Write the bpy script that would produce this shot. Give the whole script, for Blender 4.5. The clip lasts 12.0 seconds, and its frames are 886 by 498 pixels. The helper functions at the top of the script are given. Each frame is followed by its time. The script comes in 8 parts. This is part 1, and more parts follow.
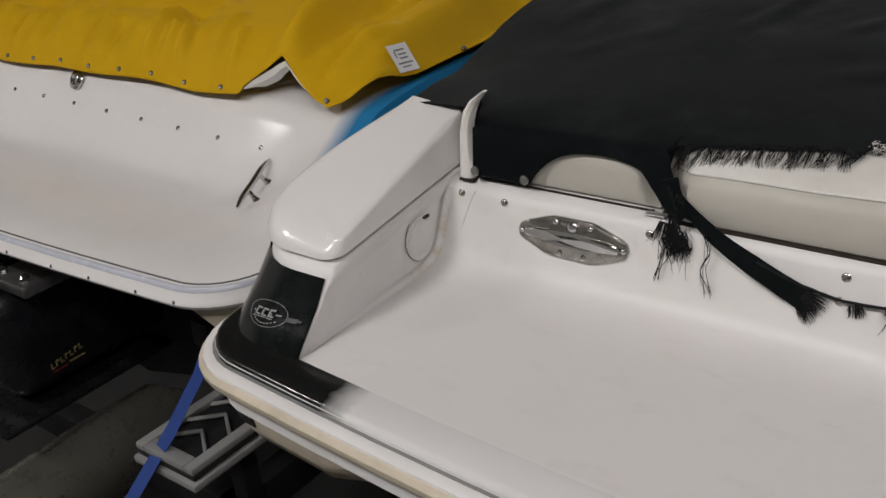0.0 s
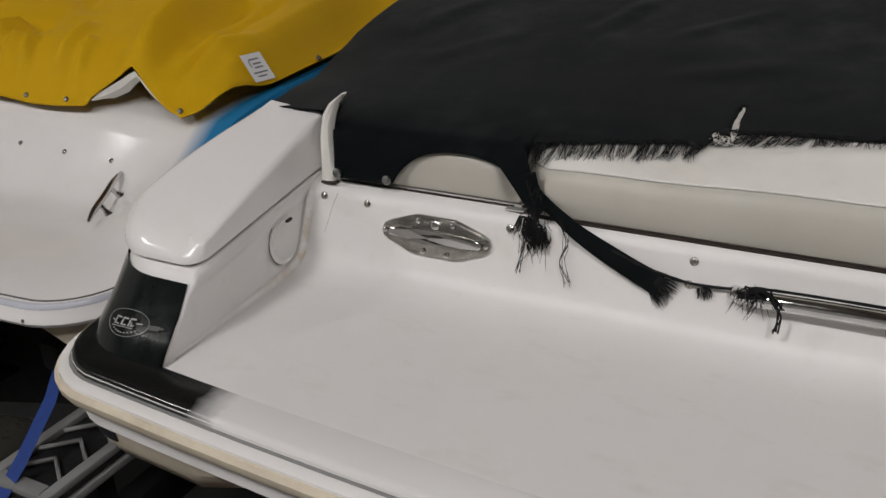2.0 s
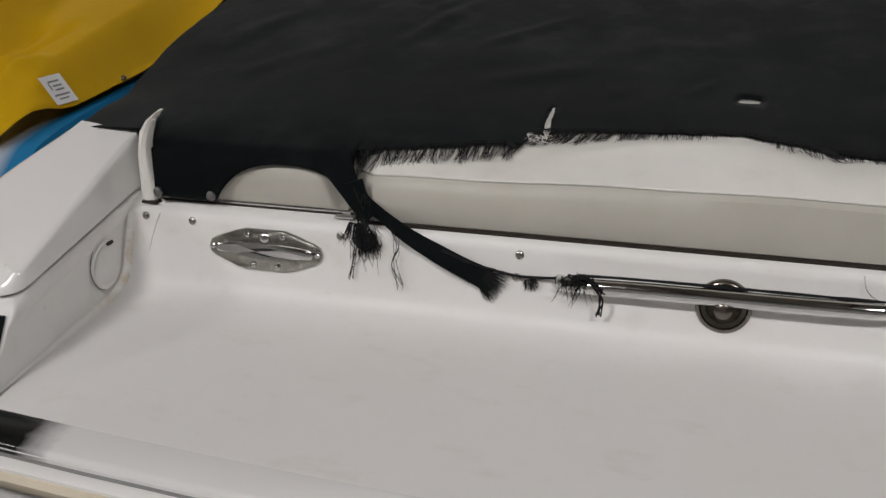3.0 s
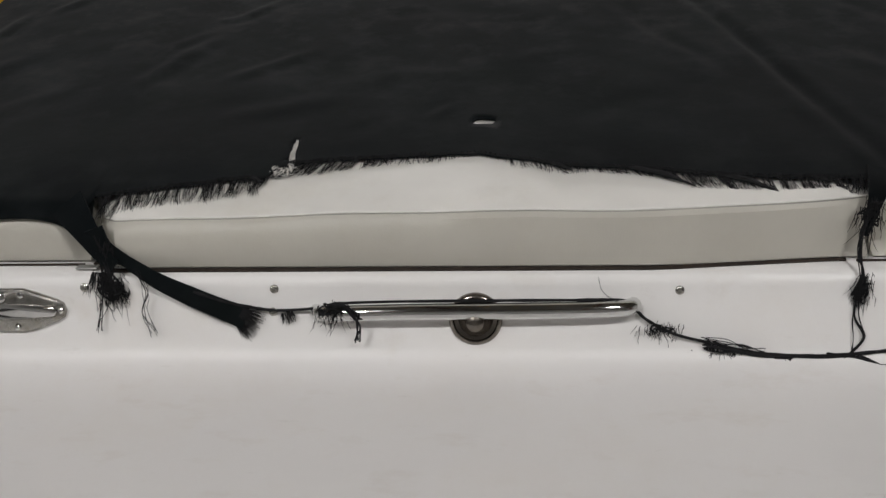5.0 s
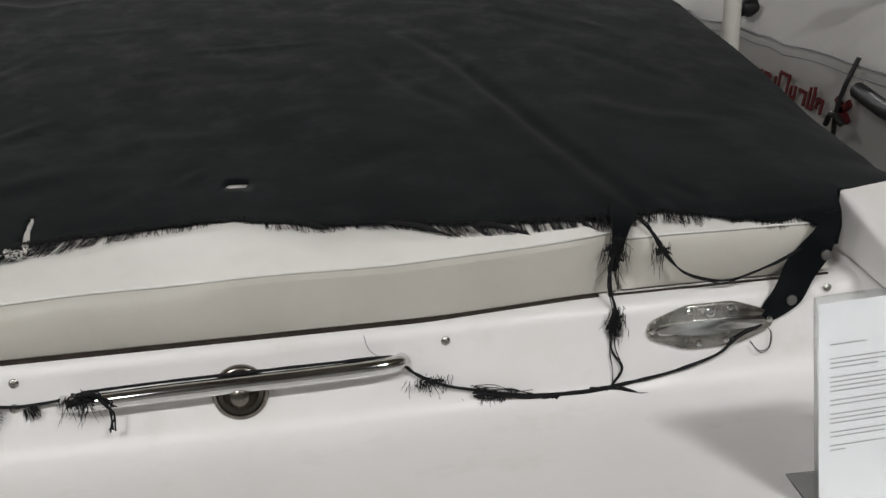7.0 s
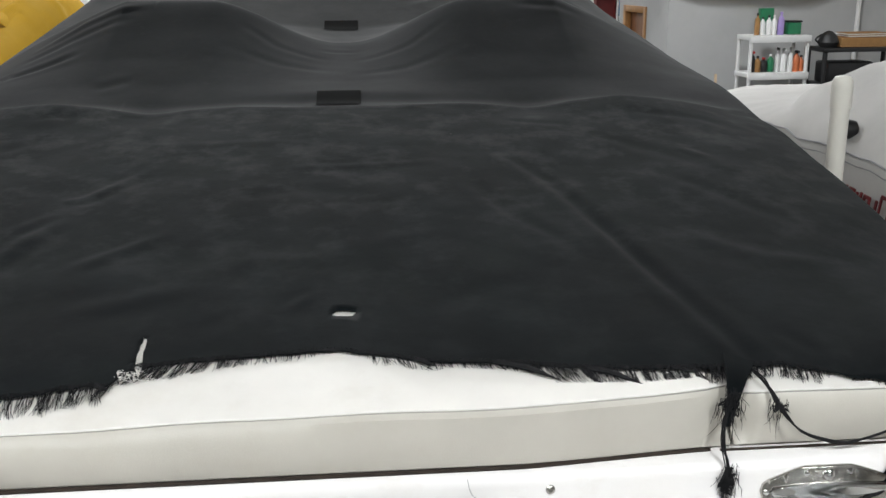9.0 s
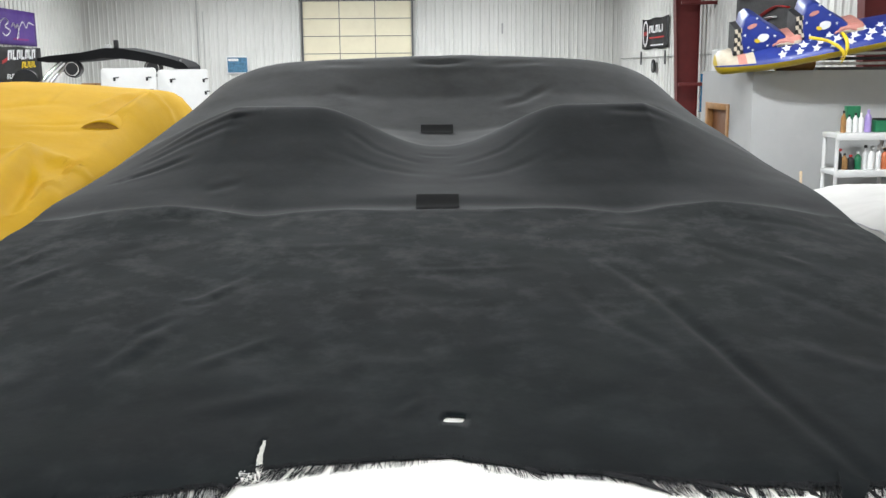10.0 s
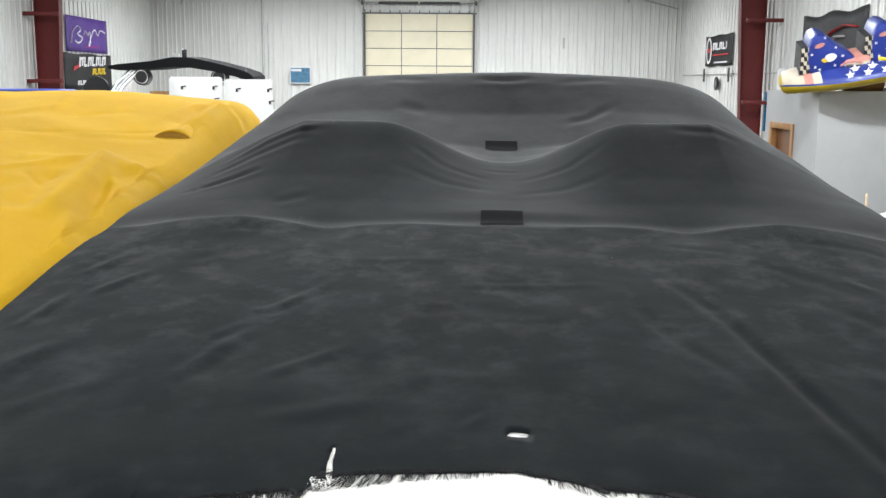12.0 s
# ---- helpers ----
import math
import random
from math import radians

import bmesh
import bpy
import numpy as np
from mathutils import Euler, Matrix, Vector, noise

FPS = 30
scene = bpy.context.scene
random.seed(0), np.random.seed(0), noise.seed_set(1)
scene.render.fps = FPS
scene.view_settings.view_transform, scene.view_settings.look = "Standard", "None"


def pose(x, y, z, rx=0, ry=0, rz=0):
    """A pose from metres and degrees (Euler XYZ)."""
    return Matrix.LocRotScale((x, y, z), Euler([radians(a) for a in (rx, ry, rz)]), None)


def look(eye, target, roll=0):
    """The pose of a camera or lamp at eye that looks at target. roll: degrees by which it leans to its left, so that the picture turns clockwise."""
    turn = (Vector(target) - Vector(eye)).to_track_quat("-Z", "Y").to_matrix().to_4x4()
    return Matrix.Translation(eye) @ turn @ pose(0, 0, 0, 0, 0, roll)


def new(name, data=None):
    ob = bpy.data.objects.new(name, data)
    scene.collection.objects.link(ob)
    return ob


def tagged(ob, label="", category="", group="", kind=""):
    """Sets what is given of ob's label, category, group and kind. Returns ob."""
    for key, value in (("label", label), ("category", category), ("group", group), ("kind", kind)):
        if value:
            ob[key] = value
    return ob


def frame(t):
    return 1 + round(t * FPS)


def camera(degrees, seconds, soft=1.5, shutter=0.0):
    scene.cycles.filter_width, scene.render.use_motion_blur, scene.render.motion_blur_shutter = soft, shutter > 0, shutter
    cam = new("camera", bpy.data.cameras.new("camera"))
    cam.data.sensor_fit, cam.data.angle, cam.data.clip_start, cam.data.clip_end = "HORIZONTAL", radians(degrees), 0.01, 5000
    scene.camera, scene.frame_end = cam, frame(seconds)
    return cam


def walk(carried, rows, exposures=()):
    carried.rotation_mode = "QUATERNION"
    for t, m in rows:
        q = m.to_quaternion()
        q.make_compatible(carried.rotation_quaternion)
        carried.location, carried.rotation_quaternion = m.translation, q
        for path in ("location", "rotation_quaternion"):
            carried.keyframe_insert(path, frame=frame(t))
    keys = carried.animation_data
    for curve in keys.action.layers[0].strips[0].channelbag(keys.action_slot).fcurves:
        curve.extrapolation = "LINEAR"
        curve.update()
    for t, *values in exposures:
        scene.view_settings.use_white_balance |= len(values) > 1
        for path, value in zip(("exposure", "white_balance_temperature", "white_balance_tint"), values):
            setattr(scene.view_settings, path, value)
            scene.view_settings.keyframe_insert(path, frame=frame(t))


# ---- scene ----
cam = camera(48.7, 12.0)
PATH = [
    (0, (0.022, -1.256, 1.934), (-1.126, 0.124, 1.053), -6.0),
    (0.5, (0.023, -1.258, 1.938), (-1.148, 0.093, 1.043), -6.4),
    (1, (0.020, -1.262, 1.938), (-1.128, 0.108, 1.041), -6.4),
    (1.5, (0.021, -1.264, 1.923), (-1.066, 0.165, 1.043), -5.3),
    (2, (0.024, -1.287, 1.908), (-0.888, 0.270, 1.044), -3.8),
    (2.5, (0.015, -1.315, 1.906), (-0.697, 0.344, 1.049), -2.9),
    (3, (0.007, -1.327, 1.904), (-0.557, 0.393, 1.053), -2.5),
    (3.2, (0.003, -1.341, 1.902), (-0.504, 0.402, 1.063), -2.1),
    (5, (0.055, -1.326, 1.9), (-0.082, 0.5, 1.094), -2.1),
    (5.5, (0.078, -1.318, 1.895), (0.074, 0.516, 1.099), -2.0),
    (6, (0.085, -1.31, 1.889), (0.214, 0.526, 1.105), -2.2),
    (6.5, (0.099, -1.3, 1.884), (0.352, 0.538, 1.138), -2.1),
    (6.7, (0.099, -1.298, 1.888), (0.387, 0.538, 1.149), -2.1),
    (8.3, (0.105, -1.272, 1.94), (0.374, 0.617, 1.34), -0.9),
    (8.5, (0.09, -1.267, 1.951), (0.339, 0.623, 1.346), -0.5),
    (9, (0.05, -1.253, 1.964), (0.209, 0.666, 1.422), -0.5),
    (9.5, (0.02, -1.23, 1.968), (0.098, 0.725, 1.551), -0.7),
    (10, (-0.009, -1.291, 2.006), (-0.001, 0.676, 1.646), -0.6),
    (10.5, (-0.022, -1.278, 2.011), (-0.081, 0.698, 1.708), -0.6),
    (11, (-0.029, -1.282, 2.018), (-0.124, 0.700, 1.764), -0.4),
    (11.5, (-0.031, -1.300, 2.022), (-0.140, 0.681, 1.767), -0.1),
    (12, (-0.034, -1.329, 2.021), (-0.138, 0.640, 1.686), 0.4),
]
walk(cam, [(t, look(eye, target, roll)) for t, eye, target, roll in PATH],
     [(0.0, -0.44, 6550, 13), (3.0, -0.48, 6500, 12), (5.0, -0.46, 6450, 11), (6.7, -0.28, 6400, 10), (8.3, 0.14, 6250, 9), (9.0, 0.48, 6180, 8), (9.4, 0.54, 6150, 8), (10.0, 1.14, 6090, 7), (10.5, 1.28, 6050, 7), (12.0, 1.28, 6050, 7)])

FLOOR = -0.50          # the concrete floor; the boats stand on trailers
HALL_TURN = 2.5        # the hall's long axis, degrees left of the boats' axis
EYE_X, EYE_Y = -0.03, -1.25
XL, XR, YB, YF = -10.4, 7.9, 34.1, -9.0   # the hall's walls in its own axes
EAVE, RIDGE = 5.33, 7.05
RX = (XL + XR) / 2
HALL = Matrix.Translation((EYE_X, EYE_Y, 0)) @ Matrix.Rotation(radians(HALL_TURN), 4, "Z")

# ---- light ----
world = bpy.data.worlds.new("world")
scene.world = world
world.use_nodes = True
world.node_tree.nodes["Background"].inputs[0].default_value = (0.75, 0.85, 1.0, 1)
world.node_tree.nodes["Background"].inputs[1].default_value = 0.02
LAMP_POWER = 166.0
# rows at 18.9 and 8.8 are unseen, added at guessed places
LAMP_SPOTS = [(x, y, 5.35) for y in (29.0, 18.9, 8.8) for x in (-6.0, -0.95, 3.65)]
LAMP_SPOTS += [(x, -2.4, 5.35) for x in (-6.6, -2.0, 1.95)]   # the bay over the sterns
for lx, ly, lz in LAMP_SPOTS:
    data = bpy.data.lights.new("high_bay_light", "AREA")
    data.shape, data.size, data.size_y = "RECTANGLE", 0.95, 0.42
    data.energy, data.color = LAMP_POWER, (1.0, 0.985, 0.965)
    lamp = new("high_bay_light", data)
    lamp.matrix_world = HALL @ pose(lx, ly, lz - 0.085)


# ---- materials ----
def mat(name, color, rough=0.5, metal=0.0, var=0.12, scale=8.0, fine=0.0, fine_scale=300.0, bump=0.0, bump_scale=60.0,
        coat=0.0, sheen=0.0, dirt=None, dirt_scale=3.0, dirt_amount=0.0, rough_var=0.08, spec=0.5, stretch=None, island=0.0):
    m = bpy.data.materials.new(name)
    m.use_nodes = True
    t = m.node_tree
    n, l = t.nodes, t.links
    b = n["Principled BSDF"]
    co = n.new("ShaderNodeTexCoord")
    src = co.outputs["Object"]
    if stretch:
        mp = n.new("ShaderNodeMapping")
        mp.inputs["Scale"].default_value = stretch
        l.new(src, mp.inputs["Vector"])
        src = mp.outputs["Vector"]

    def noise_tex(s, detail=5.0, r=0.6):
        x = n.new("ShaderNodeTexNoise")
        x.inputs["Scale"].default_value, x.inputs["Detail"].default_value, x.inputs["Roughness"].default_value = s, detail, r
        l.new(src, x.inputs["Vector"])
        return x.outputs["Fac"]

    def mix(f, a, c, mode="MIX"):
        x = n.new("ShaderNodeMix")
        x.data_type, x.blend_type = "RGBA", mode
        for sock, v in ((x.inputs[0], f), (x.inputs[6], a), (x.inputs[7], c)):
            if hasattr(v, "node"):
                l.new(v, sock)
            else:
                sock.default_value = v
        return x.outputs[2]

    def ramp(v, lo, hi, a=0.0, c=1.0):
        x = n.new("ShaderNodeMapRange")
        for k, q in ((1, lo), (2, hi), (3, a), (4, c)):
            x.inputs[k].default_value = q
        l.new(v, x.inputs[0])
        return x.outputs[0]

    rgb = (*color, 1.0)
    dark = tuple(max(0.0, c * (1 - var)) for c in color) + (1.0,)
    lite = tuple(min(1.0, c * (1 + var)) for c in color) + (1.0,)
    out = mix(ramp(noise_tex(scale), 0.3, 0.7), dark, lite)
    if fine:
        out = mix(ramp(noise_tex(fine_scale, 2.0), 0.35, 0.65, 0.0, fine), out, tuple(c * 0.45 for c in color) + (1.0,))
    if dirt is not None:
        out = mix(ramp(noise_tex(dirt_scale, 7.0, 0.7), 0.5, 0.78, 0.0, dirt_amount), out, (*dirt, 1.0))
    if island:
        gm = n.new("ShaderNodeObjectInfo")
        out = mix(ramp(gm.outputs["Random"], 0, 1, 0, island), out, tuple(c * 0.6 for c in color) + (1.0,))
    l.new(out, b.inputs["Base Color"])
    l.new(ramp(noise_tex(scale * 2.3), 0.25, 0.75, max(0.02, rough - rough_var), min(1.0, rough + rough_var)), b.inputs["Roughness"])
    b.inputs["Metallic"].default_value = metal
    b.inputs["Specular IOR Level"].default_value = spec
    b.inputs["Coat Weight"].default_value = coat
    b.inputs["Coat Roughness"].default_value = 0.06
    b.inputs["Sheen Weight"].default_value = sheen
    if bump:
        bp = n.new("ShaderNodeBump")
        bp.inputs["Strength"].default_value, bp.inputs["Distance"].default_value = bump, 0.004
        l.new(noise_tex(bump_scale, 6.0), bp.inputs["Height"])
        l.new(bp.outputs["Normal"], b.inputs["Normal"])
    return m


def add_layer(m, color, scale, lo, hi, amount, stretch=(1, 1, 1), detail=6.0, along=None):
    """Lay stains of their own shape over a material's colour; along=(y0, y1, least): thicker towards y1."""
    t = m.node_tree
    b = t.nodes["Principled BSDF"]
    old = b.inputs["Base Color"].links[0].from_socket
    co, mp, nz, rg, mx = [t.nodes.new("ShaderNode" + k) for k in ("TexCoord", "Mapping", "TexNoise", "MapRange", "Mix")]
    mp.inputs["Scale"].default_value = stretch
    nz.inputs["Scale"].default_value, nz.inputs["Detail"].default_value, nz.inputs["Roughness"].default_value = scale, detail, 0.65
    for k, q in ((1, lo), (2, hi), (3, 0.0), (4, amount)):
        rg.inputs[k].default_value = q
    mx.data_type = "RGBA"
    mx.inputs[7].default_value = (*color, 1.0)
    t.links.new(co.outputs["Object"], mp.inputs["Vector"])
    t.links.new(mp.outputs["Vector"], nz.inputs["Vector"])
    t.links.new(nz.outputs["Fac"], rg.inputs[0])
    if along:
        sp, ry, ml = [t.nodes.new("ShaderNode" + k) for k in ("SeparateXYZ", "MapRange", "Math")]
        ml.operation = "MULTIPLY"
        for k, q in ((1, along[0]), (2, along[1]), (3, along[2]), (4, 1.0)):
            ry.inputs[k].default_value = q
        t.links.new(co.outputs["Object"], sp.inputs[0])
        t.links.new(sp.outputs["Y"], ry.inputs[0])
        t.links.new(rg.outputs[0], ml.inputs[0])
        t.links.new(ry.outputs[0], ml.inputs[1])
        t.links.new(ml.outputs[0], mx.inputs[0])
    else:
        t.links.new(rg.outputs[0], mx.inputs[0])
    t.links.new(old, mx.inputs[6])
    t.links.new(mx.outputs[2], b.inputs["Base Color"])


GEL = mat("white_gelcoat", (0.78, 0.765, 0.75), 0.16, var=0.03, scale=2.5, dirt=(0.6, 0.55, 0.47), dirt_scale=4.0, dirt_amount=0.22, rough_var=0.05, bump=0.04, bump_scale=5)
GEL_DECK = mat("nonskid_gelcoat", (0.76, 0.745, 0.73), 0.38, var=0.04, scale=3.0, dirt=(0.58, 0.53, 0.46), dirt_scale=3.0, dirt_amount=0.28, bump=0.1, bump_scale=420)
add_layer(GEL_DECK, (0.50, 0.43, 0.34), 7.0, 0.56, 0.80, 0.30, (1.0, 2.2, 1.0))
add_layer(GEL_DECK, (0.42, 0.38, 0.33), 26.0, 0.66, 0.80, 0.25, (0.6, 2.5, 1.0))
GEL_BLACK = mat("black_gelcoat", (0.008, 0.010, 0.010), 0.10, var=0.2, scale=20, rough_var=0.03, spec=0.25, dirt=(0.04, 0.04, 0.04), dirt_scale=60, dirt_amount=0.2)
STAINED = mat("stained_corner_gelcoat", (0.76, 0.745, 0.73), 0.34, var=0.04, scale=3.0)
add_layer(STAINED, (0.46, 0.34, 0.19), 26.0, 0.42, 0.70, 0.80, (1, 1, 1), 7.0, (-0.20, -0.09, 0.0))
AIRBRUSH = bpy.data.materials.new("airbrushed_blue_gelcoat")
AIRBRUSH.use_nodes = True
_t = AIRBRUSH.node_tree
_co, _sx, _sh, _ab, _rg, _mx = [_t.nodes.new("ShaderNode" + k) for k in ("TexCoord", "SeparateXYZ", "Math", "Math", "MapRange", "Mix")]
_sh.operation, _ab.operation, _mx.data_type = "ADD", "ABSOLUTE", "RGBA"
_sh.inputs[1].default_value = 2.665
_rg.inputs[1].default_value, _rg.inputs[2].default_value = 1.045, 1.12
_mx.inputs[6].default_value, _mx.inputs[7].default_value = (0.78, 0.765, 0.75, 1), (0.02, 0.20, 0.42, 1)
_t.links.new(_co.outputs["Object"], _sx.inputs[0])
_t.links.new(_sx.outputs["X"], _sh.inputs[0])
_t.links.new(_sh.outputs[0], _ab.inputs[0])
_t.links.new(_ab.outputs[0], _rg.inputs[0])
_t.links.new(_rg.outputs[0], _mx.inputs[0])
_t.links.new(_mx.outputs[2], _t.nodes["Principled BSDF"].inputs["Base Color"])
_t.nodes["Principled BSDF"].inputs["Roughness"].default_value = 0.16
GEL_BLUE = mat("blue_gelcoat", (0.02, 0.20, 0.42), 0.15, var=0.1, scale=5, coat=0.3)
CREAM = mat("aged_cream_rubber", (0.62, 0.55, 0.43), 0.42, var=0.1, scale=9, dirt=(0.3, 0.23, 0.14), dirt_scale=12, dirt_amount=0.35, bump=0.08, bump_scale=90)
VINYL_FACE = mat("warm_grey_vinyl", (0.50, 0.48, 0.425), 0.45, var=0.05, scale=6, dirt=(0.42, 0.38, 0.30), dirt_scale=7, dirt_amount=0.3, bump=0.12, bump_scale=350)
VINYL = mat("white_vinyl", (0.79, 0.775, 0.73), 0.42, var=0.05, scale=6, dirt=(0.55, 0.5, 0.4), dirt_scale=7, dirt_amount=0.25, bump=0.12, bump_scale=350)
PIPING = mat("grey_piping", (0.76, 0.745, 0.70), 0.5, var=0.06)
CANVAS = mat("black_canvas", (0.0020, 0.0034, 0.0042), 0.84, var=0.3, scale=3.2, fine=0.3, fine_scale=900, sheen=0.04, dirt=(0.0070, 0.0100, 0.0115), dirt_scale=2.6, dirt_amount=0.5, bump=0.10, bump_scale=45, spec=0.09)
# both pale dust layers thin out towards the hem, which keeps that cloth darker
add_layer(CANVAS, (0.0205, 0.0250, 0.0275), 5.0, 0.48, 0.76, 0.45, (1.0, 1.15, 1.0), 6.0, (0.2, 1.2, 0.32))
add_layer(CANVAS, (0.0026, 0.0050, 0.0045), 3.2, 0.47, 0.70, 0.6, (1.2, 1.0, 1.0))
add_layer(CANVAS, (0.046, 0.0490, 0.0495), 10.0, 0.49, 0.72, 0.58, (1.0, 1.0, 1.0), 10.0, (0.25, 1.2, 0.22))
add_layer(CANVAS, (0.15, 0.15, 0.14), 55.0, 0.845, 0.86, 0.6, (1, 1, 1), 1.0)
# the middle panel is more even and toned apart from the aft cloth
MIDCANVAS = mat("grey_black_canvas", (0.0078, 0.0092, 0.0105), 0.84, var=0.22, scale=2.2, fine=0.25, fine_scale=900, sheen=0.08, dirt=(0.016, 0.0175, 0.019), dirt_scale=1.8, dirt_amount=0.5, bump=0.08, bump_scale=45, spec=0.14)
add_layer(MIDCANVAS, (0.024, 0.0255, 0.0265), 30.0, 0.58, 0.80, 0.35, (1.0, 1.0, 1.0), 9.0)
# the panel over the windscreen: same cloth, made paler to paint the light on it
LITCANVAS = mat("lit_black_canvas", (0.046, 0.048, 0.0485), 0.84, var=0.25, scale=3.2, fine=0.3, fine_scale=900, sheen=0.06, dirt=(0.046, 0.047, 0.047), dirt_scale=2.6, dirt_amount=0.5, bump=0.12, bump_scale=45, spec=0.2)
add_layer(LITCANVAS, (0.062, 0.063, 0.063), 9.0, 0.42, 0.72, 0.5, (1.0, 1.6, 1.0))
THREAD = mat("black_thread", (0.012, 0.012, 0.013), 0.9, var=0.3, scale=60, spec=0.2)
PATCH = mat("black_hook_patch", (0.006, 0.006, 0.006), 0.95, var=0.3, scale=200, spec=0.1)
YELLOW = mat("yellow_canvas", (0.625, 0.367, 0.004), 0.8, var=0.08, scale=2.5, fine=0.18, fine_scale=700, sheen=0.0, dirt=(0.57, 0.325, 0.005), dirt_scale=2.0, dirt_amount=0.5, bump=0.5, bump_scale=14, spec=0.15)
# yellow canvas darkened: the vent's inner shade is put into this orange-brown
VENTSHADE = mat("vent_shade_orange", (0.34, 0.17, 0.012), 0.85, var=0.2, scale=20)
CHROME = mat("polished_steel", (0.62, 0.62, 0.61), 0.09, 1.0, var=0.1, scale=30, rough_var=0.05)
STEEL_WORN = mat("worn_steel", (0.42, 0.41, 0.38), 0.24, 1.0, var=0.25, scale=40, dirt=(0.25, 0.2, 0.1), dirt_scale=30, dirt_amount=0.4)
# polished steel with a dark brown reflection put into its colour
REFLDARK = mat("dark_reflection_steel", (0.20, 0.18, 0.16), 0.22, 1.0, var=0.3, scale=50, dirt=(0.08, 0.06, 0.04), dirt_scale=40, dirt_amount=0.5)
ALU = mat("cast_aluminium", (0.27, 0.265, 0.26), 0.35, 0.9, var=0.15, scale=30)
DARKRUB = mat("dark_rubber", (0.012, 0.012, 0.013), 0.5, var=0.3, scale=20)
# near-black for the hull and the trailer parts below the boats
DARKHULL = mat("near_black_underside", (0.006, 0.006, 0.0065), 0.6, var=0.3, scale=6)
GOLDINK = mat("worn_gold_print", (0.20, 0.16, 0.07), 0.4, var=0.3, scale=80)
GEARGREY = mat("grey_gearcase_paint", (0.15, 0.145, 0.12), 0.3, 0.6, var=0.12, scale=8, dirt=(0.09, 0.085, 0.06), dirt_scale=6, dirt_amount=0.5)
ENGINE = mat("black_engine_paint", (0.007, 0.007, 0.008), 0.28, var=0.3, scale=10, dirt=(0.03, 0.03, 0.03), dirt_scale=8, dirt_amount=0.4)
STRAP = mat("blue_webbing", (0.007, 0.045, 0.24), 0.7, var=0.15, scale=60, fine=0.4, fine_scale=500)
REDPAINT = mat("red_oxide_steel", (0.125, 0.014, 0.013), 0.55, var=0.12, scale=5, bump=0.05)
WALLM = mat("white_wall_steel", (0.69, 0.685, 0.655), 0.45, var=0.05, scale=0.7, dirt=(0.55, 0.54, 0.5), dirt_scale=0.9, dirt_amount=0.3)
CEIL = mat("roof_liner", (0.52, 0.50, 0.46), 0.7, var=0.1, scale=1.5, dirt=(0.35, 0.33, 0.3), dirt_scale=1.0, dirt_amount=0.4, bump=0.3, bump_scale=4)
# near-black: the shade under the boats is put into the concrete's colour
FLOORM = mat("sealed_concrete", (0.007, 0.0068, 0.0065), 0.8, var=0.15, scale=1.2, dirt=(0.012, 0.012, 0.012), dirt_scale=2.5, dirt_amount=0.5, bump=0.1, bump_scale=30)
DOORM = mat("cream_door_steel", (0.74, 0.68, 0.50), 0.5, var=0.05, scale=1.0, dirt=(0.55, 0.48, 0.33), dirt_scale=1.5, dirt_amount=0.35)
DARKSTEEL = mat("dark_track_steel", (0.10, 0.10, 0.10), 0.5, 0.6, var=0.2, scale=10)
GREYSTEEL = mat("galvanised_conduit", (0.42, 0.42, 0.41), 0.4, 0.7, var=0.15, scale=12)
OFFICE = mat("grey_painted_board", (0.435, 0.438, 0.435), 0.6, var=0.05, scale=1.5, dirt=(0.36, 0.365, 0.365), dirt_scale=2.0, dirt_amount=0.4)
WOOD = mat("varnished_pine", (0.42, 0.21, 0.07), 0.4, var=0.2, scale=4, stretch=(8, 8, 1), fine=0.3, fine_scale=60)
POLEWHITE = mat("aged_white_pvc", (0.74, 0.72, 0.65), 0.4, var=0.04, scale=9)
PALEWOOD = mat("pale_bare_wood", (0.55, 0.42, 0.28), 0.6, var=0.15, scale=5, stretch=(8, 8, 1))
DARKWOOD = mat("dark_brown_door_wood", (0.17, 0.065, 0.022), 0.4, var=0.25, scale=4, stretch=(8, 8, 1))
PLASTIC = mat("white_plastic", (0.75, 0.75, 0.74), 0.4, var=0.04, scale=6)
# brown of soil, darkened by the shade of the gap under the cushions
SOILSHADE = mat("brown_soil_shade", (0.022, 0.015, 0.010), 0.95, var=0.4, scale=30)
RAILBLUE = mat("pale_blue_grey_rail", (0.52, 0.54, 0.60), 0.25, var=0.06, scale=12)
STEPGREY = mat("grey_step_plastic", (0.23, 0.23, 0.225), 0.5, var=0.1, scale=12, dirt=(0.2, 0.19, 0.17), dirt_scale=15, dirt_amount=0.5)
GREYCANVAS = mat("grey_canvas", (0.43, 0.42, 0.40), 0.8, var=0.08, scale=3, fine=0.12, fine_scale=600, dirt=(0.36, 0.35, 0.33), dirt_scale=2.0, dirt_amount=0.5, bump=0.3, bump_scale=20, sheen=0.1)
GREYTRIM = mat("charcoal_canvas", (0.10, 0.10, 0.10), 0.8, var=0.15, scale=6)
REDINK = mat("red_print", (0.13, 0.009, 0.011), 0.7, var=0.1, scale=20)
BLACKINK = mat("black_print", (0.012, 0.012, 0.012), 0.6, var=0.2, scale=20)
WHITEINK = mat("white_print", (0.78, 0.78, 0.78), 0.6, var=0.04, scale=20)
GREYINK = mat("grey_print", (0.22, 0.22, 0.23), 0.7, var=0.1, scale=30)
SILVERINK = mat("silver_print", (0.27, 0.27, 0.265), 0.4, var=0.15, scale=60)
PURPLE = mat("purple_banner", (0.085, 0.035, 0.24), 0.55, var=0.08, scale=3)
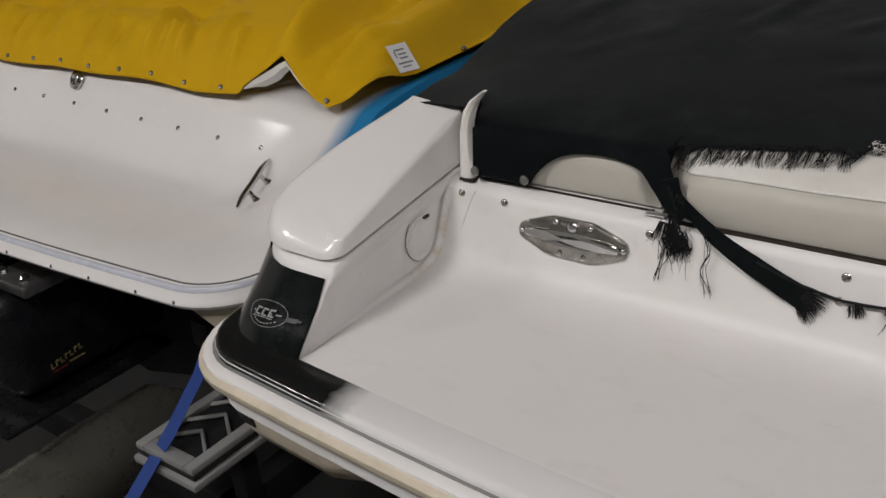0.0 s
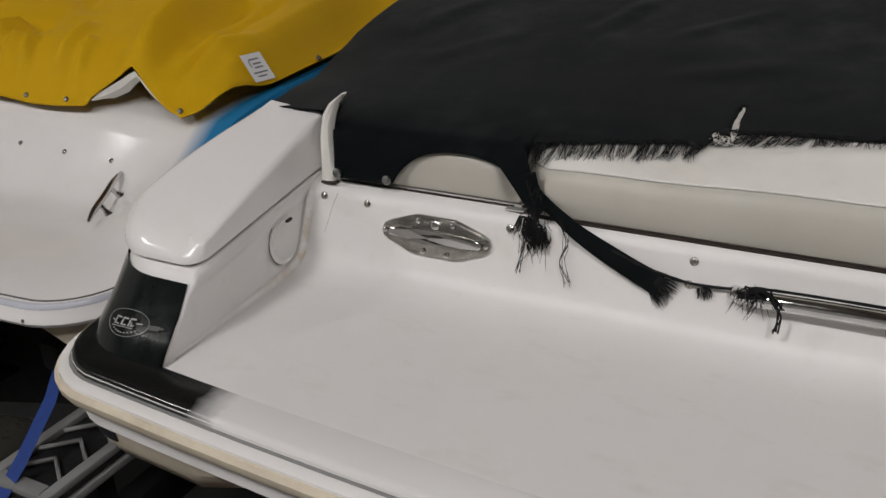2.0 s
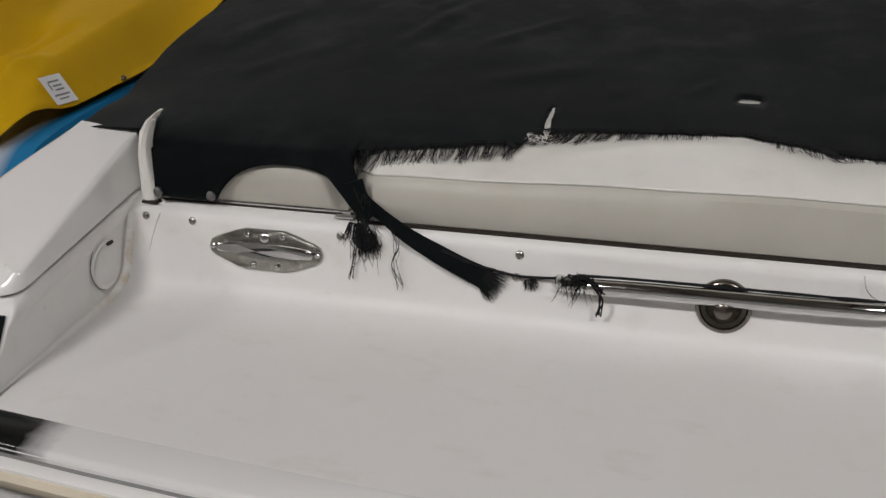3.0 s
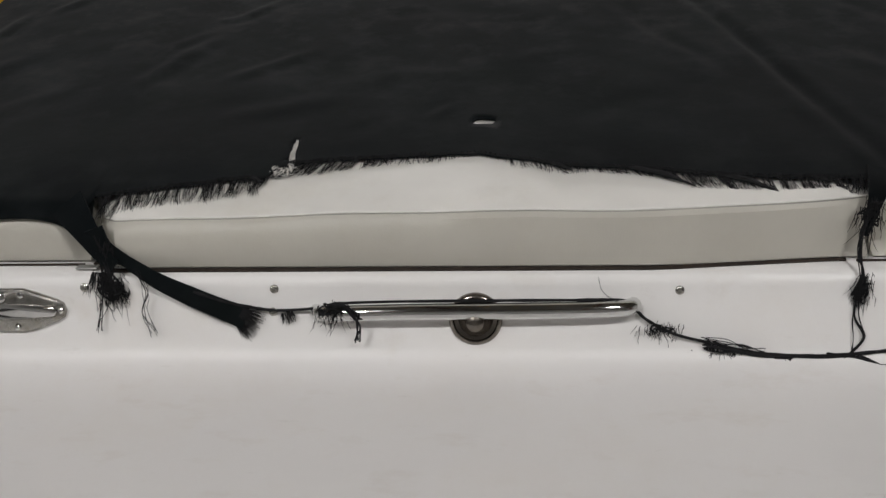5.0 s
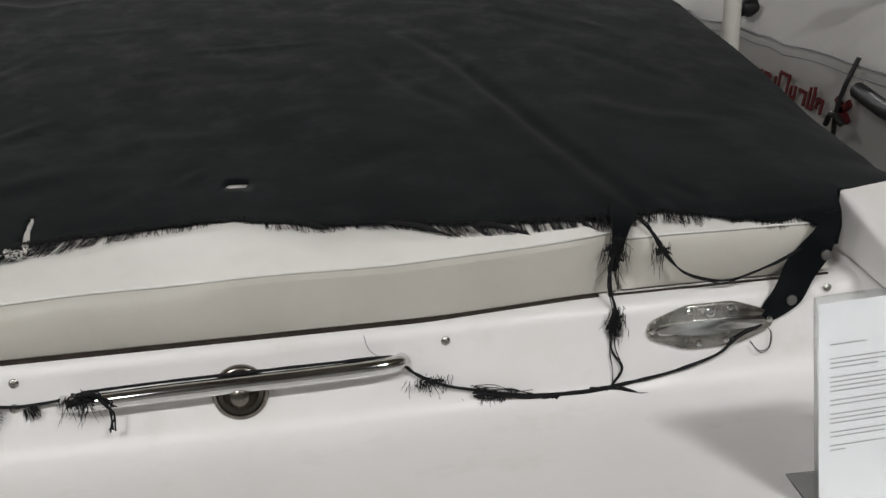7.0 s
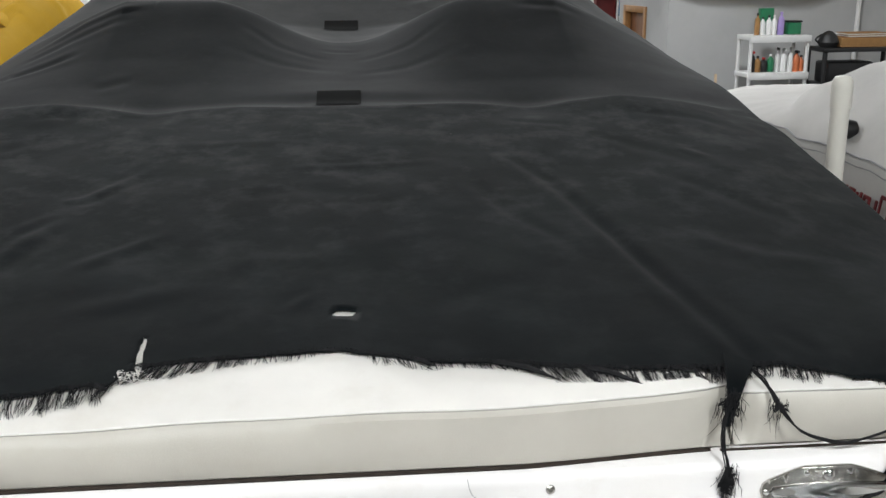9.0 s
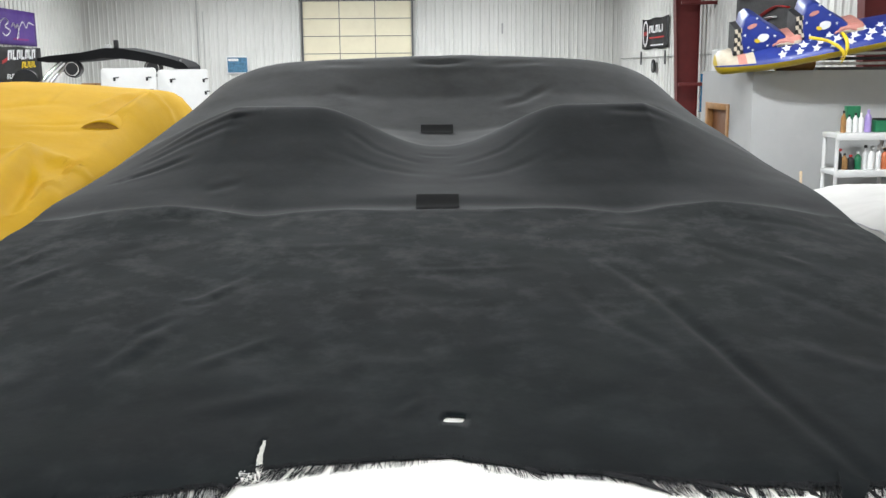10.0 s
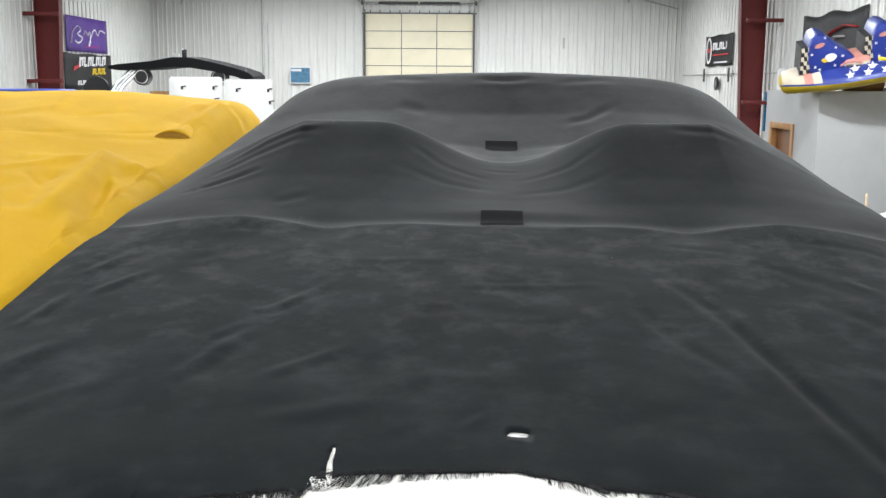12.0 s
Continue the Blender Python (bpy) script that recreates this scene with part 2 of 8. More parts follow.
MAGENTA = mat("magenta_print", (0.25, 0.02, 0.20), 0.6, var=0.08, scale=9)
BANNER = mat("black_banner", (0.012, 0.012, 0.013), 0.62, var=0.2, scale=6, bump=0.2, bump_scale=9)
YELLOWINK = mat("yellow_print", (0.72, 0.5, 0.02), 0.6, var=0.05, scale=20)
BLUEVINYL = mat("blue_vinyl", (0.022, 0.04, 0.25), 0.4, var=0.12, scale=8, bump=0.1, bump_scale=15)
YELVINYL = mat("yellow_vinyl", (0.72, 0.52, 0.02), 0.4, var=0.08, scale=8)
REDVINYL = mat("faded_red_vinyl", (0.62, 0.27, 0.22), 0.45, var=0.15, scale=10)
REDBRIGHT = mat("bright_red_print", (0.5, 0.02, 0.02), 0.5, var=0.1, scale=10)
PAPER = mat("white_paper", (0.80, 0.80, 0.79), 0.75, var=0.02, scale=20)
# white sheet toned down: the shade on it is put into the colour
SHADEDPAPER = mat("shade_greyed_paper", (0.62, 0.62, 0.625), 0.8, var=0.02, scale=20)
CARD = mat("brown_cardboard", (0.32, 0.17, 0.06), 0.85, var=0.12, scale=15)
LAMPBODY = mat("lamp_housing", (0.55, 0.55, 0.55), 0.4, 0.3)
GREENP = mat("green_plastic", (0.02, 0.16, 0.07), 0.35, var=0.1)
LILACP = mat("lilac_plastic", (0.34, 0.25, 0.55), 0.35, var=0.1)
ORANGEP = mat("orange_label", (0.55, 0.16, 0.06), 0.45, var=0.1)
BLUESCREEN = mat("blue_photo_print", (0.06, 0.17, 0.28), 0.5, var=0.5, scale=14)

ACRYL = bpy.data.materials.new("clear_acrylic")
ACRYL.use_nodes = True
_b = ACRYL.node_tree.nodes["Principled BSDF"]
_b.inputs["Base Color"].default_value = (0.93, 0.95, 0.95, 1)
_b.inputs["Transmission Weight"].default_value, _b.inputs["Roughness"].default_value, _b.inputs["IOR"].default_value = 1.0, 0.03, 1.3

GLOW = bpy.data.materials.new("lamp_lens")
GLOW.use_nodes = True
_b = GLOW.node_tree.nodes["Principled BSDF"]
_b.inputs["Emission Color"].default_value, _b.inputs["Emission Strength"].default_value = (1.0, 0.98, 0.95, 1), 30.0


# ---- mesh helpers ----
def obj(name, bm, material, parent=None, label="", smooth=True, matrix=None):
    me = bpy.data.meshes.new(name)
    if bm.faces:
        bmesh.ops.recalc_face_normals(bm, faces=bm.faces)
    bm.to_mesh(me)
    bm.free()
    me.materials.append(material)
    for p in me.polygons:
        p.use_smooth = smooth
    ob = new(name, me)
    if smooth:
        me.set_sharp_from_angle(angle=radians(38))
    if matrix is not None:
        ob.matrix_basis = matrix
    if parent is not None:
        ob.parent = parent
    if label:
        ob["label"] = label
    return ob


def part(name, bm, material, parent, label="", smooth=True, matrix=None):
    return obj(name, bm, material, parent, label, smooth, matrix)


def thing(name, label, category, group="", matrix=None):
    ob = new(name)
    ob.empty_display_size = 0.1
    if matrix is not None:
        ob.matrix_basis = matrix
    return tagged(ob, label, category, group)


def box(x0, x1, y0, y1, z0, z1, bevel=0.0, seg=2, bm=None):
    own = bmesh.new()
    bmesh.ops.create_cube(own, size=1.0)
    for v in own.verts:
        v.co = Vector(((x0 + x1) / 2 + v.co.x * (x1 - x0), (y0 + y1) / 2 + v.co.y * (y1 - y0), (z0 + z1) / 2 + v.co.z * (z1 - z0)))
    if bevel:
        bmesh.ops.bevel(own, geom=own.edges[:], offset=bevel, segments=seg, profile=0.5, affect="EDGES")
    return own if bm is None else merge(bm, own)


def merge(bm, other):
    me = bpy.data.meshes.new("tmp")
    other.to_mesh(me)
    other.free()
    bm.from_mesh(me)
    bpy.data.meshes.remove(me)
    return bm


def loft(rings, closed=True, caps=True, bm=None):
    bm = bm or bmesh.new()
    vs = [[bm.verts.new(p) for p in r] for r in rings]
    n = len(rings[0])
    for a, b in zip(vs, vs[1:]):
        for i in range(n if closed else n - 1):
            j = (i + 1) % n
            bm.faces.new((a[i], a[j], b[j], b[i]))
    if caps and closed:
        bm.faces.new(vs[0])
        bm.faces.new(vs[-1])
    return bm


def tube(points, radius, seg=8, bm=None, closed=False, flat=1.0):
    """A round tube along points; radius may be a list. flat squeezes it across its local up."""
    pts = [Vector(p) for p in points]
    rad = radius if isinstance(radius, (list, tuple)) else [radius] * len(pts)
    bm = bm or bmesh.new()
    rings, ref = [], Vector((0, 0, 1))
    for i, p in enumerate(pts):
        d = (pts[min(i + 1, len(pts) - 1)] - pts[max(i - 1, 0)])
        d = d.normalized() if d.length > 1e-9 else Vector((0, 1, 0))
        if abs(d.dot(ref)) > 0.95:
            ref = Vector((0, 1, 0)) if abs(d.y) < 0.9 else Vector((1, 0, 0))
        a = d.cross(ref).normalized()
        b = a.cross(d).normalized()
        rings.append([p + rad[i] * (math.cos(k * math.tau / seg) * a + flat * math.sin(k * math.tau / seg) * b) for k in range(seg)])
    return loft(rings, True, True, bm)


def smooth_path(points, steps=6):
    """Catmull-Rom through points."""
    P = [Vector(p) for p in points]
    P = [2 * P[0] - P[1]] + P + [2 * P[-1] - P[-2]]
    out = []
    for i in range(1, len(P) - 2):
        for s in range(steps):
            t = s / steps
            a, b, c, d = P[i - 1:i + 3]
            out.append(0.5 * (2 * b + (c - a) * t + (2 * a - 5 * b + 4 * c - d) * t * t + (3 * b - a - 3 * c + d) * t ** 3))
    out.append(P[-2])
    return out


def lathe(profile, seg=24, axis="Z", bm=None, origin=(0, 0, 0)):
    """profile: (radius, height) pairs."""
    def at(r, h, a):
        x, y = r * math.cos(a), r * math.sin(a)
        v = {"Z": (x, y, h), "Y": (x, h, y), "X": (h, x, y)}[axis]
        return Vector(v) + Vector(origin)
    return loft([[at(max(r, 1e-4), h, k * math.tau / seg) for k in range(seg)] for r, h in profile], True, True, bm)


def lerp_table(table, v):
    t = table[0]
    if v <= t[0]:
        return t[1]
    for a, b in zip(table, table[1:]):
        if v <= b[0]:
            f = (v - a[0]) / (b[0] - a[0])
            return a[1] + (b[1] - a[1]) * f
    return table[-1][1]


def smoothed(table, v, r=0.06):
    return sum(lerp_table(table, v + k * r / 2) * c for k, c in ((-2, 1), (-1, 2), (0, 3), (1, 2), (2, 1))) / 9


def sstep(a, b, v):
    t = min(1.0, max(0.0, (v - a) / (b - a)))
    return t * t * (3 - 2 * t)


def prism(outline, z0, z1, bevel=0.0, bm=None):
    """An upright prism on a plan outline."""
    own = bmesh.new()
    lo = [own.verts.new((x, y, z0)) for x, y in outline]
    hi = [own.verts.new((x, y, z1)) for x, y in outline]
    own.faces.new(lo)
    top = own.faces.new(hi)
    for i in range(len(outline)):
        j = (i + 1) % len(outline)
        own.faces.new((lo[i], lo[j], hi[j], hi[i]))
    if bevel:
        bmesh.ops.bevel(own, geom=list(top.edges), offset=bevel, segments=3, profile=0.5, affect="EDGES")
    return own if bm is None else merge(bm, own)


def plate(outline, depth, m, bevel=0.0):
    """A flat plate: outline in its own x, z; depth along -y; moved by m."""
    own = bmesh.new()
    a = [own.verts.new((x, 0, z)) for x, z in outline]
    b = [own.verts.new((x, -depth, z)) for x, z in outline]
    own.faces.new(a)
    f = own.faces.new(b)
    for i in range(len(outline)):
        j = (i + 1) % len(outline)
        own.faces.new((a[i], a[j], b[j], b[i]))
    if bevel:
        bmesh.ops.bevel(own, geom=list(f.edges), offset=bevel, segments=2, profile=0.5, affect="EDGES")
    bmesh.ops.transform(own, matrix=m, verts=own.verts)
    return own


def round_rect(x0, x1, y0, y1, r, n=5):
    out = []
    for cx, cy, a in ((x1 - r, y1 - r, 0), (x0 + r, y1 - r, 90), (x0 + r, y0 + r, 180), (x1 - r, y0 + r, 270)):
        out += [(cx + r * math.cos(radians(a + 90 * k / n)), cy + r * math.sin(radians(a + 90 * k / n))) for k in range(n + 1)]
    return out


rnd = random.Random(4)


# ---- the hall ----
def hall_obj(name, bm, material, label="", smooth=False):
    return tagged(obj(name, bm, material, None, "", smooth, HALL.copy()), label, "", "", "structure")


def ribbed(length, z0, z1, along, gable=None, pitch=0.305, depth=0.038):
    """A ribbed steel wall sheet, run along x (or y) from 0; gable(s) gives the top."""
    bm = bmesh.new()
    s, prof = 0.0, []
    while s < length:
        for d, o in ((0.0, 0.0), (0.10, 0.0), (0.125, -0.012), (0.15, 0.0), (0.235, 0.0), (0.252, -depth), (0.285, -depth)):
            if s + d <= length:
                prof.append((s + d, o))
        s += pitch
    prof.append((length, 0.0))
    rows = []
    for s, o in prof:
        top = gable(s) if gable else z1
        p = along(s, o)
        rows.append((bm.verts.new((*p, z0)), bm.verts.new((*p, top))))
    for a, b in zip(rows, rows[1:]):
        bm.faces.new((a[0], b[0], b[1], a[1]))
    back = [[bm.verts.new((*along(q, 0.12), z)) for z in (z0, gable(q) if gable else z1)] for q in (0.0, length / 2, length)]
    for a, b in zip(back, back[1:]):
        bm.faces.new((a[0], b[0], b[1], a[1]))
    return bm


W = XR - XL


def roof_z(x):
    return RIDGE - (RIDGE - EAVE) * abs(x - RX) / (W / 2)


floor = hall_obj("floor", box(XL - 0.3, XR + 0.3, YF - 0.3, YB + 0.3, FLOOR - 0.2, FLOOR), FLOORM, "sealed concrete floor, its near-black colour standing in for shade under the boats")
# end wall with the overhead door's opening: door stands in front of a plain opening
DX, DW, DTOP = -1.18, 3.64, 4.31
hall_obj("wall_end", ribbed(W, FLOOR, EAVE, lambda s, o: (XL + s, YB + o), lambda s: roof_z(XL + s)), WALLM, "white ribbed steel end wall")
hall_obj("wall_side_port", ribbed(YB - YF, FLOOR, EAVE, lambda s, o: (XL - o, YF + s)), WALLM, "white ribbed steel side wall")
hall_obj("wall_side_starboard", ribbed(YB - YF, FLOOR, EAVE, lambda s, o: (XR + o, YF + s)), WALLM, "white ribbed steel side wall with banners")
hall_obj("wall_behind", ribbed(W, FLOOR, EAVE, lambda s, o: (XL + s, YF - o), lambda s: roof_z(XL + s)), WALLM, "white ribbed steel wall")
bm = bmesh.new()
for sgn, xa in ((-1, XL), (1, XR)):
    rings = [[(xa, y, EAVE), (RX, y, RIDGE), (RX, y, RIDGE + 0.2), (xa, y, EAVE + 0.2)] for y in (YF, YB)]
    loft(rings, True, True, bm)
hall_obj("ceiling", bm, CEIL, "pale insulated roof lining")
# purlins along the hall, rafters of the frames across it
for k in range(1, 7):
    for sgn in (-1, 1):
        x = RX + sgn * (W / 2) * (k - 0.5) / 6.2
        tagged(obj("purlin", box(x - 0.04, x + 0.04, YF, YB, roof_z(x) - 0.22, roof_z(x) - 0.01), REDPAINT, None, "", False, HALL.copy()), "dark red steel roof purlin", "beam", "roof purlins", "structure")
FRAMES = (-5.2, 4.7, 14.6, 24.4, 33.85)


def portal_frame(y):
    f = thing("portal_frame", "dark red oxide steel portal frame with tapered columns", "steel frame", "portal frames", HALL.copy())
    f["kind"] = "structure"
    for sgn, xw in ((-1, XL + 0.16), (1, XR - 0.34)):
        wide_top, wide_bot = 0.66, 0.42
        bm = bmesh.new()
        ins = -sgn
        # web
        loft([[(xw, y - 0.006, z), (xw + ins * w, y - 0.006, z), (xw + ins * w, y + 0.006, z), (xw, y + 0.006, z)] for z, w in ((FLOOR, wide_bot), (EAVE - 0.2, wide_top))], True, True, bm)
        part("web", bm, REDPAINT, f, smooth=False)
        for off in (0, 1):
            ring = []
            for z, w in ((FLOOR, wide_bot), (EAVE - 0.25, wide_top)):
                x = xw + ins * w * off
                ring.append([(x, y - 0.12, z), (x + ins * 0.016, y - 0.12, z), (x + ins * 0.016, y + 0.12, z), (x, y + 0.12, z)])
            part("flange", loft(ring), REDPAINT, f, smooth=False)
        rings = []
        for x, dep in ((xw, 0.55), (xw + ins * 2.0, 0.55), (RX, 0.5)):
            z = roof_z(x) - 0.02
            rings.append([(x, y - 0.1, z), (x, y + 0.1, z), (x, y + 0.1, z - dep), (x, y - 0.1, z - dep)])
        part("rafter", loft(rings), REDPAINT, f, smooth=False)
    return f


for fy in FRAMES[:4]:
    portal_frame(fy)
# end wall's own rafter
for sgn, xa in ((-1, XL), (1, XR)):
    rings = [[(x, YB - 0.32, roof_z(x) - 0.02), (x, YB - 0.1, roof_z(x) - 0.02), (x, YB - 0.1, roof_z(x) - 0.30), (x, YB - 0.32, roof_z(x) - 0.30)] for x in (xa, RX)]
    hall_obj("trim", loft(rings), REDPAINT, "dark red steel end rafter")


def overhead_door():
    d = thing("overhead_door", "cream sectional overhead door with black tracks", "door", "", HALL.copy())
    d["kind"] = "structure"
    x0, x1, y = DX - DW / 2, DX + DW / 2, YB - 0.09
    h, z, k = 0.58, DTOP, 0
    for k in range(9):
        hi = z - k * h
        lo = max(FLOOR + 0.01, hi - h + 0.012)
        if hi - lo < 0.05:
            break
        s = part("door_section", box(x0, x1, y - 0.05, y, lo, hi, 0.006, 1), DOORM, d, smooth=False)
        for f in (0.335, 0.665):
            part("stile", box(x0 + DW * f - 0.012, x0 + DW * f + 0.012, y - 0.062, y - 0.05, lo, hi), DARKSTEEL, s, smooth=False)
        part("rail", box(x0, x1, y - 0.06, y - 0.048, lo - 0.012, lo + 0.010), DARKSTEEL, s, smooth=False)
    for x in (x0 - 0.06, x1 + 0.02):
        part("track", box(x, x + 0.05, y - 0.12, y - 0.02, FLOOR, DTOP + 0.15), DARKSTEEL, d, smooth=False)
    part("head_frame", box(x0 - 0.12, x1 + 0.12, y - 0.03, y + 0.0, DTOP, DTOP + 0.05), DARKSTEEL, d, smooth=False)
    part("spring_shaft", tube([(x0 - 0.1, y - 0.16, DTOP + 0.36), (x1 + 0.1, y - 0.16, DTOP + 0.36)], 0.016), GREYSTEEL, d)
    part("torsion_spring", tube([(x0 + 0.45, y - 0.16, DTOP + 0.36), (x0 + DW * 0.49, y - 0.16, DTOP + 0.36)], 0.042, 10), DARKSTEEL, d)
    part("torsion_spring", tube([(x0 + DW * 0.51, y - 0.16, DTOP + 0.36), (x1 - 0.45, y - 0.16, DTOP + 0.36)], 0.042, 10), DARKSTEEL, d)
    for x in (x0 - 0.08, x1 + 0.08):
        part("drum", lathe([(0.02, -0.05), (0.08, -0.05), (0.08, 0.05), (0.02, 0.05)], 14, "X", None, (x, y - 0.16, DTOP + 0.36)), DARKSTEEL, d)
    for k in range(11):
        x = x0 + DW * (0.04 + 0.092 * k)
        part("bracket", box(x, x + 0.03, y - 0.1, y, DTOP + 0.03, DTOP + 0.12), DARKSTEEL, d, smooth=False)
    for sx, x in ((-1, x0 - 0.05), (1, x1 + 0.05)):
        part("track_hanger", tube([(x, y - 0.1, DTOP + 0.3), (x + sx * 1.0, y - 0.5, DTOP + 1.0), (x + sx * 1.35, y - 0.8, DTOP + 2.0)], 0.018), GREYSTEEL, d)
        part("ceiling_track", tube([(x, y - 0.1, DTOP), (x, y - 0.25, DTOP + 0.3), (x, y - 0.6, DTOP + 1.1)], 0.022), GREYSTEEL, d)
    return d


overhead_door()


def high_bay(lx, ly, lz):
    f = thing("high_bay_lamp", "bright white high bay ceiling lamp, lit", "lamp", "hall lamps", HALL @ pose(lx, ly, lz))
    part("housing", box(-0.4, 0.4, -0.2, 0.2, -0.05, 0.04, 0.02), LAMPBODY, f)
    part("lens", box(-0.37, 0.37, -0.17, 0.17, -0.082, -0.052, 0.01), GLOW, f, "glowing white lens")
    for x in (-0.3, 0.3):
        part("chain", tube([(x, 0, 0.04), (x, 0, roof_z(lx) - lz)], 0.006, 6), GREYSTEEL, f)


for spot in LAMP_SPOTS:
    high_bay(*spot)


def conduit(points, r=0.02, label="grey metal conduit clipped to the wall"):
    c = tagged(obj("conduit", tube(points, r, 8), GREYSTEEL, None, "", True, HALL.copy()), label, "conduit", "conduits")
    return c


yc = YB - 0.06
zc_ = 5.13
conduit([(-9.3, yc, 4.6), (-9.1, yc, zc_ - 0.05), (-8.9, yc, zc_), (-3.6, yc, zc_)])
conduit([(0.8, yc, zc_ - 0.02), (5.6, yc, zc_ - 0.06), (6.6, yc, zc_ - 0.35), (7.6, yc, zc_ - 0.6)])
conduit([(-3.6, yc, zc_), (-2.0, yc - 0.02, zc_), (0.8, yc, zc_ - 0.02)])
conduit([(-6.7, yc, zc_), (-6.55, yc, zc_ - 0.1), (-6.55, yc, FLOOR)])
conduit([(-6.35, yc, 4.0), (-6.35, yc, FLOOR)], 0.012)
conduit([(5.9, yc, zc_ - 0.1), (5.9, yc, zc_ - 0.4)], 0.03)
conduit([(3.75, yc, 3.2), (3.75, yc, 3.55)], 0.03)
conduit([(XR - 0.06, YB - 0.2, 2.32), (XR - 0.06, 12.0, 2.32)], 0.014)


# ---- the boat with the black cover ----
PLAT_Z = 1.142        # swim platform beside the transom


def plat_z(y):
    return PLAT_Z + 0.03 * (y + 0.04)


def stern_outline(cx, half, y_aft, bow, corner, y_fwd, n=8):
    """Plan of a stern from the starboard side round to port: a bowed aft edge and round corners."""
    pts = [(cx + half, y_fwd)]
    for k in range(n + 1):
        a = radians(90 * k / n)
        pts.append((cx + half - corner + corner * math.cos(a), y_aft + corner - corner * math.sin(a)))
    m = 14
    for k in range(1, m):
        x = half - corner - (2 * (half - corner)) * k / m
        pts.append((cx + x, y_aft - bow * (1 - (x / (half - corner)) ** 2)))
    for k in range(n + 1):
        a = radians(90 - 90 * k / n)
        pts.append((cx - half + corner - corner * math.cos(a), y_aft + corner - corner * math.sin(a)))
    pts.append((cx - half, y_fwd))
    return pts


def hull_shape(cx, y_aft, top, half, length, keel=0.25):
    rings = []
    for k in range(15):
        f = k / 14
        y = y_aft + 0.05 + f * length
        s = (1 - max(0, (f - 0.45) / 0.55) ** 2.2) * half
        s = max(s, 0.02)
        zt = top + 0.25 * f * f
        kz = keel + 0.5 * max(0, (f - 0.6) / 0.4) ** 2
        ch = kz + 0.36
        ring = [(cx - s, y, zt), (cx - s * 0.985, y, zt - 0.12), (cx - s * 0.93, y, ch), (cx - s * 0.5, y, (ch + kz) / 2 - 0.03), (cx, y, kz), (cx + s * 0.5, y, (ch + kz) / 2 - 0.03), (cx + s * 0.93, y, ch), (cx + s * 0.985, y, zt - 0.12), (cx + s, y, zt)]
        rings.append(ring)
    return loft(rings, True, True)


boat = thing("motor_boat", "white fibreglass motor boat on a trailer, covered, with black stern corners", "boat")
part("hull", hull_shape(0, 0.10, 1.03, 1.19, 6.5), CREAM, boat, "aged cream-white fibreglass hull")
OUT = stern_outline(0, 1.210, -0.467, 0.045, 0.13, 0.35)
WALL = [(-0.15, 1.1387), (-0.12, 1.1402), (-0.098, 1.1430), (-0.080, 1.1475), (-0.065, 1.1545), (-0.054, 1.164), (-0.047, 1.176), (-0.0415, 1.190), (-0.022, 1.262), (-0.016, 1.276), (-0.004, 1.285), (0.02, 1.288), (0.30, 1.288)]


def aft_y(x, half=1.210, y_aft=-0.467, bow=0.045, corner=0.13):
    q = abs(x)
    if q < half - corner:
        return y_aft - bow * (1 - (x / (half - corner)) ** 2)
    return y_aft + corner - math.sqrt(max(0.0, corner ** 2 - (q - half + corner) ** 2))


bm = bmesh.new()
cols = []
for k in range(101):
    x = -0.99 + 1.98 * k / 100
    y0 = aft_y(x) + 0.003
    col = [(x, y0, plat_z(y0) - 0.02), (x, y0 + 0.001, plat_z(y0) - 0.005), (x, y0 + 0.006, plat_z(y0))]
    col += [(x, y0 + 0.006 + (-0.18 - y0 - 0.006) * j / 10, plat_z(y0 + 0.006 + (-0.18 - y0 - 0.006) * j / 10)) for j in range(1, 11)]
    col += [(x, y, z) for y, z in WALL]
    cols.append([bm.verts.new(v) for v in col])
for a, b in zip(cols, cols[1:]):
    for i in range(len(a) - 1):
        bm.faces.new((a[i], b[i], b[i + 1], a[i + 1]))
part("swim_platform", bm, GEL_DECK, boat, "white swim platform and transom wall, lightly soiled")
bm = bmesh.new()
top_v = [bm.verts.new((x, y, plat_z(y) - 0.004)) for x, y in OUT]
low_v = [bm.verts.new((x, y, 1.03)) for x, y in OUT]
bm.faces.new(top_v)
bm.faces.new(low_v)
for i in range(len(OUT)):
    j = (i + 1) % len(OUT)
    bm.faces.new((top_v[i], top_v[j], low_v[j], low_v[i]))
part("platform_core", bm, GEL_DECK, boat, "white moulded platform edge")


def offset(pts, d):
    out = []
    for i, p in enumerate(pts):
        a, b = Vector(pts[max(i - 1, 0)]), Vector(pts[min(i + 1, len(pts) - 1)])
        t = (b - a).normalized()
        out.append((p[0] + t.y * d, p[1] - t.x * d))
    return out


def sweep_edge(pts, prof):
    """prof: (outward, z) pairs round a section, swept along a plan line."""
    lines = [offset(pts, -o) for o, z in prof]
    return loft([[(lines[k][i][0], lines[k][i][1], prof[k][1]) for k in range(len(prof))] for i in range(len(pts))], True, True)


RAIL = [(-0.012, 1.090), (-0.004, 1.114), (0.003, 1.1165), (0.018, 1.1155), (0.023, 1.112), (0.024, 1.104), (0.020, 1.086), (-0.012, 1.080)]
part("rub_rail", sweep_edge(OUT, RAIL), GEL, boat, "white rounded rub rail")
part("rail_insert", sweep_edge(OUT, [(0.018, 1.109), (0.027, 1.107), (0.032, 1.100), (0.031, 1.090), (0.026, 1.081), (0.014, 1.081)]), CREAM, boat, "yellowed rubber rail insert")
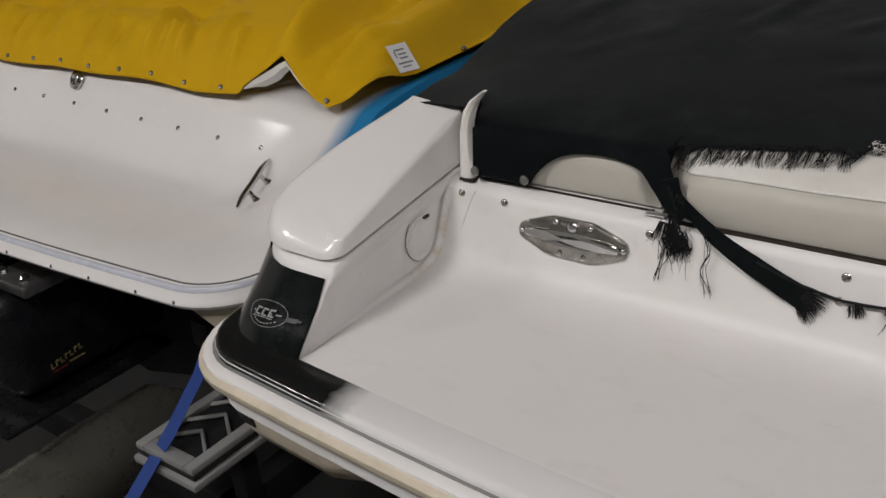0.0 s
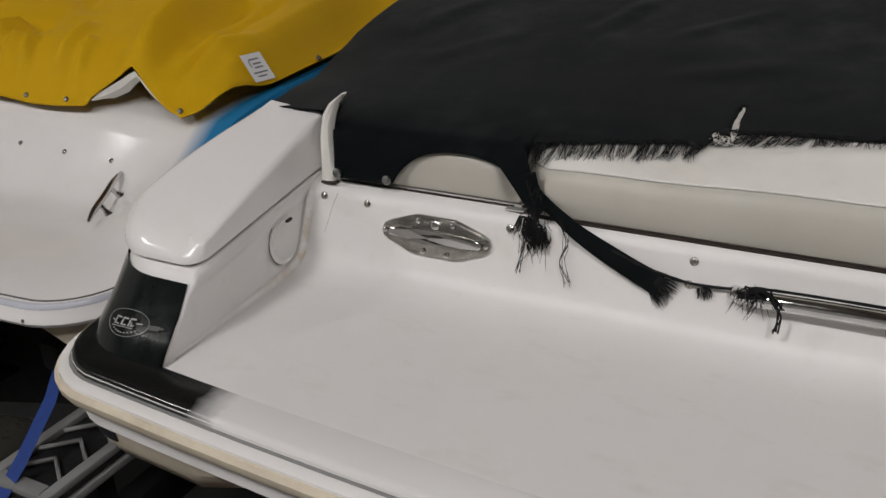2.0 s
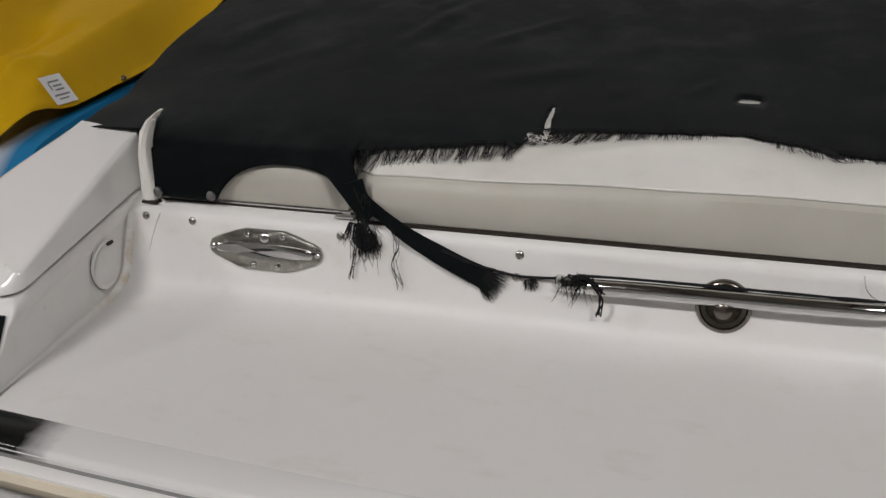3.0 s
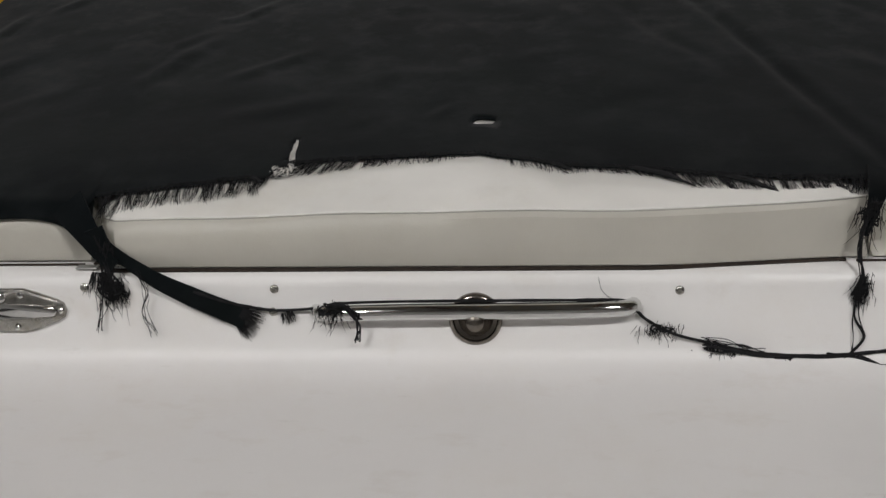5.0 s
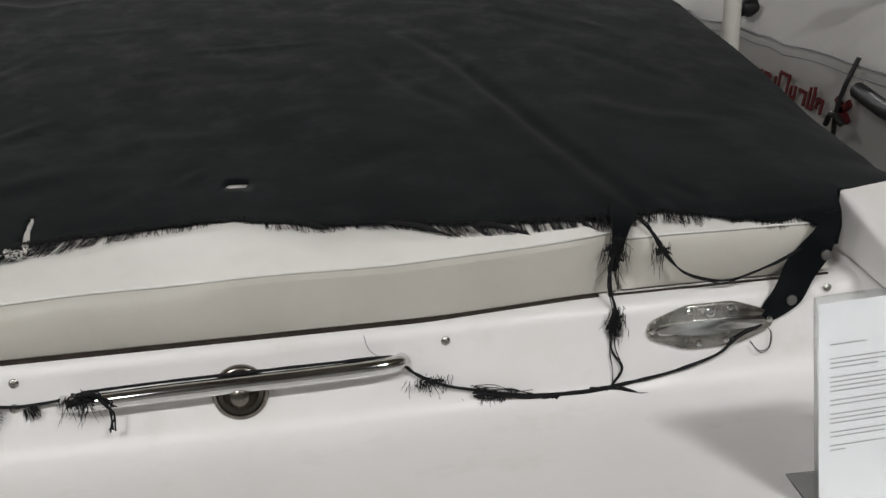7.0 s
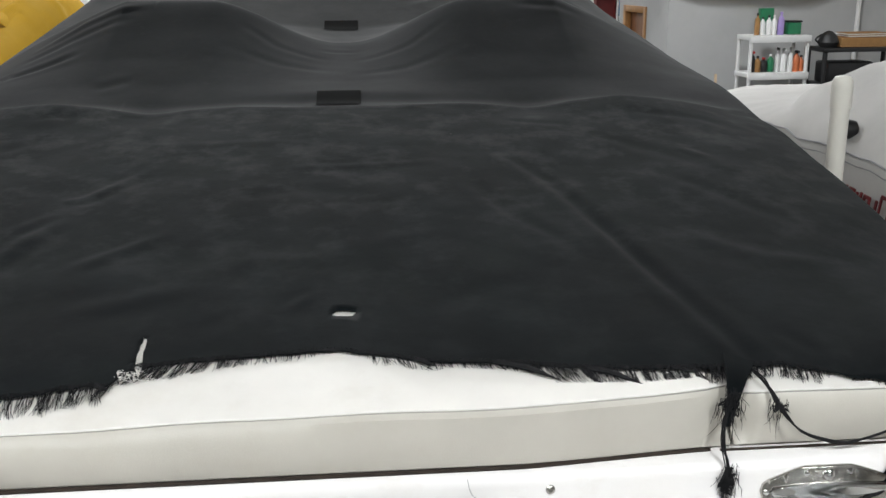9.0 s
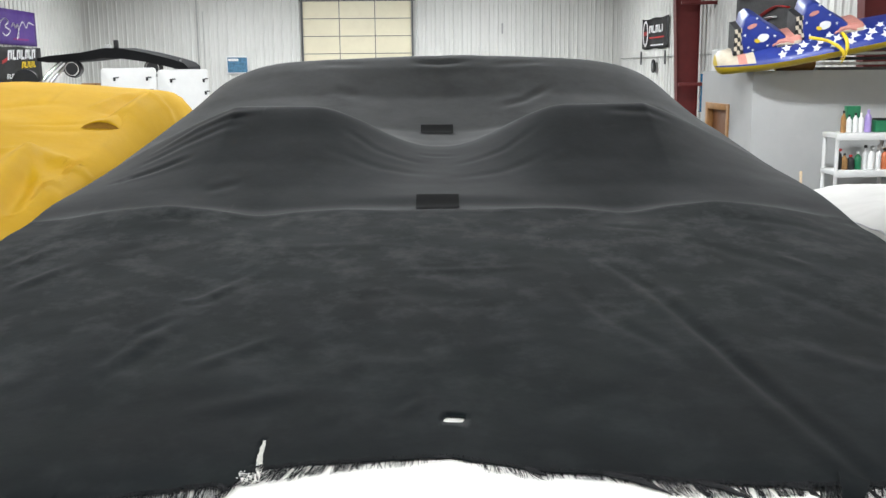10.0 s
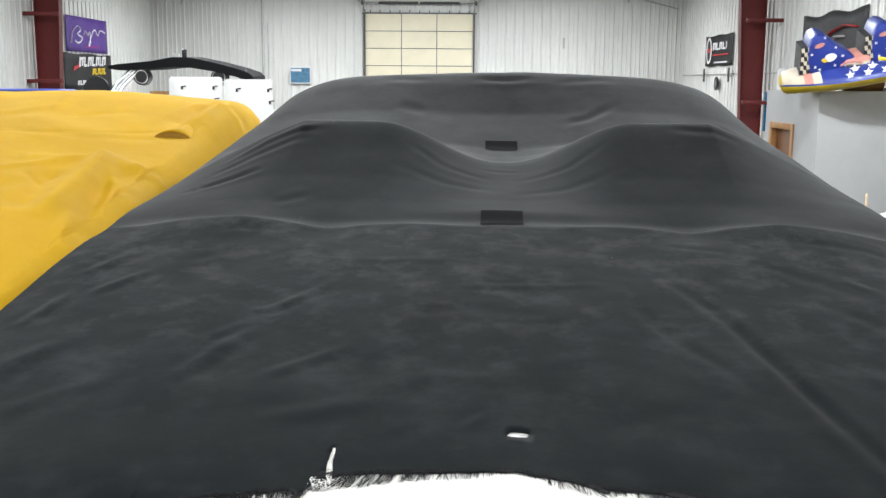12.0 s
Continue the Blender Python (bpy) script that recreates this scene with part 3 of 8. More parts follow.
# thin dark strip that paints the shade in the groove beside the rail
part("rail_gasket", sweep_edge(OUT, [(-0.003, 1.1175), (0.006, 1.1180), (0.006, 1.1160), (-0.003, 1.1160)]), STEPGREY, boat, "dark strip painting the shade of the rail groove")
under = []
for o, z in ((0.014, 1.083), (-0.005, 1.072), (-0.009, 1.030), (-0.015, 0.990), (-0.034, 0.955), (-0.08, 0.930), (-0.18, 0.915), (-0.42, 0.93)):
    line = offset(OUT, -o)
    under.append([(x, min(y, 0.34), z + (0.07 if z < 1.0 else 0.02) * sstep(0.90, 0.72, abs(x))) for x, y in line])
bm = bmesh.new()
vs = [[bm.verts.new(q) for q in r] for r in under]
for a, b in zip(vs, vs[1:]):
    for i in range(len(a) - 1):
        bm.faces.new((a[i], a[i + 1], b[i + 1], b[i]))
part("platform_underside", bm, CREAM, boat, "aged cream moulded underside of the platform")
for s_ in (-1, 1):
    seg_pts = [q for q in offset(OUT, 0.0) if 0.95 < q[0] * s_ < 1.17 and q[1] < -0.36]
    part("drain_slot", sweep_edge(seg_pts, [(-0.03, 1.030), (-0.006, 1.032), (-0.010, 1.000), (-0.03, 0.998)]), DARKRUB, boat, "dark drain slot under the rail")
# grey glossy band along the platform's aft lip, black at the corners
def band(pts, steps, zf):
    """A strip along a plan line; steps: (inset, lift) pairs."""
    bm = bmesh.new()
    r = [[bm.verts.new((*q, zf(q) + lift)) for q in offset(pts, d)] for d, lift in steps]
    for a, b in zip(r, r[1:]):
        for i in range(len(pts) - 1):
            bm.faces.new((a[i], a[i + 1], b[i + 1], b[i]))
    return bm


zt = lambda p: plat_z(p[1])


def dense(pts, step=0.02):
    out = []
    for a, b in zip(pts, pts[1:]):
        n = max(1, int((Vector(b) - Vector(a)).length / step))
        out += [tuple(Vector(a).lerp(Vector(b), k / n)) for k in range(n)]
    return out + [pts[-1]]


D_OUT = dense(OUT)
aft = [p for p in D_OUT if p[1] < -0.30]
fadeM = bpy.data.materials.new("black_fading_to_grey_gelcoat")
fadeM.use_nodes = True
_t = fadeM.node_tree
_g = _t.nodes.new("ShaderNodeTexCoord")
_s = _t.nodes.new("ShaderNodeSeparateXYZ")
_a = _t.nodes.new("ShaderNodeMath")
_a.operation = "ABSOLUTE"
_r = _t.nodes.new("ShaderNodeMapRange")
_r.inputs[1].default_value, _r.inputs[2].default_value = 0.845, 0.90
_m = _t.nodes.new("ShaderNodeMix")
_m.data_type = "RGBA"
_m.inputs[6].default_value, _m.inputs[7].default_value = (0.71, 0.70, 0.69, 1), (0.010, 0.011, 0.011, 1)
_n = _t.nodes.new("ShaderNodeTexNoise")
_n.inputs["Scale"].default_value = 35
_ad = _t.nodes.new("ShaderNodeMath")
_ad.operation = "MULTIPLY_ADD"
_ad.inputs[1].default_value = 0.03
_t.links.new(_g.outputs["Object"], _s.inputs[0])
_t.links.new(_s.outputs["X"], _a.inputs[0])
_t.links.new(_g.outputs["Object"], _n.inputs["Vector"])
_t.links.new(_n.outputs["Fac"], _ad.inputs[0])
_t.links.new(_a.outputs[0], _ad.inputs[2])
_t.links.new(_ad.outputs[0], _r.inputs[0])
_t.links.new(_r.outputs[0], _m.inputs[0])
_t.links.new(_m.outputs[2], _t.nodes["Principled BSDF"].inputs["Base Color"])
_t.nodes["Principled BSDF"].inputs["Roughness"].default_value = 0.13
part("lip_band", band(aft, ((-0.0005, -0.012), (0.0, -0.006), (0.0015, -0.001), (0.005, 0.0022), (0.011, 0.003), (0.062, 0.003)), zt), fadeM, boat, "grey glossy lip turning black at the corners")


# the black panel's section: height, half breadth, aft line and corner radius
PANEL = ((1.122, 1.2135, -0.4225, 0.130), (1.132, 1.2125, -0.4150, 0.130), (1.148, 1.2095, -0.4030, 0.130), (1.165, 1.2050, -0.389, 0.129), (1.20, 1.1970, -0.361, 0.126), (1.240, 1.189, -0.331, 0.124))


def quarter(s):
    """The raised stern corner: side wall, black outer panel, ledge and locker lid."""
    def ring(z, out, aft, inn, r, zf=None):
        pts = []
        x0, x1, y0, y1 = -out, -inn, aft, 0.34
        n = 7
        pts.append((x1, y1))
        pts.append((x0, y1))
        for k in range(n + 1):
            a = radians(180 + 90 * k / n)
            pts.append((x0 + r + r * math.cos(a), y0 + r + r * math.sin(a)))
        for k in range(4):
            a = radians(270 + 90 * k / 3)
            q = 0.007
            pts.append((x1 - q + q * math.cos(a), y0 + q + q * math.sin(a)))
        return [(s * x, y, z + 0.125 * (y + 0.30) * sstep(1.15, 1.22, z)) for x, y in pts]
    core = [ring(1.10, 1.206, -0.430, 0.998, 0.128), ring(1.132, 1.204, -0.413, 0.997, 0.128), ring(1.144, 1.202, -0.401, 0.995, 0.128), ring(1.205, 1.191, -0.354, 0.988, 0.125), ring(1.221, 1.188, -0.342, 0.9870, 0.124), ring(1.228, 1.1865, -0.337, 0.9835, 0.1235), ring(1.233, 1.1855, -0.333, 0.9808, 0.123), ring(1.244, 1.183, -0.325, 0.9806, 0.122), ring(1.2515, 1.179, -0.319, 0.985, 0.120), ring(1.254, 1.171, -0.311, 0.992, 0.118)]
    shift = Matrix.Translation((-0.018, 0.030, 0.006)) if s < 0 else None
    part("stern_corner", loft(core), GEL_DECK, boat, "white moulded stern corner", True, shift)
    # black outer panel, 3 mm proud, round the outside and the aft face
    bm = bmesh.new()
    rows = []
    for z, out, aftq, r in PANEL:
        q = ring(z, out, aftq, 0.985, r)[1:-3]
        q.append((s * (-0.994 - 0.004 * sstep(1.22, 1.14, z)), q[-1][1], q[-1][2]))
        rows.append([bm.verts.new(p) for p in q])
    for a, b in zip(rows, rows[1:]):
        for i in range(len(a) - 1):
            bm.faces.new((a[i], a[i + 1], b[i + 1], b[i]))
    part("corner_panel", bm, GEL_BLACK, boat, "glossy black stern corner panel")

    # locker lid: a wedge with a full rounded nose and outer side, and a crisp inner edge
    x_in, x_out, y_aft, y_fwd = -0.981, -1.190, -0.318, 0.045
    r_out, r_in = 0.105, 0.036
    plan = [(x_in, y_fwd, 0.0, 1.0), (x_out + 0.052, y_fwd, 0.0, 0.0), (x_out + 0.043, 0.0, 1.0, 0.0)]
    for k in range(1, 7):
        y = -0.21 * k / 6
        plan.append((x_out + 0.043 * (1 - k / 6) ** 1.6, y, 1.0, 0.0))
    for k in range(1, 15):
        a = radians(180 + 90 * k / 14)
        plan.append((x_out + r_out + r_out * math.cos(a), y_aft + r_out + r_out * math.sin(a), 1.0, 0.0))
    for k in range(9):
        a = radians(270 + 90 * k / 8)
        plan.append((x_in - r_in + r_in * math.cos(a), y_aft + r_in + r_in * math.sin(a), 1.0, sstep(0.15, 1.0, k / 8)))
    for k in range(1, 8):
        plan.append((x_in, y_aft + r_in + (y_fwd - y_aft - r_in) * k / 8, 1.0, 1.0))
    flat = [(p[0], p[1]) for p in plan]
    base = lambda y: 1.259 + 0.125 * (y + 0.314)
    top = lambda x, y: 1.283 + 0.314 * (y + 0.307) + 0.12 * (-0.98 - x)
    rings = []
    for f, inset_out, inset_in in [(-0.3, 0.016, 0.012), (0.0, 0.003, 0.002), (0.04, 0.0, 0.0)] + [(math.sin(k * math.pi / 20), 0.050 * (1 - math.cos(k * math.pi / 20)), 0.004 * k / 10 + 0.010 * sstep(0.72, 1.0, k / 10)) for k in range(1, 11)]:
        ring_ = []
        for i, (x, y, soft_, inner) in enumerate(plan):
            p, q = Vector(flat[i - 1]), Vector(flat[(i + 1) % len(flat)])
            t = (q - p).normalized()
            d = (inset_out + (inset_in - inset_out) * inner) * soft_
            x2, y2 = x - t.y * d, y + t.x * d
            if i in (0, 1):
                x2, y2 = x + (-0.004 * f if i == 0 else 0.045 * max(0.0, f) ** 2), y_fwd
            ring_.append((s * x2, y2, base(y2) + (top(x2, y2) - base(y2)) * f if f >= 0 else base(y2) - 0.008))
        rings.append(ring_)
    part("locker_lid", loft(rings), GEL, boat, "glossy white locker lid with a rounded nose", True, shift)
    # round vent cover on the inner wall, standing proud along its aft edge
    bm = bmesh.new()
    rows = []
    for k in range(25):
        f = k / 24
        a = radians(72 + 222 * f)
        w = 0.0095 * math.sin(math.pi * f) ** 0.7 + 0.0006
        row = []
        for r, h in ((0.0425, -0.001), (0.0425, 0.0036), (0.0418, 0.0042), (0.0410, 0.0040), (0.0410 - w * 0.6, 0.0010), (0.0410 - w, 0.0002)):
            y, z = -0.100 + r * 0.95 * math.cos(a), 1.210 + r * math.sin(a) * 1.02
            row.append(bm.verts.new((s * -(0.9878 - 0.2 * (z - 1.205) * (z > 1.205) - h * (0.15 + 0.85 * math.sin(math.pi * f))), y, z)))
        rows.append(row)
    for p, q in zip(rows, rows[1:]):
        for i in range(5):
            bm.faces.new((p[i], q[i], q[i + 1], p[i + 1]))
    part("vent_rim", bm, GEL_DECK, boat, "white moulded crescent rim of a round vent cover", True, shift)
    rim = [(s * -0.9868, -0.100 + 0.0432 * 0.95 * math.cos(radians(q)), 1.210 + 0.0432 * math.sin(radians(q)) * 1.02) for q in range(120, 260, 10)]
    part("vent_joint", tube(rim, 0.0007, 5), GREYTRIM, boat, "thin dark joint round the vent cover", True, shift)
    part("vent_slot", box(min(s * -0.986, s * -0.982), max(s * -0.986, s * -0.982), -0.090, -0.076, 1.239, 1.2435), DARKRUB, boat, smooth=False, matrix=shift)
    # soft moulded inside corner between the side wall and the platform
    bm = bmesh.new()
    rows = []
    run = [(-0.385 + 0.02 * k, plat_z(-0.385 + 0.02 * k)) for k in range(12)] + [p for p in WALL[:9]] + [(-0.0175, 1.272)]
    for i, (y, z) in enumerate(run):
        (ya, za), (yb, zb) = run[max(i - 1, 0)], run[min(i + 1, len(run) - 1)]
        t = Vector((0, yb - ya, zb - za)).normalized()
        up = Vector((0, -t.z, t.y))
        r = 0.004 + 0.0065 * sstep(-0.36, -0.12, y)
        wx = -lerp_table([(1.13, 0.9965), (1.144, 0.995), (1.205, 0.988), (1.245, 0.9810), (1.29, 0.978)], z + up.z * r)
        at = Vector((wx, y, z))
        rows.append([bm.verts.new((s * v.x, v.y, v.z)) for v in [at + Vector((r * (1 - math.cos(q)) + 0.0008, 0, 0)) + up * (r * (1 - math.sin(q)) + 0.0008) for q in [radians(90 * j / 6) for j in range(7)]]])
    for p, q in zip(rows, rows[1:]):
        for j in range(6):
            bm.faces.new((p[j], q[j], q[j + 1], p[j + 1]))
    part("corner_fillet", bm, STAINED, boat, "moulded inside corner with yellow-brown stains", True, shift)
    # upholstered coaming end by the transom
    rings = []
    for k in range(9):
        f = k / 8
        z = 1.290 + 0.156 * f
        xa, xb = lerp_table([(0, -0.966), (0.5, -0.962), (0.8, -0.952), (0.93, -0.930), (1, -0.912)], f), lerp_table([(0, -0.934), (0.4, -0.941), (0.6, -0.940), (0.85, -0.926), (1, -0.906)], f)
        xm = (xa + xb) / 2
        yb = -0.006 + 0.012 * f
        rings.append([(s * xa, yb + 0.006, z), (s * (xa * 0.7 + xm * 0.3), yb, z), (s * xm, yb - 0.003, z), (s * (xb * 0.7 + xm * 0.3), yb, z), (s * xb, yb + 0.006, z), (s * xb, yb + 0.012 + 0.035 * (1 - f) ** 2, z), (s * xa, yb + 0.012 + 0.035 * (1 - f) ** 2, z)])
    if s > 0:
        part("coaming_pad", loft(rings), VINYL, boat, "white vinyl coaming pad")


quarter(1)
quarter(-1)
# deck beside and ahead of the lockers, under the cover
part("side_deck", box(-1.10, -0.96, 0.04, 3.2, 1.10, 1.29, 0.03), GEL, boat)
part("side_deck", box(0.96, 1.10, 0.04, 3.2, 1.10, 1.29, 0.03), GEL, boat)

# emblem on the black corner panel: an oval with plain blocks, laid on the curved face
def on_panel(a, b, lift=0.0012):
    """A point of the port panel: a along it, b up its slope, from the emblem's middle."""
    a, b = a * 0.99 - b * 0.10, b * 0.99 + a * 0.10
    z = 1.1740 + 0.76 * b
    half_, aft_, r = [lerp_table([(row[0], row[k]) for row in PANEL], z) for k in (1, 2, 3)]
    ang = -95.0 + math.degrees(a / r)
    if ang > -90:
        return (-half_ + r + radians(ang + 90) * r, aft_ - lift, z + lift)
    ang = radians(ang)
    return (-half_ + r + (r + lift) * math.cos(ang), aft_ + r + (r + lift) * math.sin(ang), z + lift)


def panel_bar(bm, a0, a1, b0, b1, slant=0.25):
    bm.faces.new([bm.verts.new(on_panel(a + slant * b, b)) for a, b in ((a0, b0), (a1, b0), (a1, b1), (a0, b1))])


bm = tube([on_panel(0.046 * math.cos(k * math.tau / 36), 0.0225 * math.sin(k * math.tau / 36), 0.0008) for k in range(37)], 0.00055, 5)
for a0 in (-0.027, -0.011, 0.005):
    panel_bar(bm, a0, a0 + 0.013, 0.0055, 0.0085)
    panel_bar(bm, a0, a0 + 0.004, -0.0055, 0.0050)
    panel_bar(bm, a0 + 0.005, a0 + 0.013, -0.0055, -0.0028)
panel_bar(bm, 0.010, 0.013, -0.002, 0.001)
panel_bar(bm, 0.021, 0.034, -0.001, 0.0015)
panel_bar(bm, -0.034, -0.029, -0.001, 0.0015)
panel_bar(bm, -0.026, 0.018, -0.0092, -0.0080)
for k in range(9):
    f = -0.030 + 0.0068 * k
    panel_bar(bm, f, f + 0.0045, -0.0178 + 9.0 * f * f, -0.0160 + 9.0 * f * f)
part("emblem", bm, SILVERINK, boat, "worn silver oval emblem", False)
bm = bmesh.new()
panel_bar(bm, 0.048, 0.070, -0.0075, 0.0005)
panel_bar(bm, 0.070, 0.078, -0.0050, -0.0015)
part("emblem_shadow", bm, GREYTRIM, boat, "worn dark remnant of the emblem", False)


def stud(x, y, z, parent, tilt=78):
    m = Matrix.Translation((x, y, z)) @ Matrix.Rotation(radians(tilt), 4, "X")
    bm = lathe([(0.0068, 0), (0.0068, 0.001), (0.0054, 0.0022), (0.0038, 0.0026), (0.004, 0.0042), (0.003, 0.005), (0.0011, 0.0046)], 14)
    part("snap_stud", bm, STEEL_WORN, parent, "worn steel snap stud", True, m)


def wall_y(z):
    return -0.046 + (z - 1.170) * 0.024 / 0.092


for x, z in ((-0.949, 1.268), (-0.860, 1.266), (-0.592, 1.264), (-0.299, 1.261), (0.302, 1.257), (0.904, 1.277), (-0.302, 1.227)):
    stud(x, wall_y(z) - 0.0005, z, boat)


def cleat_plate(cx, cz):
    """A pop-up cleat: a long diamond plate with a ribbed bar and screws."""
    y = wall_y(cz)
    m = Matrix.Translation((cx, y - 0.001, cz)) @ Matrix.Rotation(radians(-14.6), 4, "X")
    pts = [(-0.088, -0.017), (-0.098, -0.011), (-0.102, 0.0), (-0.098, 0.011), (-0.088, 0.017), (-0.05, 0.030), (-0.035, 0.034), (0.035, 0.034), (0.05, 0.030), (0.088, 0.017), (0.098, 0.011), (0.102, 0.0), (0.098, -0.011), (0.088, -0.017), (0.05, -0.030), (0.035, -0.034), (-0.035, -0.034), (-0.05, -0.030)]
    c = part("cleat_plate", plate(pts, 0.006, m, 0.0025), STEEL_WORN, boat, "scratched polished steel flush cleat plate")
    bar = [(-0.084, -0.008), (-0.089, 0), (-0.084, 0.008), (-0.03, 0.011), (0.03, 0.011), (0.084, 0.008), (0.089, 0), (0.084, -0.008), (0.03, -0.011), (-0.03, -0.011)]
    part("cleat_bar", plate(bar, 0.004, m @ Matrix.Translation((0, -0.0055, -0.001)), 0.003), CHROME, c)
    for x, z in ((-0.032, 0.024), (0.032, 0.024), (-0.020, -0.026), (0.024, -0.026), (-0.094, 0.0), (0.094, 0.0)):
        part("screw", lathe([(0.005, 0), (0.005, 0.001), (0.003, 0.003), (0.001, 0.0034)], 12, "Y", None), CHROME, c, "", True, m @ Matrix.Translation((x, -0.0062, z)) @ Matrix.Rotation(math.pi, 4, "Z"))
    part("screw", lathe([(0.009, 0), (0.009, 0.002), (0.006, 0.0045), (0.002, 0.005)], 14, "Y", None), CHROME, c, "", True, m @ Matrix.Translation((0, -0.0062, 0.021)) @ Matrix.Rotation(math.pi, 4, "Z"))


cleat_plate(-0.723, 1.231)
cleat_plate(0.709, 1.240)

# grab bar and the ski-tow eye behind it
bar = smooth_path([(-0.236, -0.030, 1.226), (-0.226, -0.042, 1.230), (-0.19, -0.049, 1.233), (-0.1, -0.051, 1.236), (0, -0.051, 1.237), (0.1, -0.051, 1.238), (0.19, -0.049, 1.239), (0.226, -0.042, 1.238), (0.236, -0.030, 1.236)], 6)
gb = part("grab_bar", tube(bar, 0.0125, 14), CHROME, boat, "polished steel grab bar")
mt = Matrix.Translation((0.003, wall_y(1.216), 1.216)) @ Matrix.Rotation(radians(165.4), 4, "X")
te = part("tow_eye", lathe([(0.040, 0), (0.040, 0.003), (0.037, 0.007), (0.034, 0.008), (0.032, 0.004), (0.026, 0.003), (0.023, 0.008), (0.020, 0.006)], 30, "Y"), REFLDARK, boat, "round polished tow eye base", True, mt)
part("tow_ring", lathe([(0.008, 0.004), (0.013, 0.012), (0.013, 0.03), (0.006, 0.034)], 16, "Y"), REFLDARK, te, "", True)
# small hinge plates on the top ledge
for x in (-0.59,):
    part("hinge_plate", box(x - 0.017, x + 0.017, -0.010, 0.004, 1.2885, 1.291, 0.001, 1), GREYSTEEL, boat, smooth=False)


def cushion(x0, x1, label, rise=0.0):
    """A vinyl pad: leaning aft face, piped seam, crowned top."""
    prof = [(0.024, 1.290), (0.015, 1.293), (0.009, 1.312), (0.007, 1.340), (0.011, 1.361), (0.018, 1.369), (0.032, 1.377), (0.07, 1.389), (0.12, 1.400), (0.2, 1.411), (0.25, 1.416), (0.29, 1.417), (0.33, 1.402), (0.35, 1.38), (0.35, 1.292)]
    rings = []
    n = 26
    for k in range(n + 1):
        f = k / n
        x = x0 + (x1 - x0) * f
        e = min(f, 1 - f) * (x1 - x0)
        edge = sstep(0, 0.035, e)
        wob = 0.002 * math.sin(9 * x + 1.0) + 0.001 * math.sin(23 * x)
        sag = 0.003 * sstep(0, 0.25, e)
        hang = 0.020 * sstep(0.60, 0.25, x) * sstep(-0.585, -0.56, x) * (rise > 0)
        ring = []
        for i, (y, z) in enumerate(prof):
            y, z = y - hang * (1, 1, 0.95, 0.95, 0.9, 0.75, 0.35)[min(i, 6)] * (i < 7), z - 0.18 * hang * (i < 2) - 0.2 * hang * sstep(0.3, -0.4, x) * (i in (4, 5)) + 0.003 * sstep(-0.1, 0.5, x) * (rise > 0) * (i in (4, 5, 6))
            inset = (1 - edge) * 0.030
            zz = 1.292 + (z - 1.292) * (0.86 + 0.14 * edge) + (wob + rise * (0.5 + x)) * (i in (4, 5, 6)) - (0.004 * math.sin(7 * x) if i in (4, 5) else 0)
            ring.append((x, y + inset * (z > 1.295) + (0.004 * math.sin(5 * x) if i in (2, 3) else 0), zz + (sag if 7 < i < 10 else 0) + (0.0115 * math.exp(-((x - 0.012) / 0.05) ** 2) if i in (10, 11) else 0) - (0.02 * sstep(0.72, 0.86, abs(x)) if i >= 9 else 0)))
        rings.append(ring)
    c = thing("sun_pad_cushion", label, "cushion", "sun pad cushions")
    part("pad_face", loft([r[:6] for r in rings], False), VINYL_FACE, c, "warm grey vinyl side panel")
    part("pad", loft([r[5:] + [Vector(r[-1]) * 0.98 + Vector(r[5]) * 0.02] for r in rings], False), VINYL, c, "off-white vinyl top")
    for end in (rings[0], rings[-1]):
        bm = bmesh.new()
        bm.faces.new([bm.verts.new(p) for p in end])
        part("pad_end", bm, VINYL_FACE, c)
    part("piping", tube([(r[5][0], r[5][1] - 0.0012, r[5][2] + 0.0012) for r in rings], 0.0019, 6), PIPING, c, "thin seam piping")
    part("seam", tube([(r[5][0], r[5][1] - 0.0016, r[5][2] - 0.0016) for r in rings], 0.0005, 5), STEPGREY, c, "dark seam under the piping")
    return c


cushion(-0.580, 0.578, "off-white vinyl sun pad cushion, slightly soiled, under a torn cover", 0.01)
cushion(-0.935, -0.592, "off-white vinyl side cushion half hidden by the cover")
cushion(0.584, 0.925, "off-white vinyl side cushion with hanging black threads")

# thin moulded joint beside the coaming; painted soil and gap shade under the cushions
part("wall_joint", tube([(q, wall_y(z) - 0.0003, z) for q, z in ((-0.921, 1.275), (-0.929, 1.258), (-0.939, 1.228), (-0.946, 1.205))], 0.0004, 5), STEPGREY, boat, "thin grey joint line")
part("soiled_foot", box(-0.960, -0.930, -0.012, 0.002, 1.2865, 1.2905, 0.001), SOILSHADE, boat, "brown soiled foot of the coaming pad", False)
line = []
for k in range(41):
    x = -0.585 + 1.13 * k / 40
    y = 0.015 - 0.020 * sstep(0.60, 0.25, x) * sstep(-0.585, -0.56, x) - 0.001
    line.append((x, y, lerp_table(WALL, y) + 0.0012))
part("soiled_line", tube(line, 0.0034, 6), SOILSHADE, boat, "dark brown line of soil and painted gap shade under the cushions")
part("soiled_line", tube([(x, 0.010, lerp_table(WALL, 0.010) + 0.0012) for x in (-0.93, -0.8, -0.7, -0.6)], 0.0022, 6), SOILSHADE, boat)
part("soiled_line", tube([(x, 0.010, lerp_table(WALL, 0.010) + 0.0012) for x in (0.56, 0.7, 0.8, 0.92)], 0.0022, 6), SOILSHADE, boat)


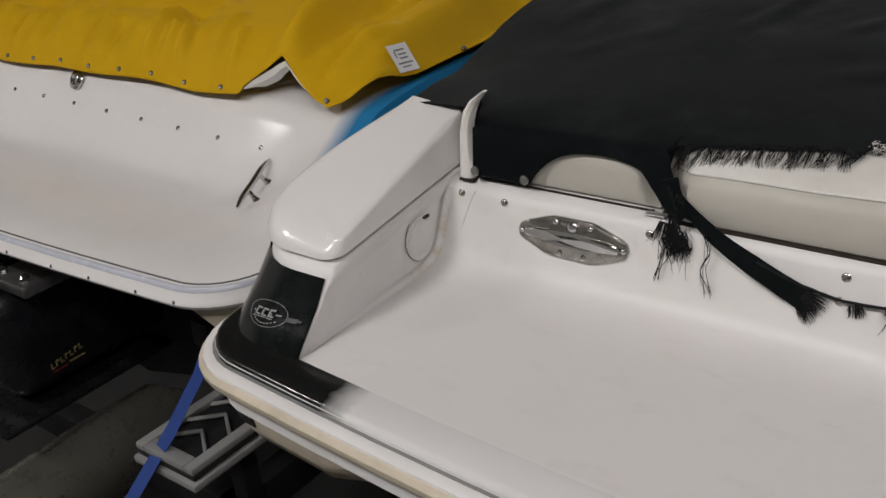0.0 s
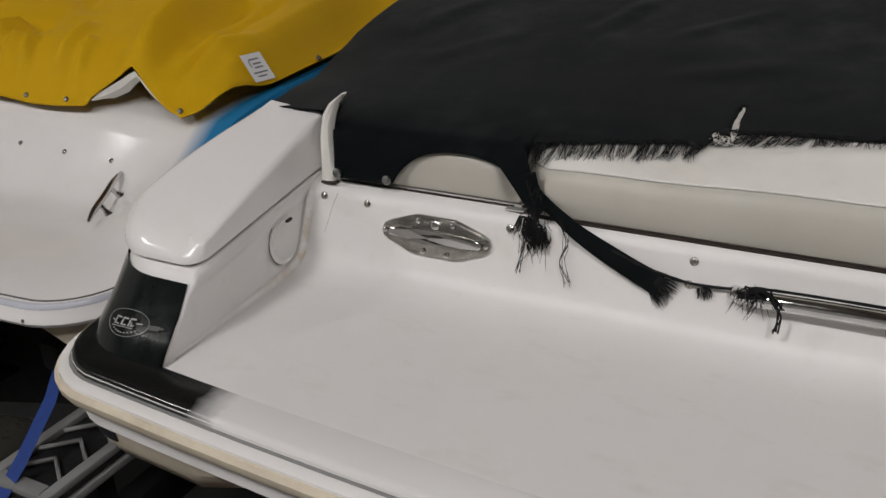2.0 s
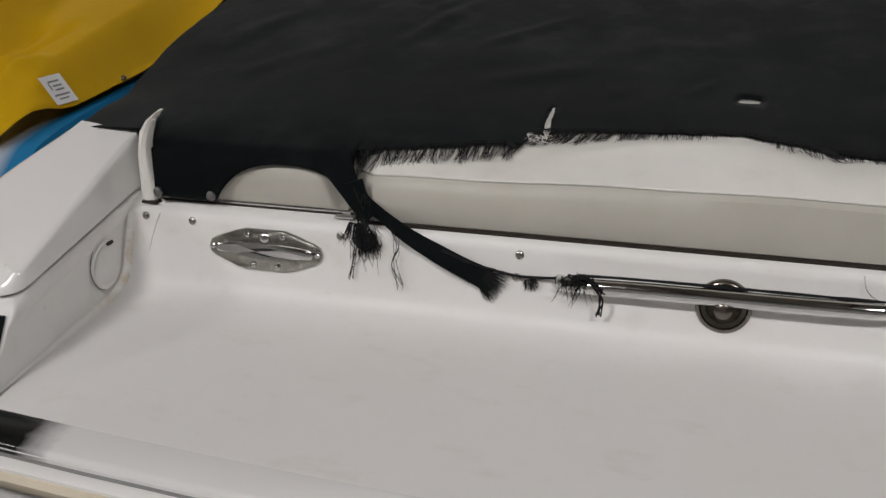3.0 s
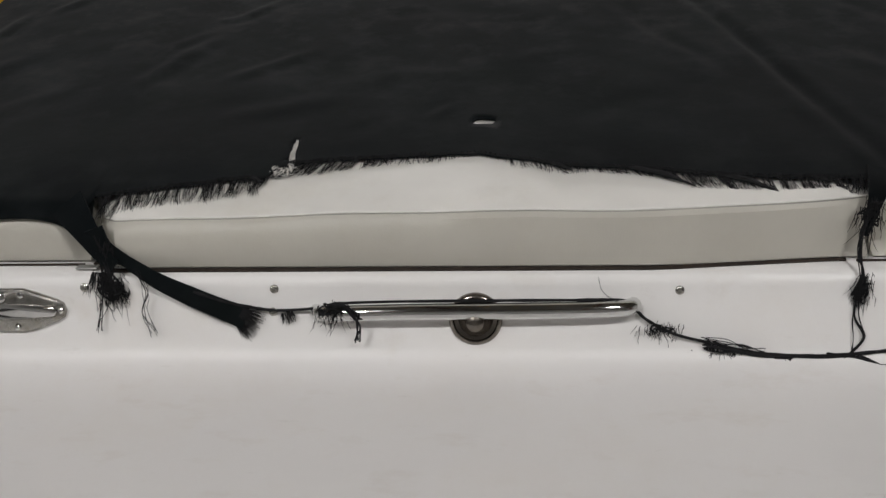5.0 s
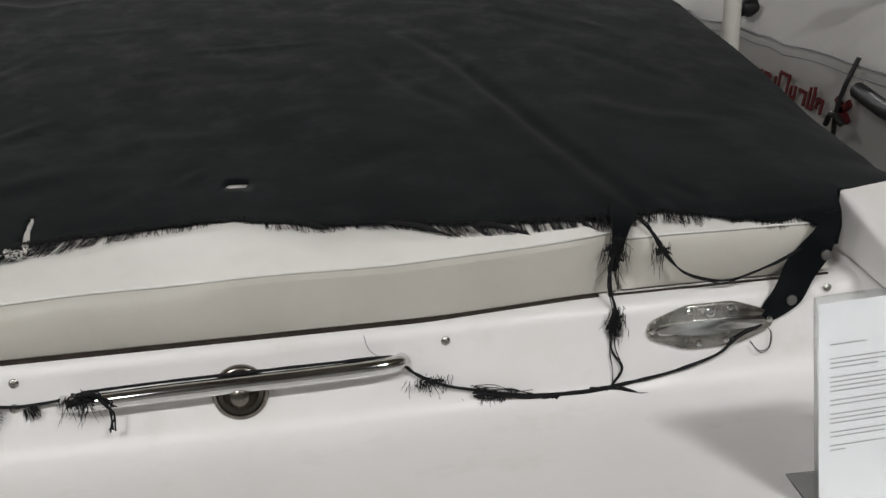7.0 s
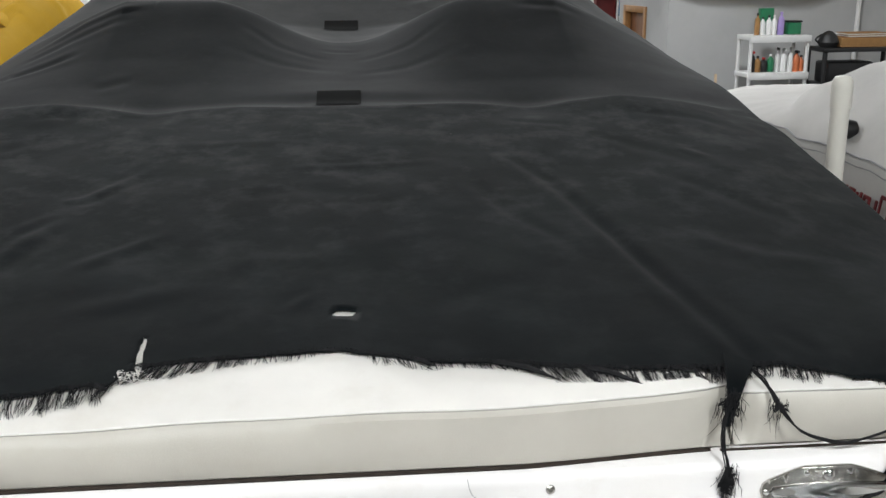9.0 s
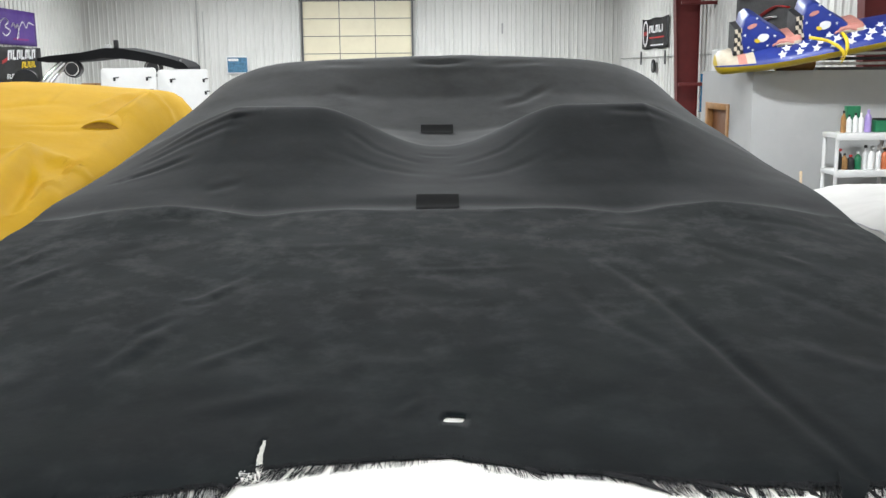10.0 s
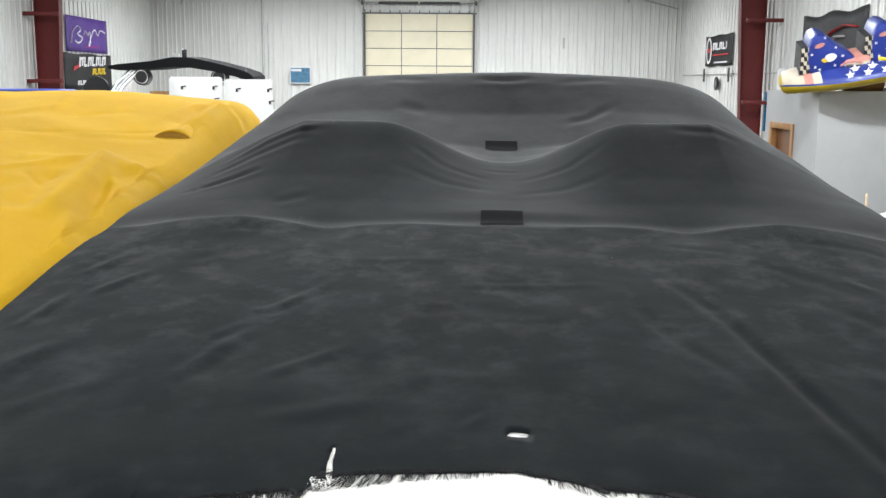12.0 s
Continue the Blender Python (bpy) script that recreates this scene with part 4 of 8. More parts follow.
# ---- the torn black cover ----
ZC = [(-0.008, 1.296), (-0.002, 1.33), (0.004, 1.362), (0.010, 1.374), (0.03, 1.386), (0.07, 1.397), (0.12, 1.407), (0.2, 1.419), (0.35, 1.438), (0.6, 1.473), (1.0, 1.530), (1.4, 1.588), (1.5, 1.602), (1.54, 1.604), (1.60, 1.608), (1.66, 1.630), (1.8, 1.648), (2.0, 1.685), (2.2, 1.726), (2.26, 1.732), (2.3, 1.731), (2.4, 1.744), (2.5, 1.770), (2.75, 1.89), (2.95, 2.02), (3.02, 2.058), (3.06, 2.066), (3.15, 2.05), (3.4, 1.95), (4.5, 1.72), (6.5, 1.5)]
ZS = [(-0.008, 1.296), (-0.002, 1.33), (0.004, 1.362), (0.010, 1.374), (0.03, 1.386), (0.07, 1.397), (0.12, 1.407), (0.2, 1.419), (0.35, 1.438), (0.6, 1.473), (1.0, 1.530), (1.4, 1.589), (1.48, 1.603), (1.515, 1.611), (1.54, 1.607), (1.57, 1.597), (1.62, 1.600), (1.75, 1.648), (1.9, 1.714), (2.05, 1.788), (2.16, 1.845), (2.21, 1.870), (2.245, 1.884), (2.275, 1.874), (2.34, 1.830), (2.5, 1.800), (2.75, 1.905), (2.95, 2.02), (3.02, 2.052), (3.06, 2.06), (3.15, 2.045), (3.4, 1.95), (4.5, 1.72), (6.5, 1.5)]
ZE = [(-0.05, 1.36), (0.0, 1.372), (0.3, 1.380), (0.45, 1.400), (0.6, 1.436), (0.8, 1.466), (1.0, 1.498), (1.43, 1.577), (2.2, 1.664), (2.5, 1.744), (2.78, 1.823), (3.05, 1.90), (3.2, 1.93), (3.4, 1.90), (4.5, 1.6), (6.5, 1.42)]
ZE_STAR = [(-0.05, 1.36), (0.38, 1.362), (0.5, 1.366), (0.6, 1.384), (0.8, 1.434), (1.0, 1.471), (1.23, 1.513), (1.44, 1.554), (1.78, 1.610), (2.2, 1.655), (2.5, 1.735), (2.78, 1.805), (3.05, 1.88), (3.2, 1.93), (3.4, 1.90), (4.5, 1.6), (6.5, 1.42)]
WE = [(0.0, 1.095), (0.1, 1.11), (0.2, 1.14), (0.35, 1.18), (0.5, 1.205), (1.43, 1.205), (2.2, 1.175), (2.78, 1.055), (3.05, 1.0), (3.4, 0.97), (4.5, 0.9), (6.5, 0.25)]
SCALLOP = [(0.0, 0.0), (0.30, 0.1), (0.42, -0.25), (0.54, -1.0), (0.66, 0.1), (0.79, 1.0), (0.95, 0.4), (1.1, -0.6), (1.3, -0.6)]
# folds: a line of points, the depth (minus: a ridge) and the half width
FOLDS = [
    ([(0.632, 0.07), (0.584, 0.31), (0.535, 0.57), (0.500, 0.76), (0.470, 0.89), (0.385, 1.08), (0.325, 1.19)], 0.013, 0.019),
    ([(0.605, 0.13), (0.555, 0.32), (0.515, 0.52), (0.47, 0.72)], -0.0035, 0.040),
    ([(0.47, 0.40), (0.428, 0.56), (0.345, 0.71), (0.303, 0.85), (0.290, 1.01)], 0.006, 0.020),
    ([(-0.60, 0.82), (-0.54, 0.845), (-0.40, 1.07)], -0.008, 0.016), ([(-0.663, 0.43), (-0.60, 0.60), (-0.538, 0.76)], -0.008, 0.022),
    ([(-0.50, 0.45), (-0.40, 0.56), (-0.305, 0.67)], -0.007, 0.020), ([(-0.47, 0.30), (-0.35, 0.34), (-0.21, 0.42)], -0.006, 0.030), ([(-0.30, 0.42), (-0.15, 0.50), (0.0, 0.49)], -0.004, 0.035),
    ([(-1.09, 1.07), (-0.998, 1.254)], -0.008, 0.020), ([(-1.02, 0.90), (-0.90, 1.124)], -0.008, 0.020), ([(-1.10, 0.74), (-1.05, 0.97)], -0.009, 0.022), ([(-1.08, 0.45), (-0.90, 0.70)], -0.006, 0.03),
    ([(-0.65, 0.64), (-0.57, 0.77)], -0.005, 0.018), ([(-0.95, 0.30), (-0.75, 0.50)], -0.005, 0.03), ([(-0.85, 1.15), (-0.72, 1.32)], 0.004, 0.025),
    ([(-0.16, 1.005), (0.05, 1.01), (0.27, 1.025)], -0.004, 0.016), ([(-0.55, 1.18), (-0.25, 1.20), (0.05, 1.19)], -0.003, 0.022),
    ([(0.83, 1.12), (0.90, 1.02)], -0.005, 0.016), ([(-0.09, 0.27), (-0.03, 0.36)], -0.005, 0.014), ([(0.70, 0.16), (0.74, 0.08)], 0.004, 0.016),
    ([(0.55, 1.30), (0.78, 1.08), (1.0, 0.80)], 0.004, 0.03), ([(0.62, 0.62), (0.80, 0.46), (1.0, 0.42)], -0.005, 0.03), ([(0.72, 0.95), (0.95, 0.62)], 0.004, 0.025), ([(0.42, 1.36), (0.62, 1.28)], 0.004, 0.02),
    ([(-0.28, 0.80), (-0.10, 0.86), (0.10, 0.82)], 0.003, 0.03), ([(0.05, 0.55), (0.22, 0.62)], -0.003, 0.025), ([(0.12, 0.24), (0.28, 0.36), (0.36, 0.38)], 0.004, 0.03), ([(-0.22, 0.22), (-0.14, 0.30)], 0.003, 0.02),
    ([(0.0, 1.86), (0.2, 1.88), (0.42, 1.98)], 0.0025, 0.02), ([(0.0, 1.90), (-0.2, 1.92), (-0.42, 2.0)], 0.0025, 0.02), ([(0.0, 2.0), (0.22, 2.05), (0.38, 2.16)], 0.003, 0.018), ([(0.0, 2.02), (-0.22, 2.06), (-0.38, 2.16)], 0.003, 0.018), ([(-0.1, 2.12), (0.08, 2.11)], 0.003, 0.014),
    ([(0.05, 2.30), (0.2, 2.275), (0.36, 2.24)], -0.004, 0.016), ([(-0.05, 2.31), (-0.2, 2.275), (-0.34, 2.24)], -0.003, 0.016),
    ([(-0.60, 2.21), (-0.85, 2.17), (-1.05, 2.08)], -0.007, 0.018), ([(-0.66, 2.13), (-0.88, 2.08), (-1.08, 1.98)], 0.006, 0.018), ([(-0.80, 1.98), (-1.10, 1.86)], 0.008, 0.018), ([(-0.75, 1.72), (-0.6, 1.80)], 0.003, 0.02),
    ([(0.55, 2.20), (0.85, 2.16)], 0.004, 0.02), ([(0.75, 2.6), (0.98, 2.36)], 0.010, 0.022), ([(0.84, 2.72), (1.02, 2.5)], 0.009, 0.02), ([(-0.75, 2.6), (-1.0, 2.36)], 0.008, 0.022),
    ([(0.22, 2.66), (0.34, 2.70), (0.50, 2.84)], 0.008, 0.022), ([(-0.46, 2.80), (-0.3, 2.74)], 0.005, 0.03), ([(-0.14, 2.985), (0.0, 2.97), (0.16, 2.985)], 0.010, 0.02), ([(0.2, 2.95), (0.5, 3.0)], 0.005, 0.02), ([(-0.3, 2.97), (-0.55, 3.0)], 0.004, 0.02),
    ([(-0.86, 1.42), (-0.60, 1.44)], 0.004, 0.025), ([(0.66, 1.43), (0.98, 1.36), (1.12, 1.22)], 0.004, 0.022),
]
SPANS = [(min(q[0] for q in pts) - 3 * s, max(q[0] for q in pts) + 3 * s, min(q[1] for q in pts) - 3 * s, max(q[1] for q in pts) + 3 * s) for pts, d, s in FOLDS]


def fold_z(x, y):
    z = 0.0
    for (pts, d, s), (xa, xb, ya, yb) in zip(FOLDS, SPANS):
        if not (xa < x < xb and ya < y < yb):
            continue
        best, where, n = 1e9, 0.0, len(pts) - 1
        for k in range(n):
            (ax, ay), (bx, by) = pts[k], pts[k + 1]
            dx, dy = bx - ax, by - ay
            t = max(0.0, min(1.0, ((x - ax) * dx + (y - ay) * dy) / (dx * dx + dy * dy)))
            q = (x - ax - dx * t) ** 2 + (y - ay - dy * t) ** 2
            if q < best:
                best, where = q, (k + t) / n
        q = math.sqrt(best)
        if q < 3 * s:
            fade = sstep(0.0, 0.3, where + (0.15 if y < 0.2 else 0.0)) * sstep(1.0, 0.6, where)
            if d == 0.013:
                # the long pucker that runs up from the knot: its sides stand proud near the hem
                fade = sstep(1.0, 0.45, where)
                near = sstep(0.45, 0.25, y)
                z += 0.62 * d * fade * (0.28 * math.exp(-((q - 1.5 * s) / s) ** 2) * (0.5 + 0.5 * near) - (1.0 - 0.55 * near) * math.exp(-(q / s) ** 2))
                continue
            z -= d * (0.42 if y < 1.5 else 0.6) * fade * (math.exp(-(q / s) ** 2) - 0.45 * math.exp(-((q - 1.5 * s) / s) ** 2))
    return z


def cover_z(x, y):
    if abs(x) > 0.95:
        y = y + max(0.0, 0.13 - y) * sstep(0.95, 0.972, abs(x))
    r = 0.018 if y > 0.15 else 0.004
    c, sd = smoothed(ZC, y, r), smoothed(ZS, y, r)
    f = sstep(0.02, 0.46, abs(x))
    z = c + (sd - c) * f
    w, e = lerp_table(WE, y), smoothed(ZE if x < 0 else ZE_STAR, y)
    ax = min(1.0, abs(x) / w)
    lean = sstep(1.6, 1.95, y) * sstep(2.85, 2.5, y)
    roll = (0.35 * ax ** 3 + 0.65 * ax ** 9) * (1 - lean) + max(0.0, (ax - 0.62) / 0.38) ** 1.15 * lean
    z += (e - z) * roll * sstep(0.0, 0.3, y)
    # scalloped crest over the seat backs
    if 1.0 < y < 2.0:
        z += 0.021 * math.exp(-((y - 1.5) / 0.13) ** 2) * smoothed(SCALLOP, abs(x), 0.04)
    if 0.2 < y < 3.2:
        amp = 0.0062 * sstep(0.2, 0.6, y) * (1.0 if y < 1.5 else 0.6)
        z += amp * noise.noise((x * 2.6, y * 2.2, 3.1)) + amp * 0.45 * noise.noise((x * 5.0 - y * 4.0, y * 2.0 + x, 5.0)) + amp * 0.3 * noise.noise((x * 7.0 + y * 3.0, y * 6.0, 9.0))
        z += amp * 0.10 * noise.noise((x * 15.0 + y * 5.0, y * 17.0, 4.0)) + amp * 0.04 * noise.noise((x * 33.0, y * 38.0 - x * 12.0, 6.0))
    return z + fold_z(x, y)


EDGE_Y = [(-0.575, 0.037), (-0.53, 0.046), (-0.48, 0.055), (-0.40, 0.070), (-0.345, 0.081), (-0.330, 0.074), (-0.322, 0.078), (-0.312, 0.094), (-0.301, 0.108), (-0.289, 0.120), (-0.213, 0.132), (-0.124, 0.139), (-0.004, 0.150), (0.053, 0.134), (0.139, 0.106), (0.264, 0.094), (0.341, 0.078), (0.418, 0.069), (0.548, 0.062), (0.613, 0.066), (0.662, 0.062), (0.715, 0.047), (0.758, 0.030), (0.814, 0.020), (0.861, 0.022), (0.905, 0.0)]


def edge_y(x):
    """The cover's aft edge: sound at the port corner, cut in an arc, then torn and frayed to the starboard corner."""
    if x < -0.955:
        return 0.030 + 0.01 * sstep(-0.955, -1.2, x)
    if x < -0.905:
        return -0.008 + 0.09 * sstep(-0.930, -0.955, x)
    if x < -0.815:
        return -0.008
    if x < -0.575:
        return -0.008 + 0.0145 * math.sin(math.pi * min(1.0, (x + 0.815) / 0.25)) ** 0.6
    if x > 0.905:
        return 0.080 * sstep(0.925, 0.955, x) + 0.02 * sstep(0.955, 1.2, x)
    return lerp_table(EDGE_Y, x) + 0.004 * noise.noise((x * 40, 0, 0))


cover = thing("boat_cover", "faded black canvas boat cover, its aft hem torn and frayed", "boat cover")
NX = 320
xs = [-1.0 + 2.0 * k / NX for k in range(NX + 1)]
ys = [k for k in (0, 0.002, 0.004, 0.006, 0.008, 0.010, 0.012, 0.015, 0.02, 0.026, 0.034, 0.044, 0.056, 0.07, 0.085, 0.10, 0.12, 0.14)]
y = 0.16
while y < 3.3:
    ys.append(y)
    y += 0.0125
ys += [3.4, 3.6, 3.9, 4.3, 4.8, 5.4, 6.0, 6.4]
bm = bmesh.new()
grid = []
for ux in xs:
    col = []
    x_aft = ux * 1.095
    e = edge_y(x_aft)
    for k, yy in enumerate(ys):
        # the first rows slide to the edge, so that the torn line is followed
        y = e + (yy - 0.0) * (6.4 - e) / 6.4
        x = ux * lerp_table(WE, y)
        col.append(bm.verts.new((x, y, cover_z(x, y))))
    grid.append(col)


def in_hole(x, y):
    return ((x - 0.012) / 0.022) ** 2 + ((y - 0.270) / 0.0125) ** 2 < 1


def tear(y):
    """Middle and half width of the slit at y."""
    f = (y - 0.10) / 0.110
    return -0.2875 - 0.0075 * f + 0.0012 * math.sin(f * 9), 0.0048 * (1 - f) + 0.0024


def in_tear(x, y):
    m, w = tear(y)
    return 0.10 <= y <= 0.208 and abs(x - m) < w + 0.002


for a, b in zip(grid, grid[1:]):
    for k in range(len(ys) - 1):
        q = (a[k], b[k], b[k + 1], a[k + 1])
        cxy = sum((v.co for v in q), Vector()) / 4
        if in_hole(cxy.x, cxy.y) or in_tear(cxy.x, cxy.y):
            continue
        bm.faces.new(q)
# even the rim of the hole
for v in bm.verts:
    if v.link_faces and len(v.link_faces) < 4:
        hx, hy = (v.co.x - 0.012) / 0.022, (v.co.y - 0.270) / 0.0125
        hr = math.hypot(hx, hy)
        if 0.3 < hr < 1.9:
            v.co.x, v.co.y = 0.012 + 0.022 * hx / hr, 0.270 + 0.0125 * hy / hr
    if v.link_faces and len(v.link_faces) < 4 and 0.11 < v.co.y < 0.215:
        m, w = tear(min(v.co.y, 0.208))
        if abs(v.co.x - m) < 0.018:
            v.co.x = m + math.copysign(w + 0.0012 * noise.noise((0, v.co.y * 160, 3.0)), v.co.x - m)
# skirts over the gunwales
for col, s in ((grid[0], -1), (grid[-1], 1)):
    prev = col
    for dx, dz in ((0.012, -0.03), (0.018, -0.09), (0.012, -0.17)):
        nxt = [bm.verts.new((v.co.x + s * (dx if prev is col else dx * 0.4), v.co.y, v.co.z + dz * (1 if prev is col else 0.8))) for v in prev]
        for i in range(len(prev) - 1):
            bm.faces.new((prev[i], prev[i + 1], nxt[i + 1], nxt[i]))
        prev = nxt
loose = [v for v in bm.verts if not v.link_faces]
bmesh.ops.delete(bm, geom=loose, context="VERTS")
# one cloth split by y: windscreen faces take the paler, painted-light material
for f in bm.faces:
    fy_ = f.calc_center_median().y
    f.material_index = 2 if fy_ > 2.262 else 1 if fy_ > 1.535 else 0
sheet = part("canvas", bm, CANVAS, cover, "faded dusty black canvas with painted light over the windscreen")
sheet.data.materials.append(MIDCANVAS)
sheet.data.materials.append(LITCANVAS)
solid = sheet.modifiers.new("thickness", "SOLIDIFY")
solid.thickness, solid.offset = 0.0022, 1.0


def patch(x, y0, y1, w):
    bm = bmesh.new()
    r = [[bm.verts.new((x - w / 2 + w * i / 6, y0 + (y1 - y0) * j / 8, cover_z(x - w / 2 + w * i / 6, y0 + (y1 - y0) * j / 8) + 0.005)) for i in range(7)] for j in range(9)]
    for a, b in zip(r, r[1:]):
        for i in range(6):
            bm.faces.new((a[i], a[i + 1], b[i + 1], b[i]))
    part("hook_patch", bm, PATCH, cover, "black hook-and-loop patch")


patch(-0.012, 1.555, 1.67, 0.128)
patch(-0.012, 2.47, 2.545, 0.125)


# fringe of loose threads along the torn edge
def strand(bm, p, d, length, r=0.00045, curl=0.3, seg=4):
    pts, v = [Vector(p)], Vector(d).normalized()
    for k in range(4):
        v = (v + Vector((rnd.uniform(-curl, curl), rnd.uniform(-curl, curl) * 0.4, rnd.uniform(-curl, curl) * 0.4 - 0.05))).normalized()
        pts.append(pts[-1] + v * length / 4)
    tube(pts, [r, r, r * 0.9, r * 0.7, r * 0.3], seg, bm)


def drape(x, y):
    """Where threads lie: on the pad below the cover's edge."""
    return lerp_table([(-0.02, 1.31), (0.004, 1.34), (0.010, 1.361), (0.018, 1.370), (0.032, 1.379), (0.07, 1.391), (0.12, 1.402), (0.2, 1.414), (0.35, 1.43)], y) + 0.002


# length of the loose threads along the edge, and how thickly they stand
FRINGE = [(-0.575, 0.030), (-0.55, 0.038), (-0.36, 0.042), (-0.33, 0.036), (-0.30, 0.020), (-0.28, 0.042), (-0.22, 0.040), (-0.16, 0.026), (-0.06, 0.022), (-0.01, 0.008), (0.03, 0.010), (0.05, 0.026), (0.12, 0.028), (0.16, 0.014), (0.25, 0.020), (0.31, 0.034), (0.36, 0.042), (0.46, 0.038), (0.56, 0.034), (0.60, 0.026), (0.70, 0.030), (0.73, 0.006), (0.79, 0.004), (0.81, 0.012), (0.86, 0.010), (0.88, 0.002), (0.905, 0.001)]
THICK = [(-0.575, 2.3), (-0.30, 2.2), (-0.28, 2.8), (-0.20, 2.2), (-0.10, 1.3), (0.0, 0.7), (0.05, 1.3), (0.16, 1.0), (0.28, 2.3), (0.55, 2.2), (0.60, 2.2), (0.70, 2.2), (0.73, 0.6), (0.80, 1.4), (0.905, 1.2)]
LEAN = [(-0.575, -0.15), (-0.45, -0.05), (-0.34, -0.10), (-0.28, -0.75), (-0.20, -0.55), (-0.10, -0.1), (0.05, 0.35), (0.30, 0.55), (0.45, 0.35), (0.60, -0.2), (0.75, 0.1), (0.9, 0.0)]
bm = bmesh.new()
x = -0.572
while x < 0.903:
    full, lean = lerp_table(FRINGE, x), lerp_table(LEAN, x)
    # threads stand in small tufts that lean together
    tuft_w = rnd.uniform(0.003, 0.008)
    tuft_lean = rnd.gauss(lean, 0.15)
    tuft_len = full * rnd.choice((0.9, 0.97, 1.0, 1.03))
    bend = rnd.gauss(0.0, 0.25)
    for _ in range(max(1, int(tuft_w / 0.0016 * lerp_table(THICK, x)))):
        xx = x + rnd.uniform(0, tuft_w)
        ln = tuft_len * rnd.choice((0.7, 0.9, 1.0, 1.0, 1.05))
        e = edge_y(min(max(xx, -0.574), 0.904))
        dx = (tuft_lean + rnd.gauss(0, 0.10)) * ln
        pts = []
        for k in range(5):
            f = k / 4
            y = e + 0.005 - ln * f
            q = xx + dx * f + bend * ln * f * (1 - f) * 1.6 + rnd.uniform(-0.0007, 0.0007)
            pts.append((q, y, drape(q, y) + 0.006 * (1 - f) ** 2 + 0.0012 + rnd.uniform(0, 0.0022)))
        tube(pts, [0.00042, 0.0004, 0.00038, 0.00035, 0.0002], 4, bm)
    x += tuft_w * rnd.uniform(0.75, 1.25)
tagged(part("fringe", bm, THREAD, cover, "loose black frayed threads"), kind="stuff")
# pale weft threads bared along the slit and at its torn foot
bm = bmesh.new()
for k in range(7):
    pts = []
    for j in range(12):
        y = 0.104 + 0.100 * j / 11
        m, w = tear(y)
        pts.append((m + w * rnd.uniform(-0.9, 0.9), y, drape(m, y) + 0.004 + rnd.uniform(0, 0.003)))
    tube(pts, 0.0006, 4, bm)
for k in range(22):
    p = (rnd.uniform(-0.318, -0.286), rnd.uniform(0.095, 0.120))
    pts = [(p[0] + 0.006 * j * rnd.uniform(-0.4, 1.0), p[1] - 0.007 * j * rnd.uniform(0.2, 1.0), 0) for j in range(4)]
    tube([(a, b, drape(a, b) + 0.004 + rnd.uniform(0, 0.003)) for a, b, c in pts], 0.0005, 4, bm)
tagged(part("weft_threads", bm, PIPING, cover, "pale bared weft threads"), kind="stuff")
# edges of the cloth that have curled over on themselves
for x0, x1, drop, fat in ((0.118, 0.150, 0.012, 0.0060), (0.235, 0.330, 0.034, 0.0075), (0.370, 0.450, 0.038, 0.0075), (-0.342, -0.322, 0.010, 0.0075), (0.500, 0.535, 0.010, 0.0050), (-0.02, 0.008, 0.004, 0.0040)):
    rings = []
    for k in range(13):
        f = k / 12
        x = x0 + (x1 - x0) * f
        e = edge_y(x) + 0.004 - drop * f ** 1.6
        w = fat * math.sin(math.pi * min(1.0, f * 0.80 + 0.20)) ** 0.8 + 0.0004
        c = Vector((x, e, drape(x, e) + 0.004))
        rings.append([c + Vector((0.1 * w * math.sin(q), w * math.cos(q) * (1 + 0.25 * math.sin(14 * f)), 0.5 * w * math.sin(q))) for q in [j * math.tau / 8 for j in range(8)]])
    part("curled_edge", loft(rings), THREAD, cover, "curled edge of the torn canvas")


def ribbon(points, widths, thick=0.0022, name="hem_strip", label="torn black hem strip hanging loose", face=(0, -1, 0.25)):
    pts = smooth_path(points, 6)
    n = len(pts)
    rings = []
    for i, p in enumerate(pts):
        d = (pts[min(i + 1, n - 1)] - pts[max(i - 1, 0)]).normalized()
        f = i / (n - 1) * (len(widths) - 1)
        w = widths[int(f)] + (widths[min(int(f) + 1, len(widths) - 1)] - widths[int(f)]) * (f - int(f))
        side = d.cross(Vector(face)).normalized() * w / 2
        nrm = d.cross(side).normalized() * thick
        rings.append([p + side + nrm * 0.3, p + nrm, p - side + nrm * 0.3, p - side - nrm * 0.3, p - nrm, p + side - nrm * 0.3])
    return part(name, loft(rings), CANVAS, cover, label)


def wy(z, off=0.006):
    return (wall_y(min(z, 1.262)) if z < 1.285 else -0.01) - off


def hang(pts, off=0.006):
    return [(x, wy(z, off), z) for x, z in pts]


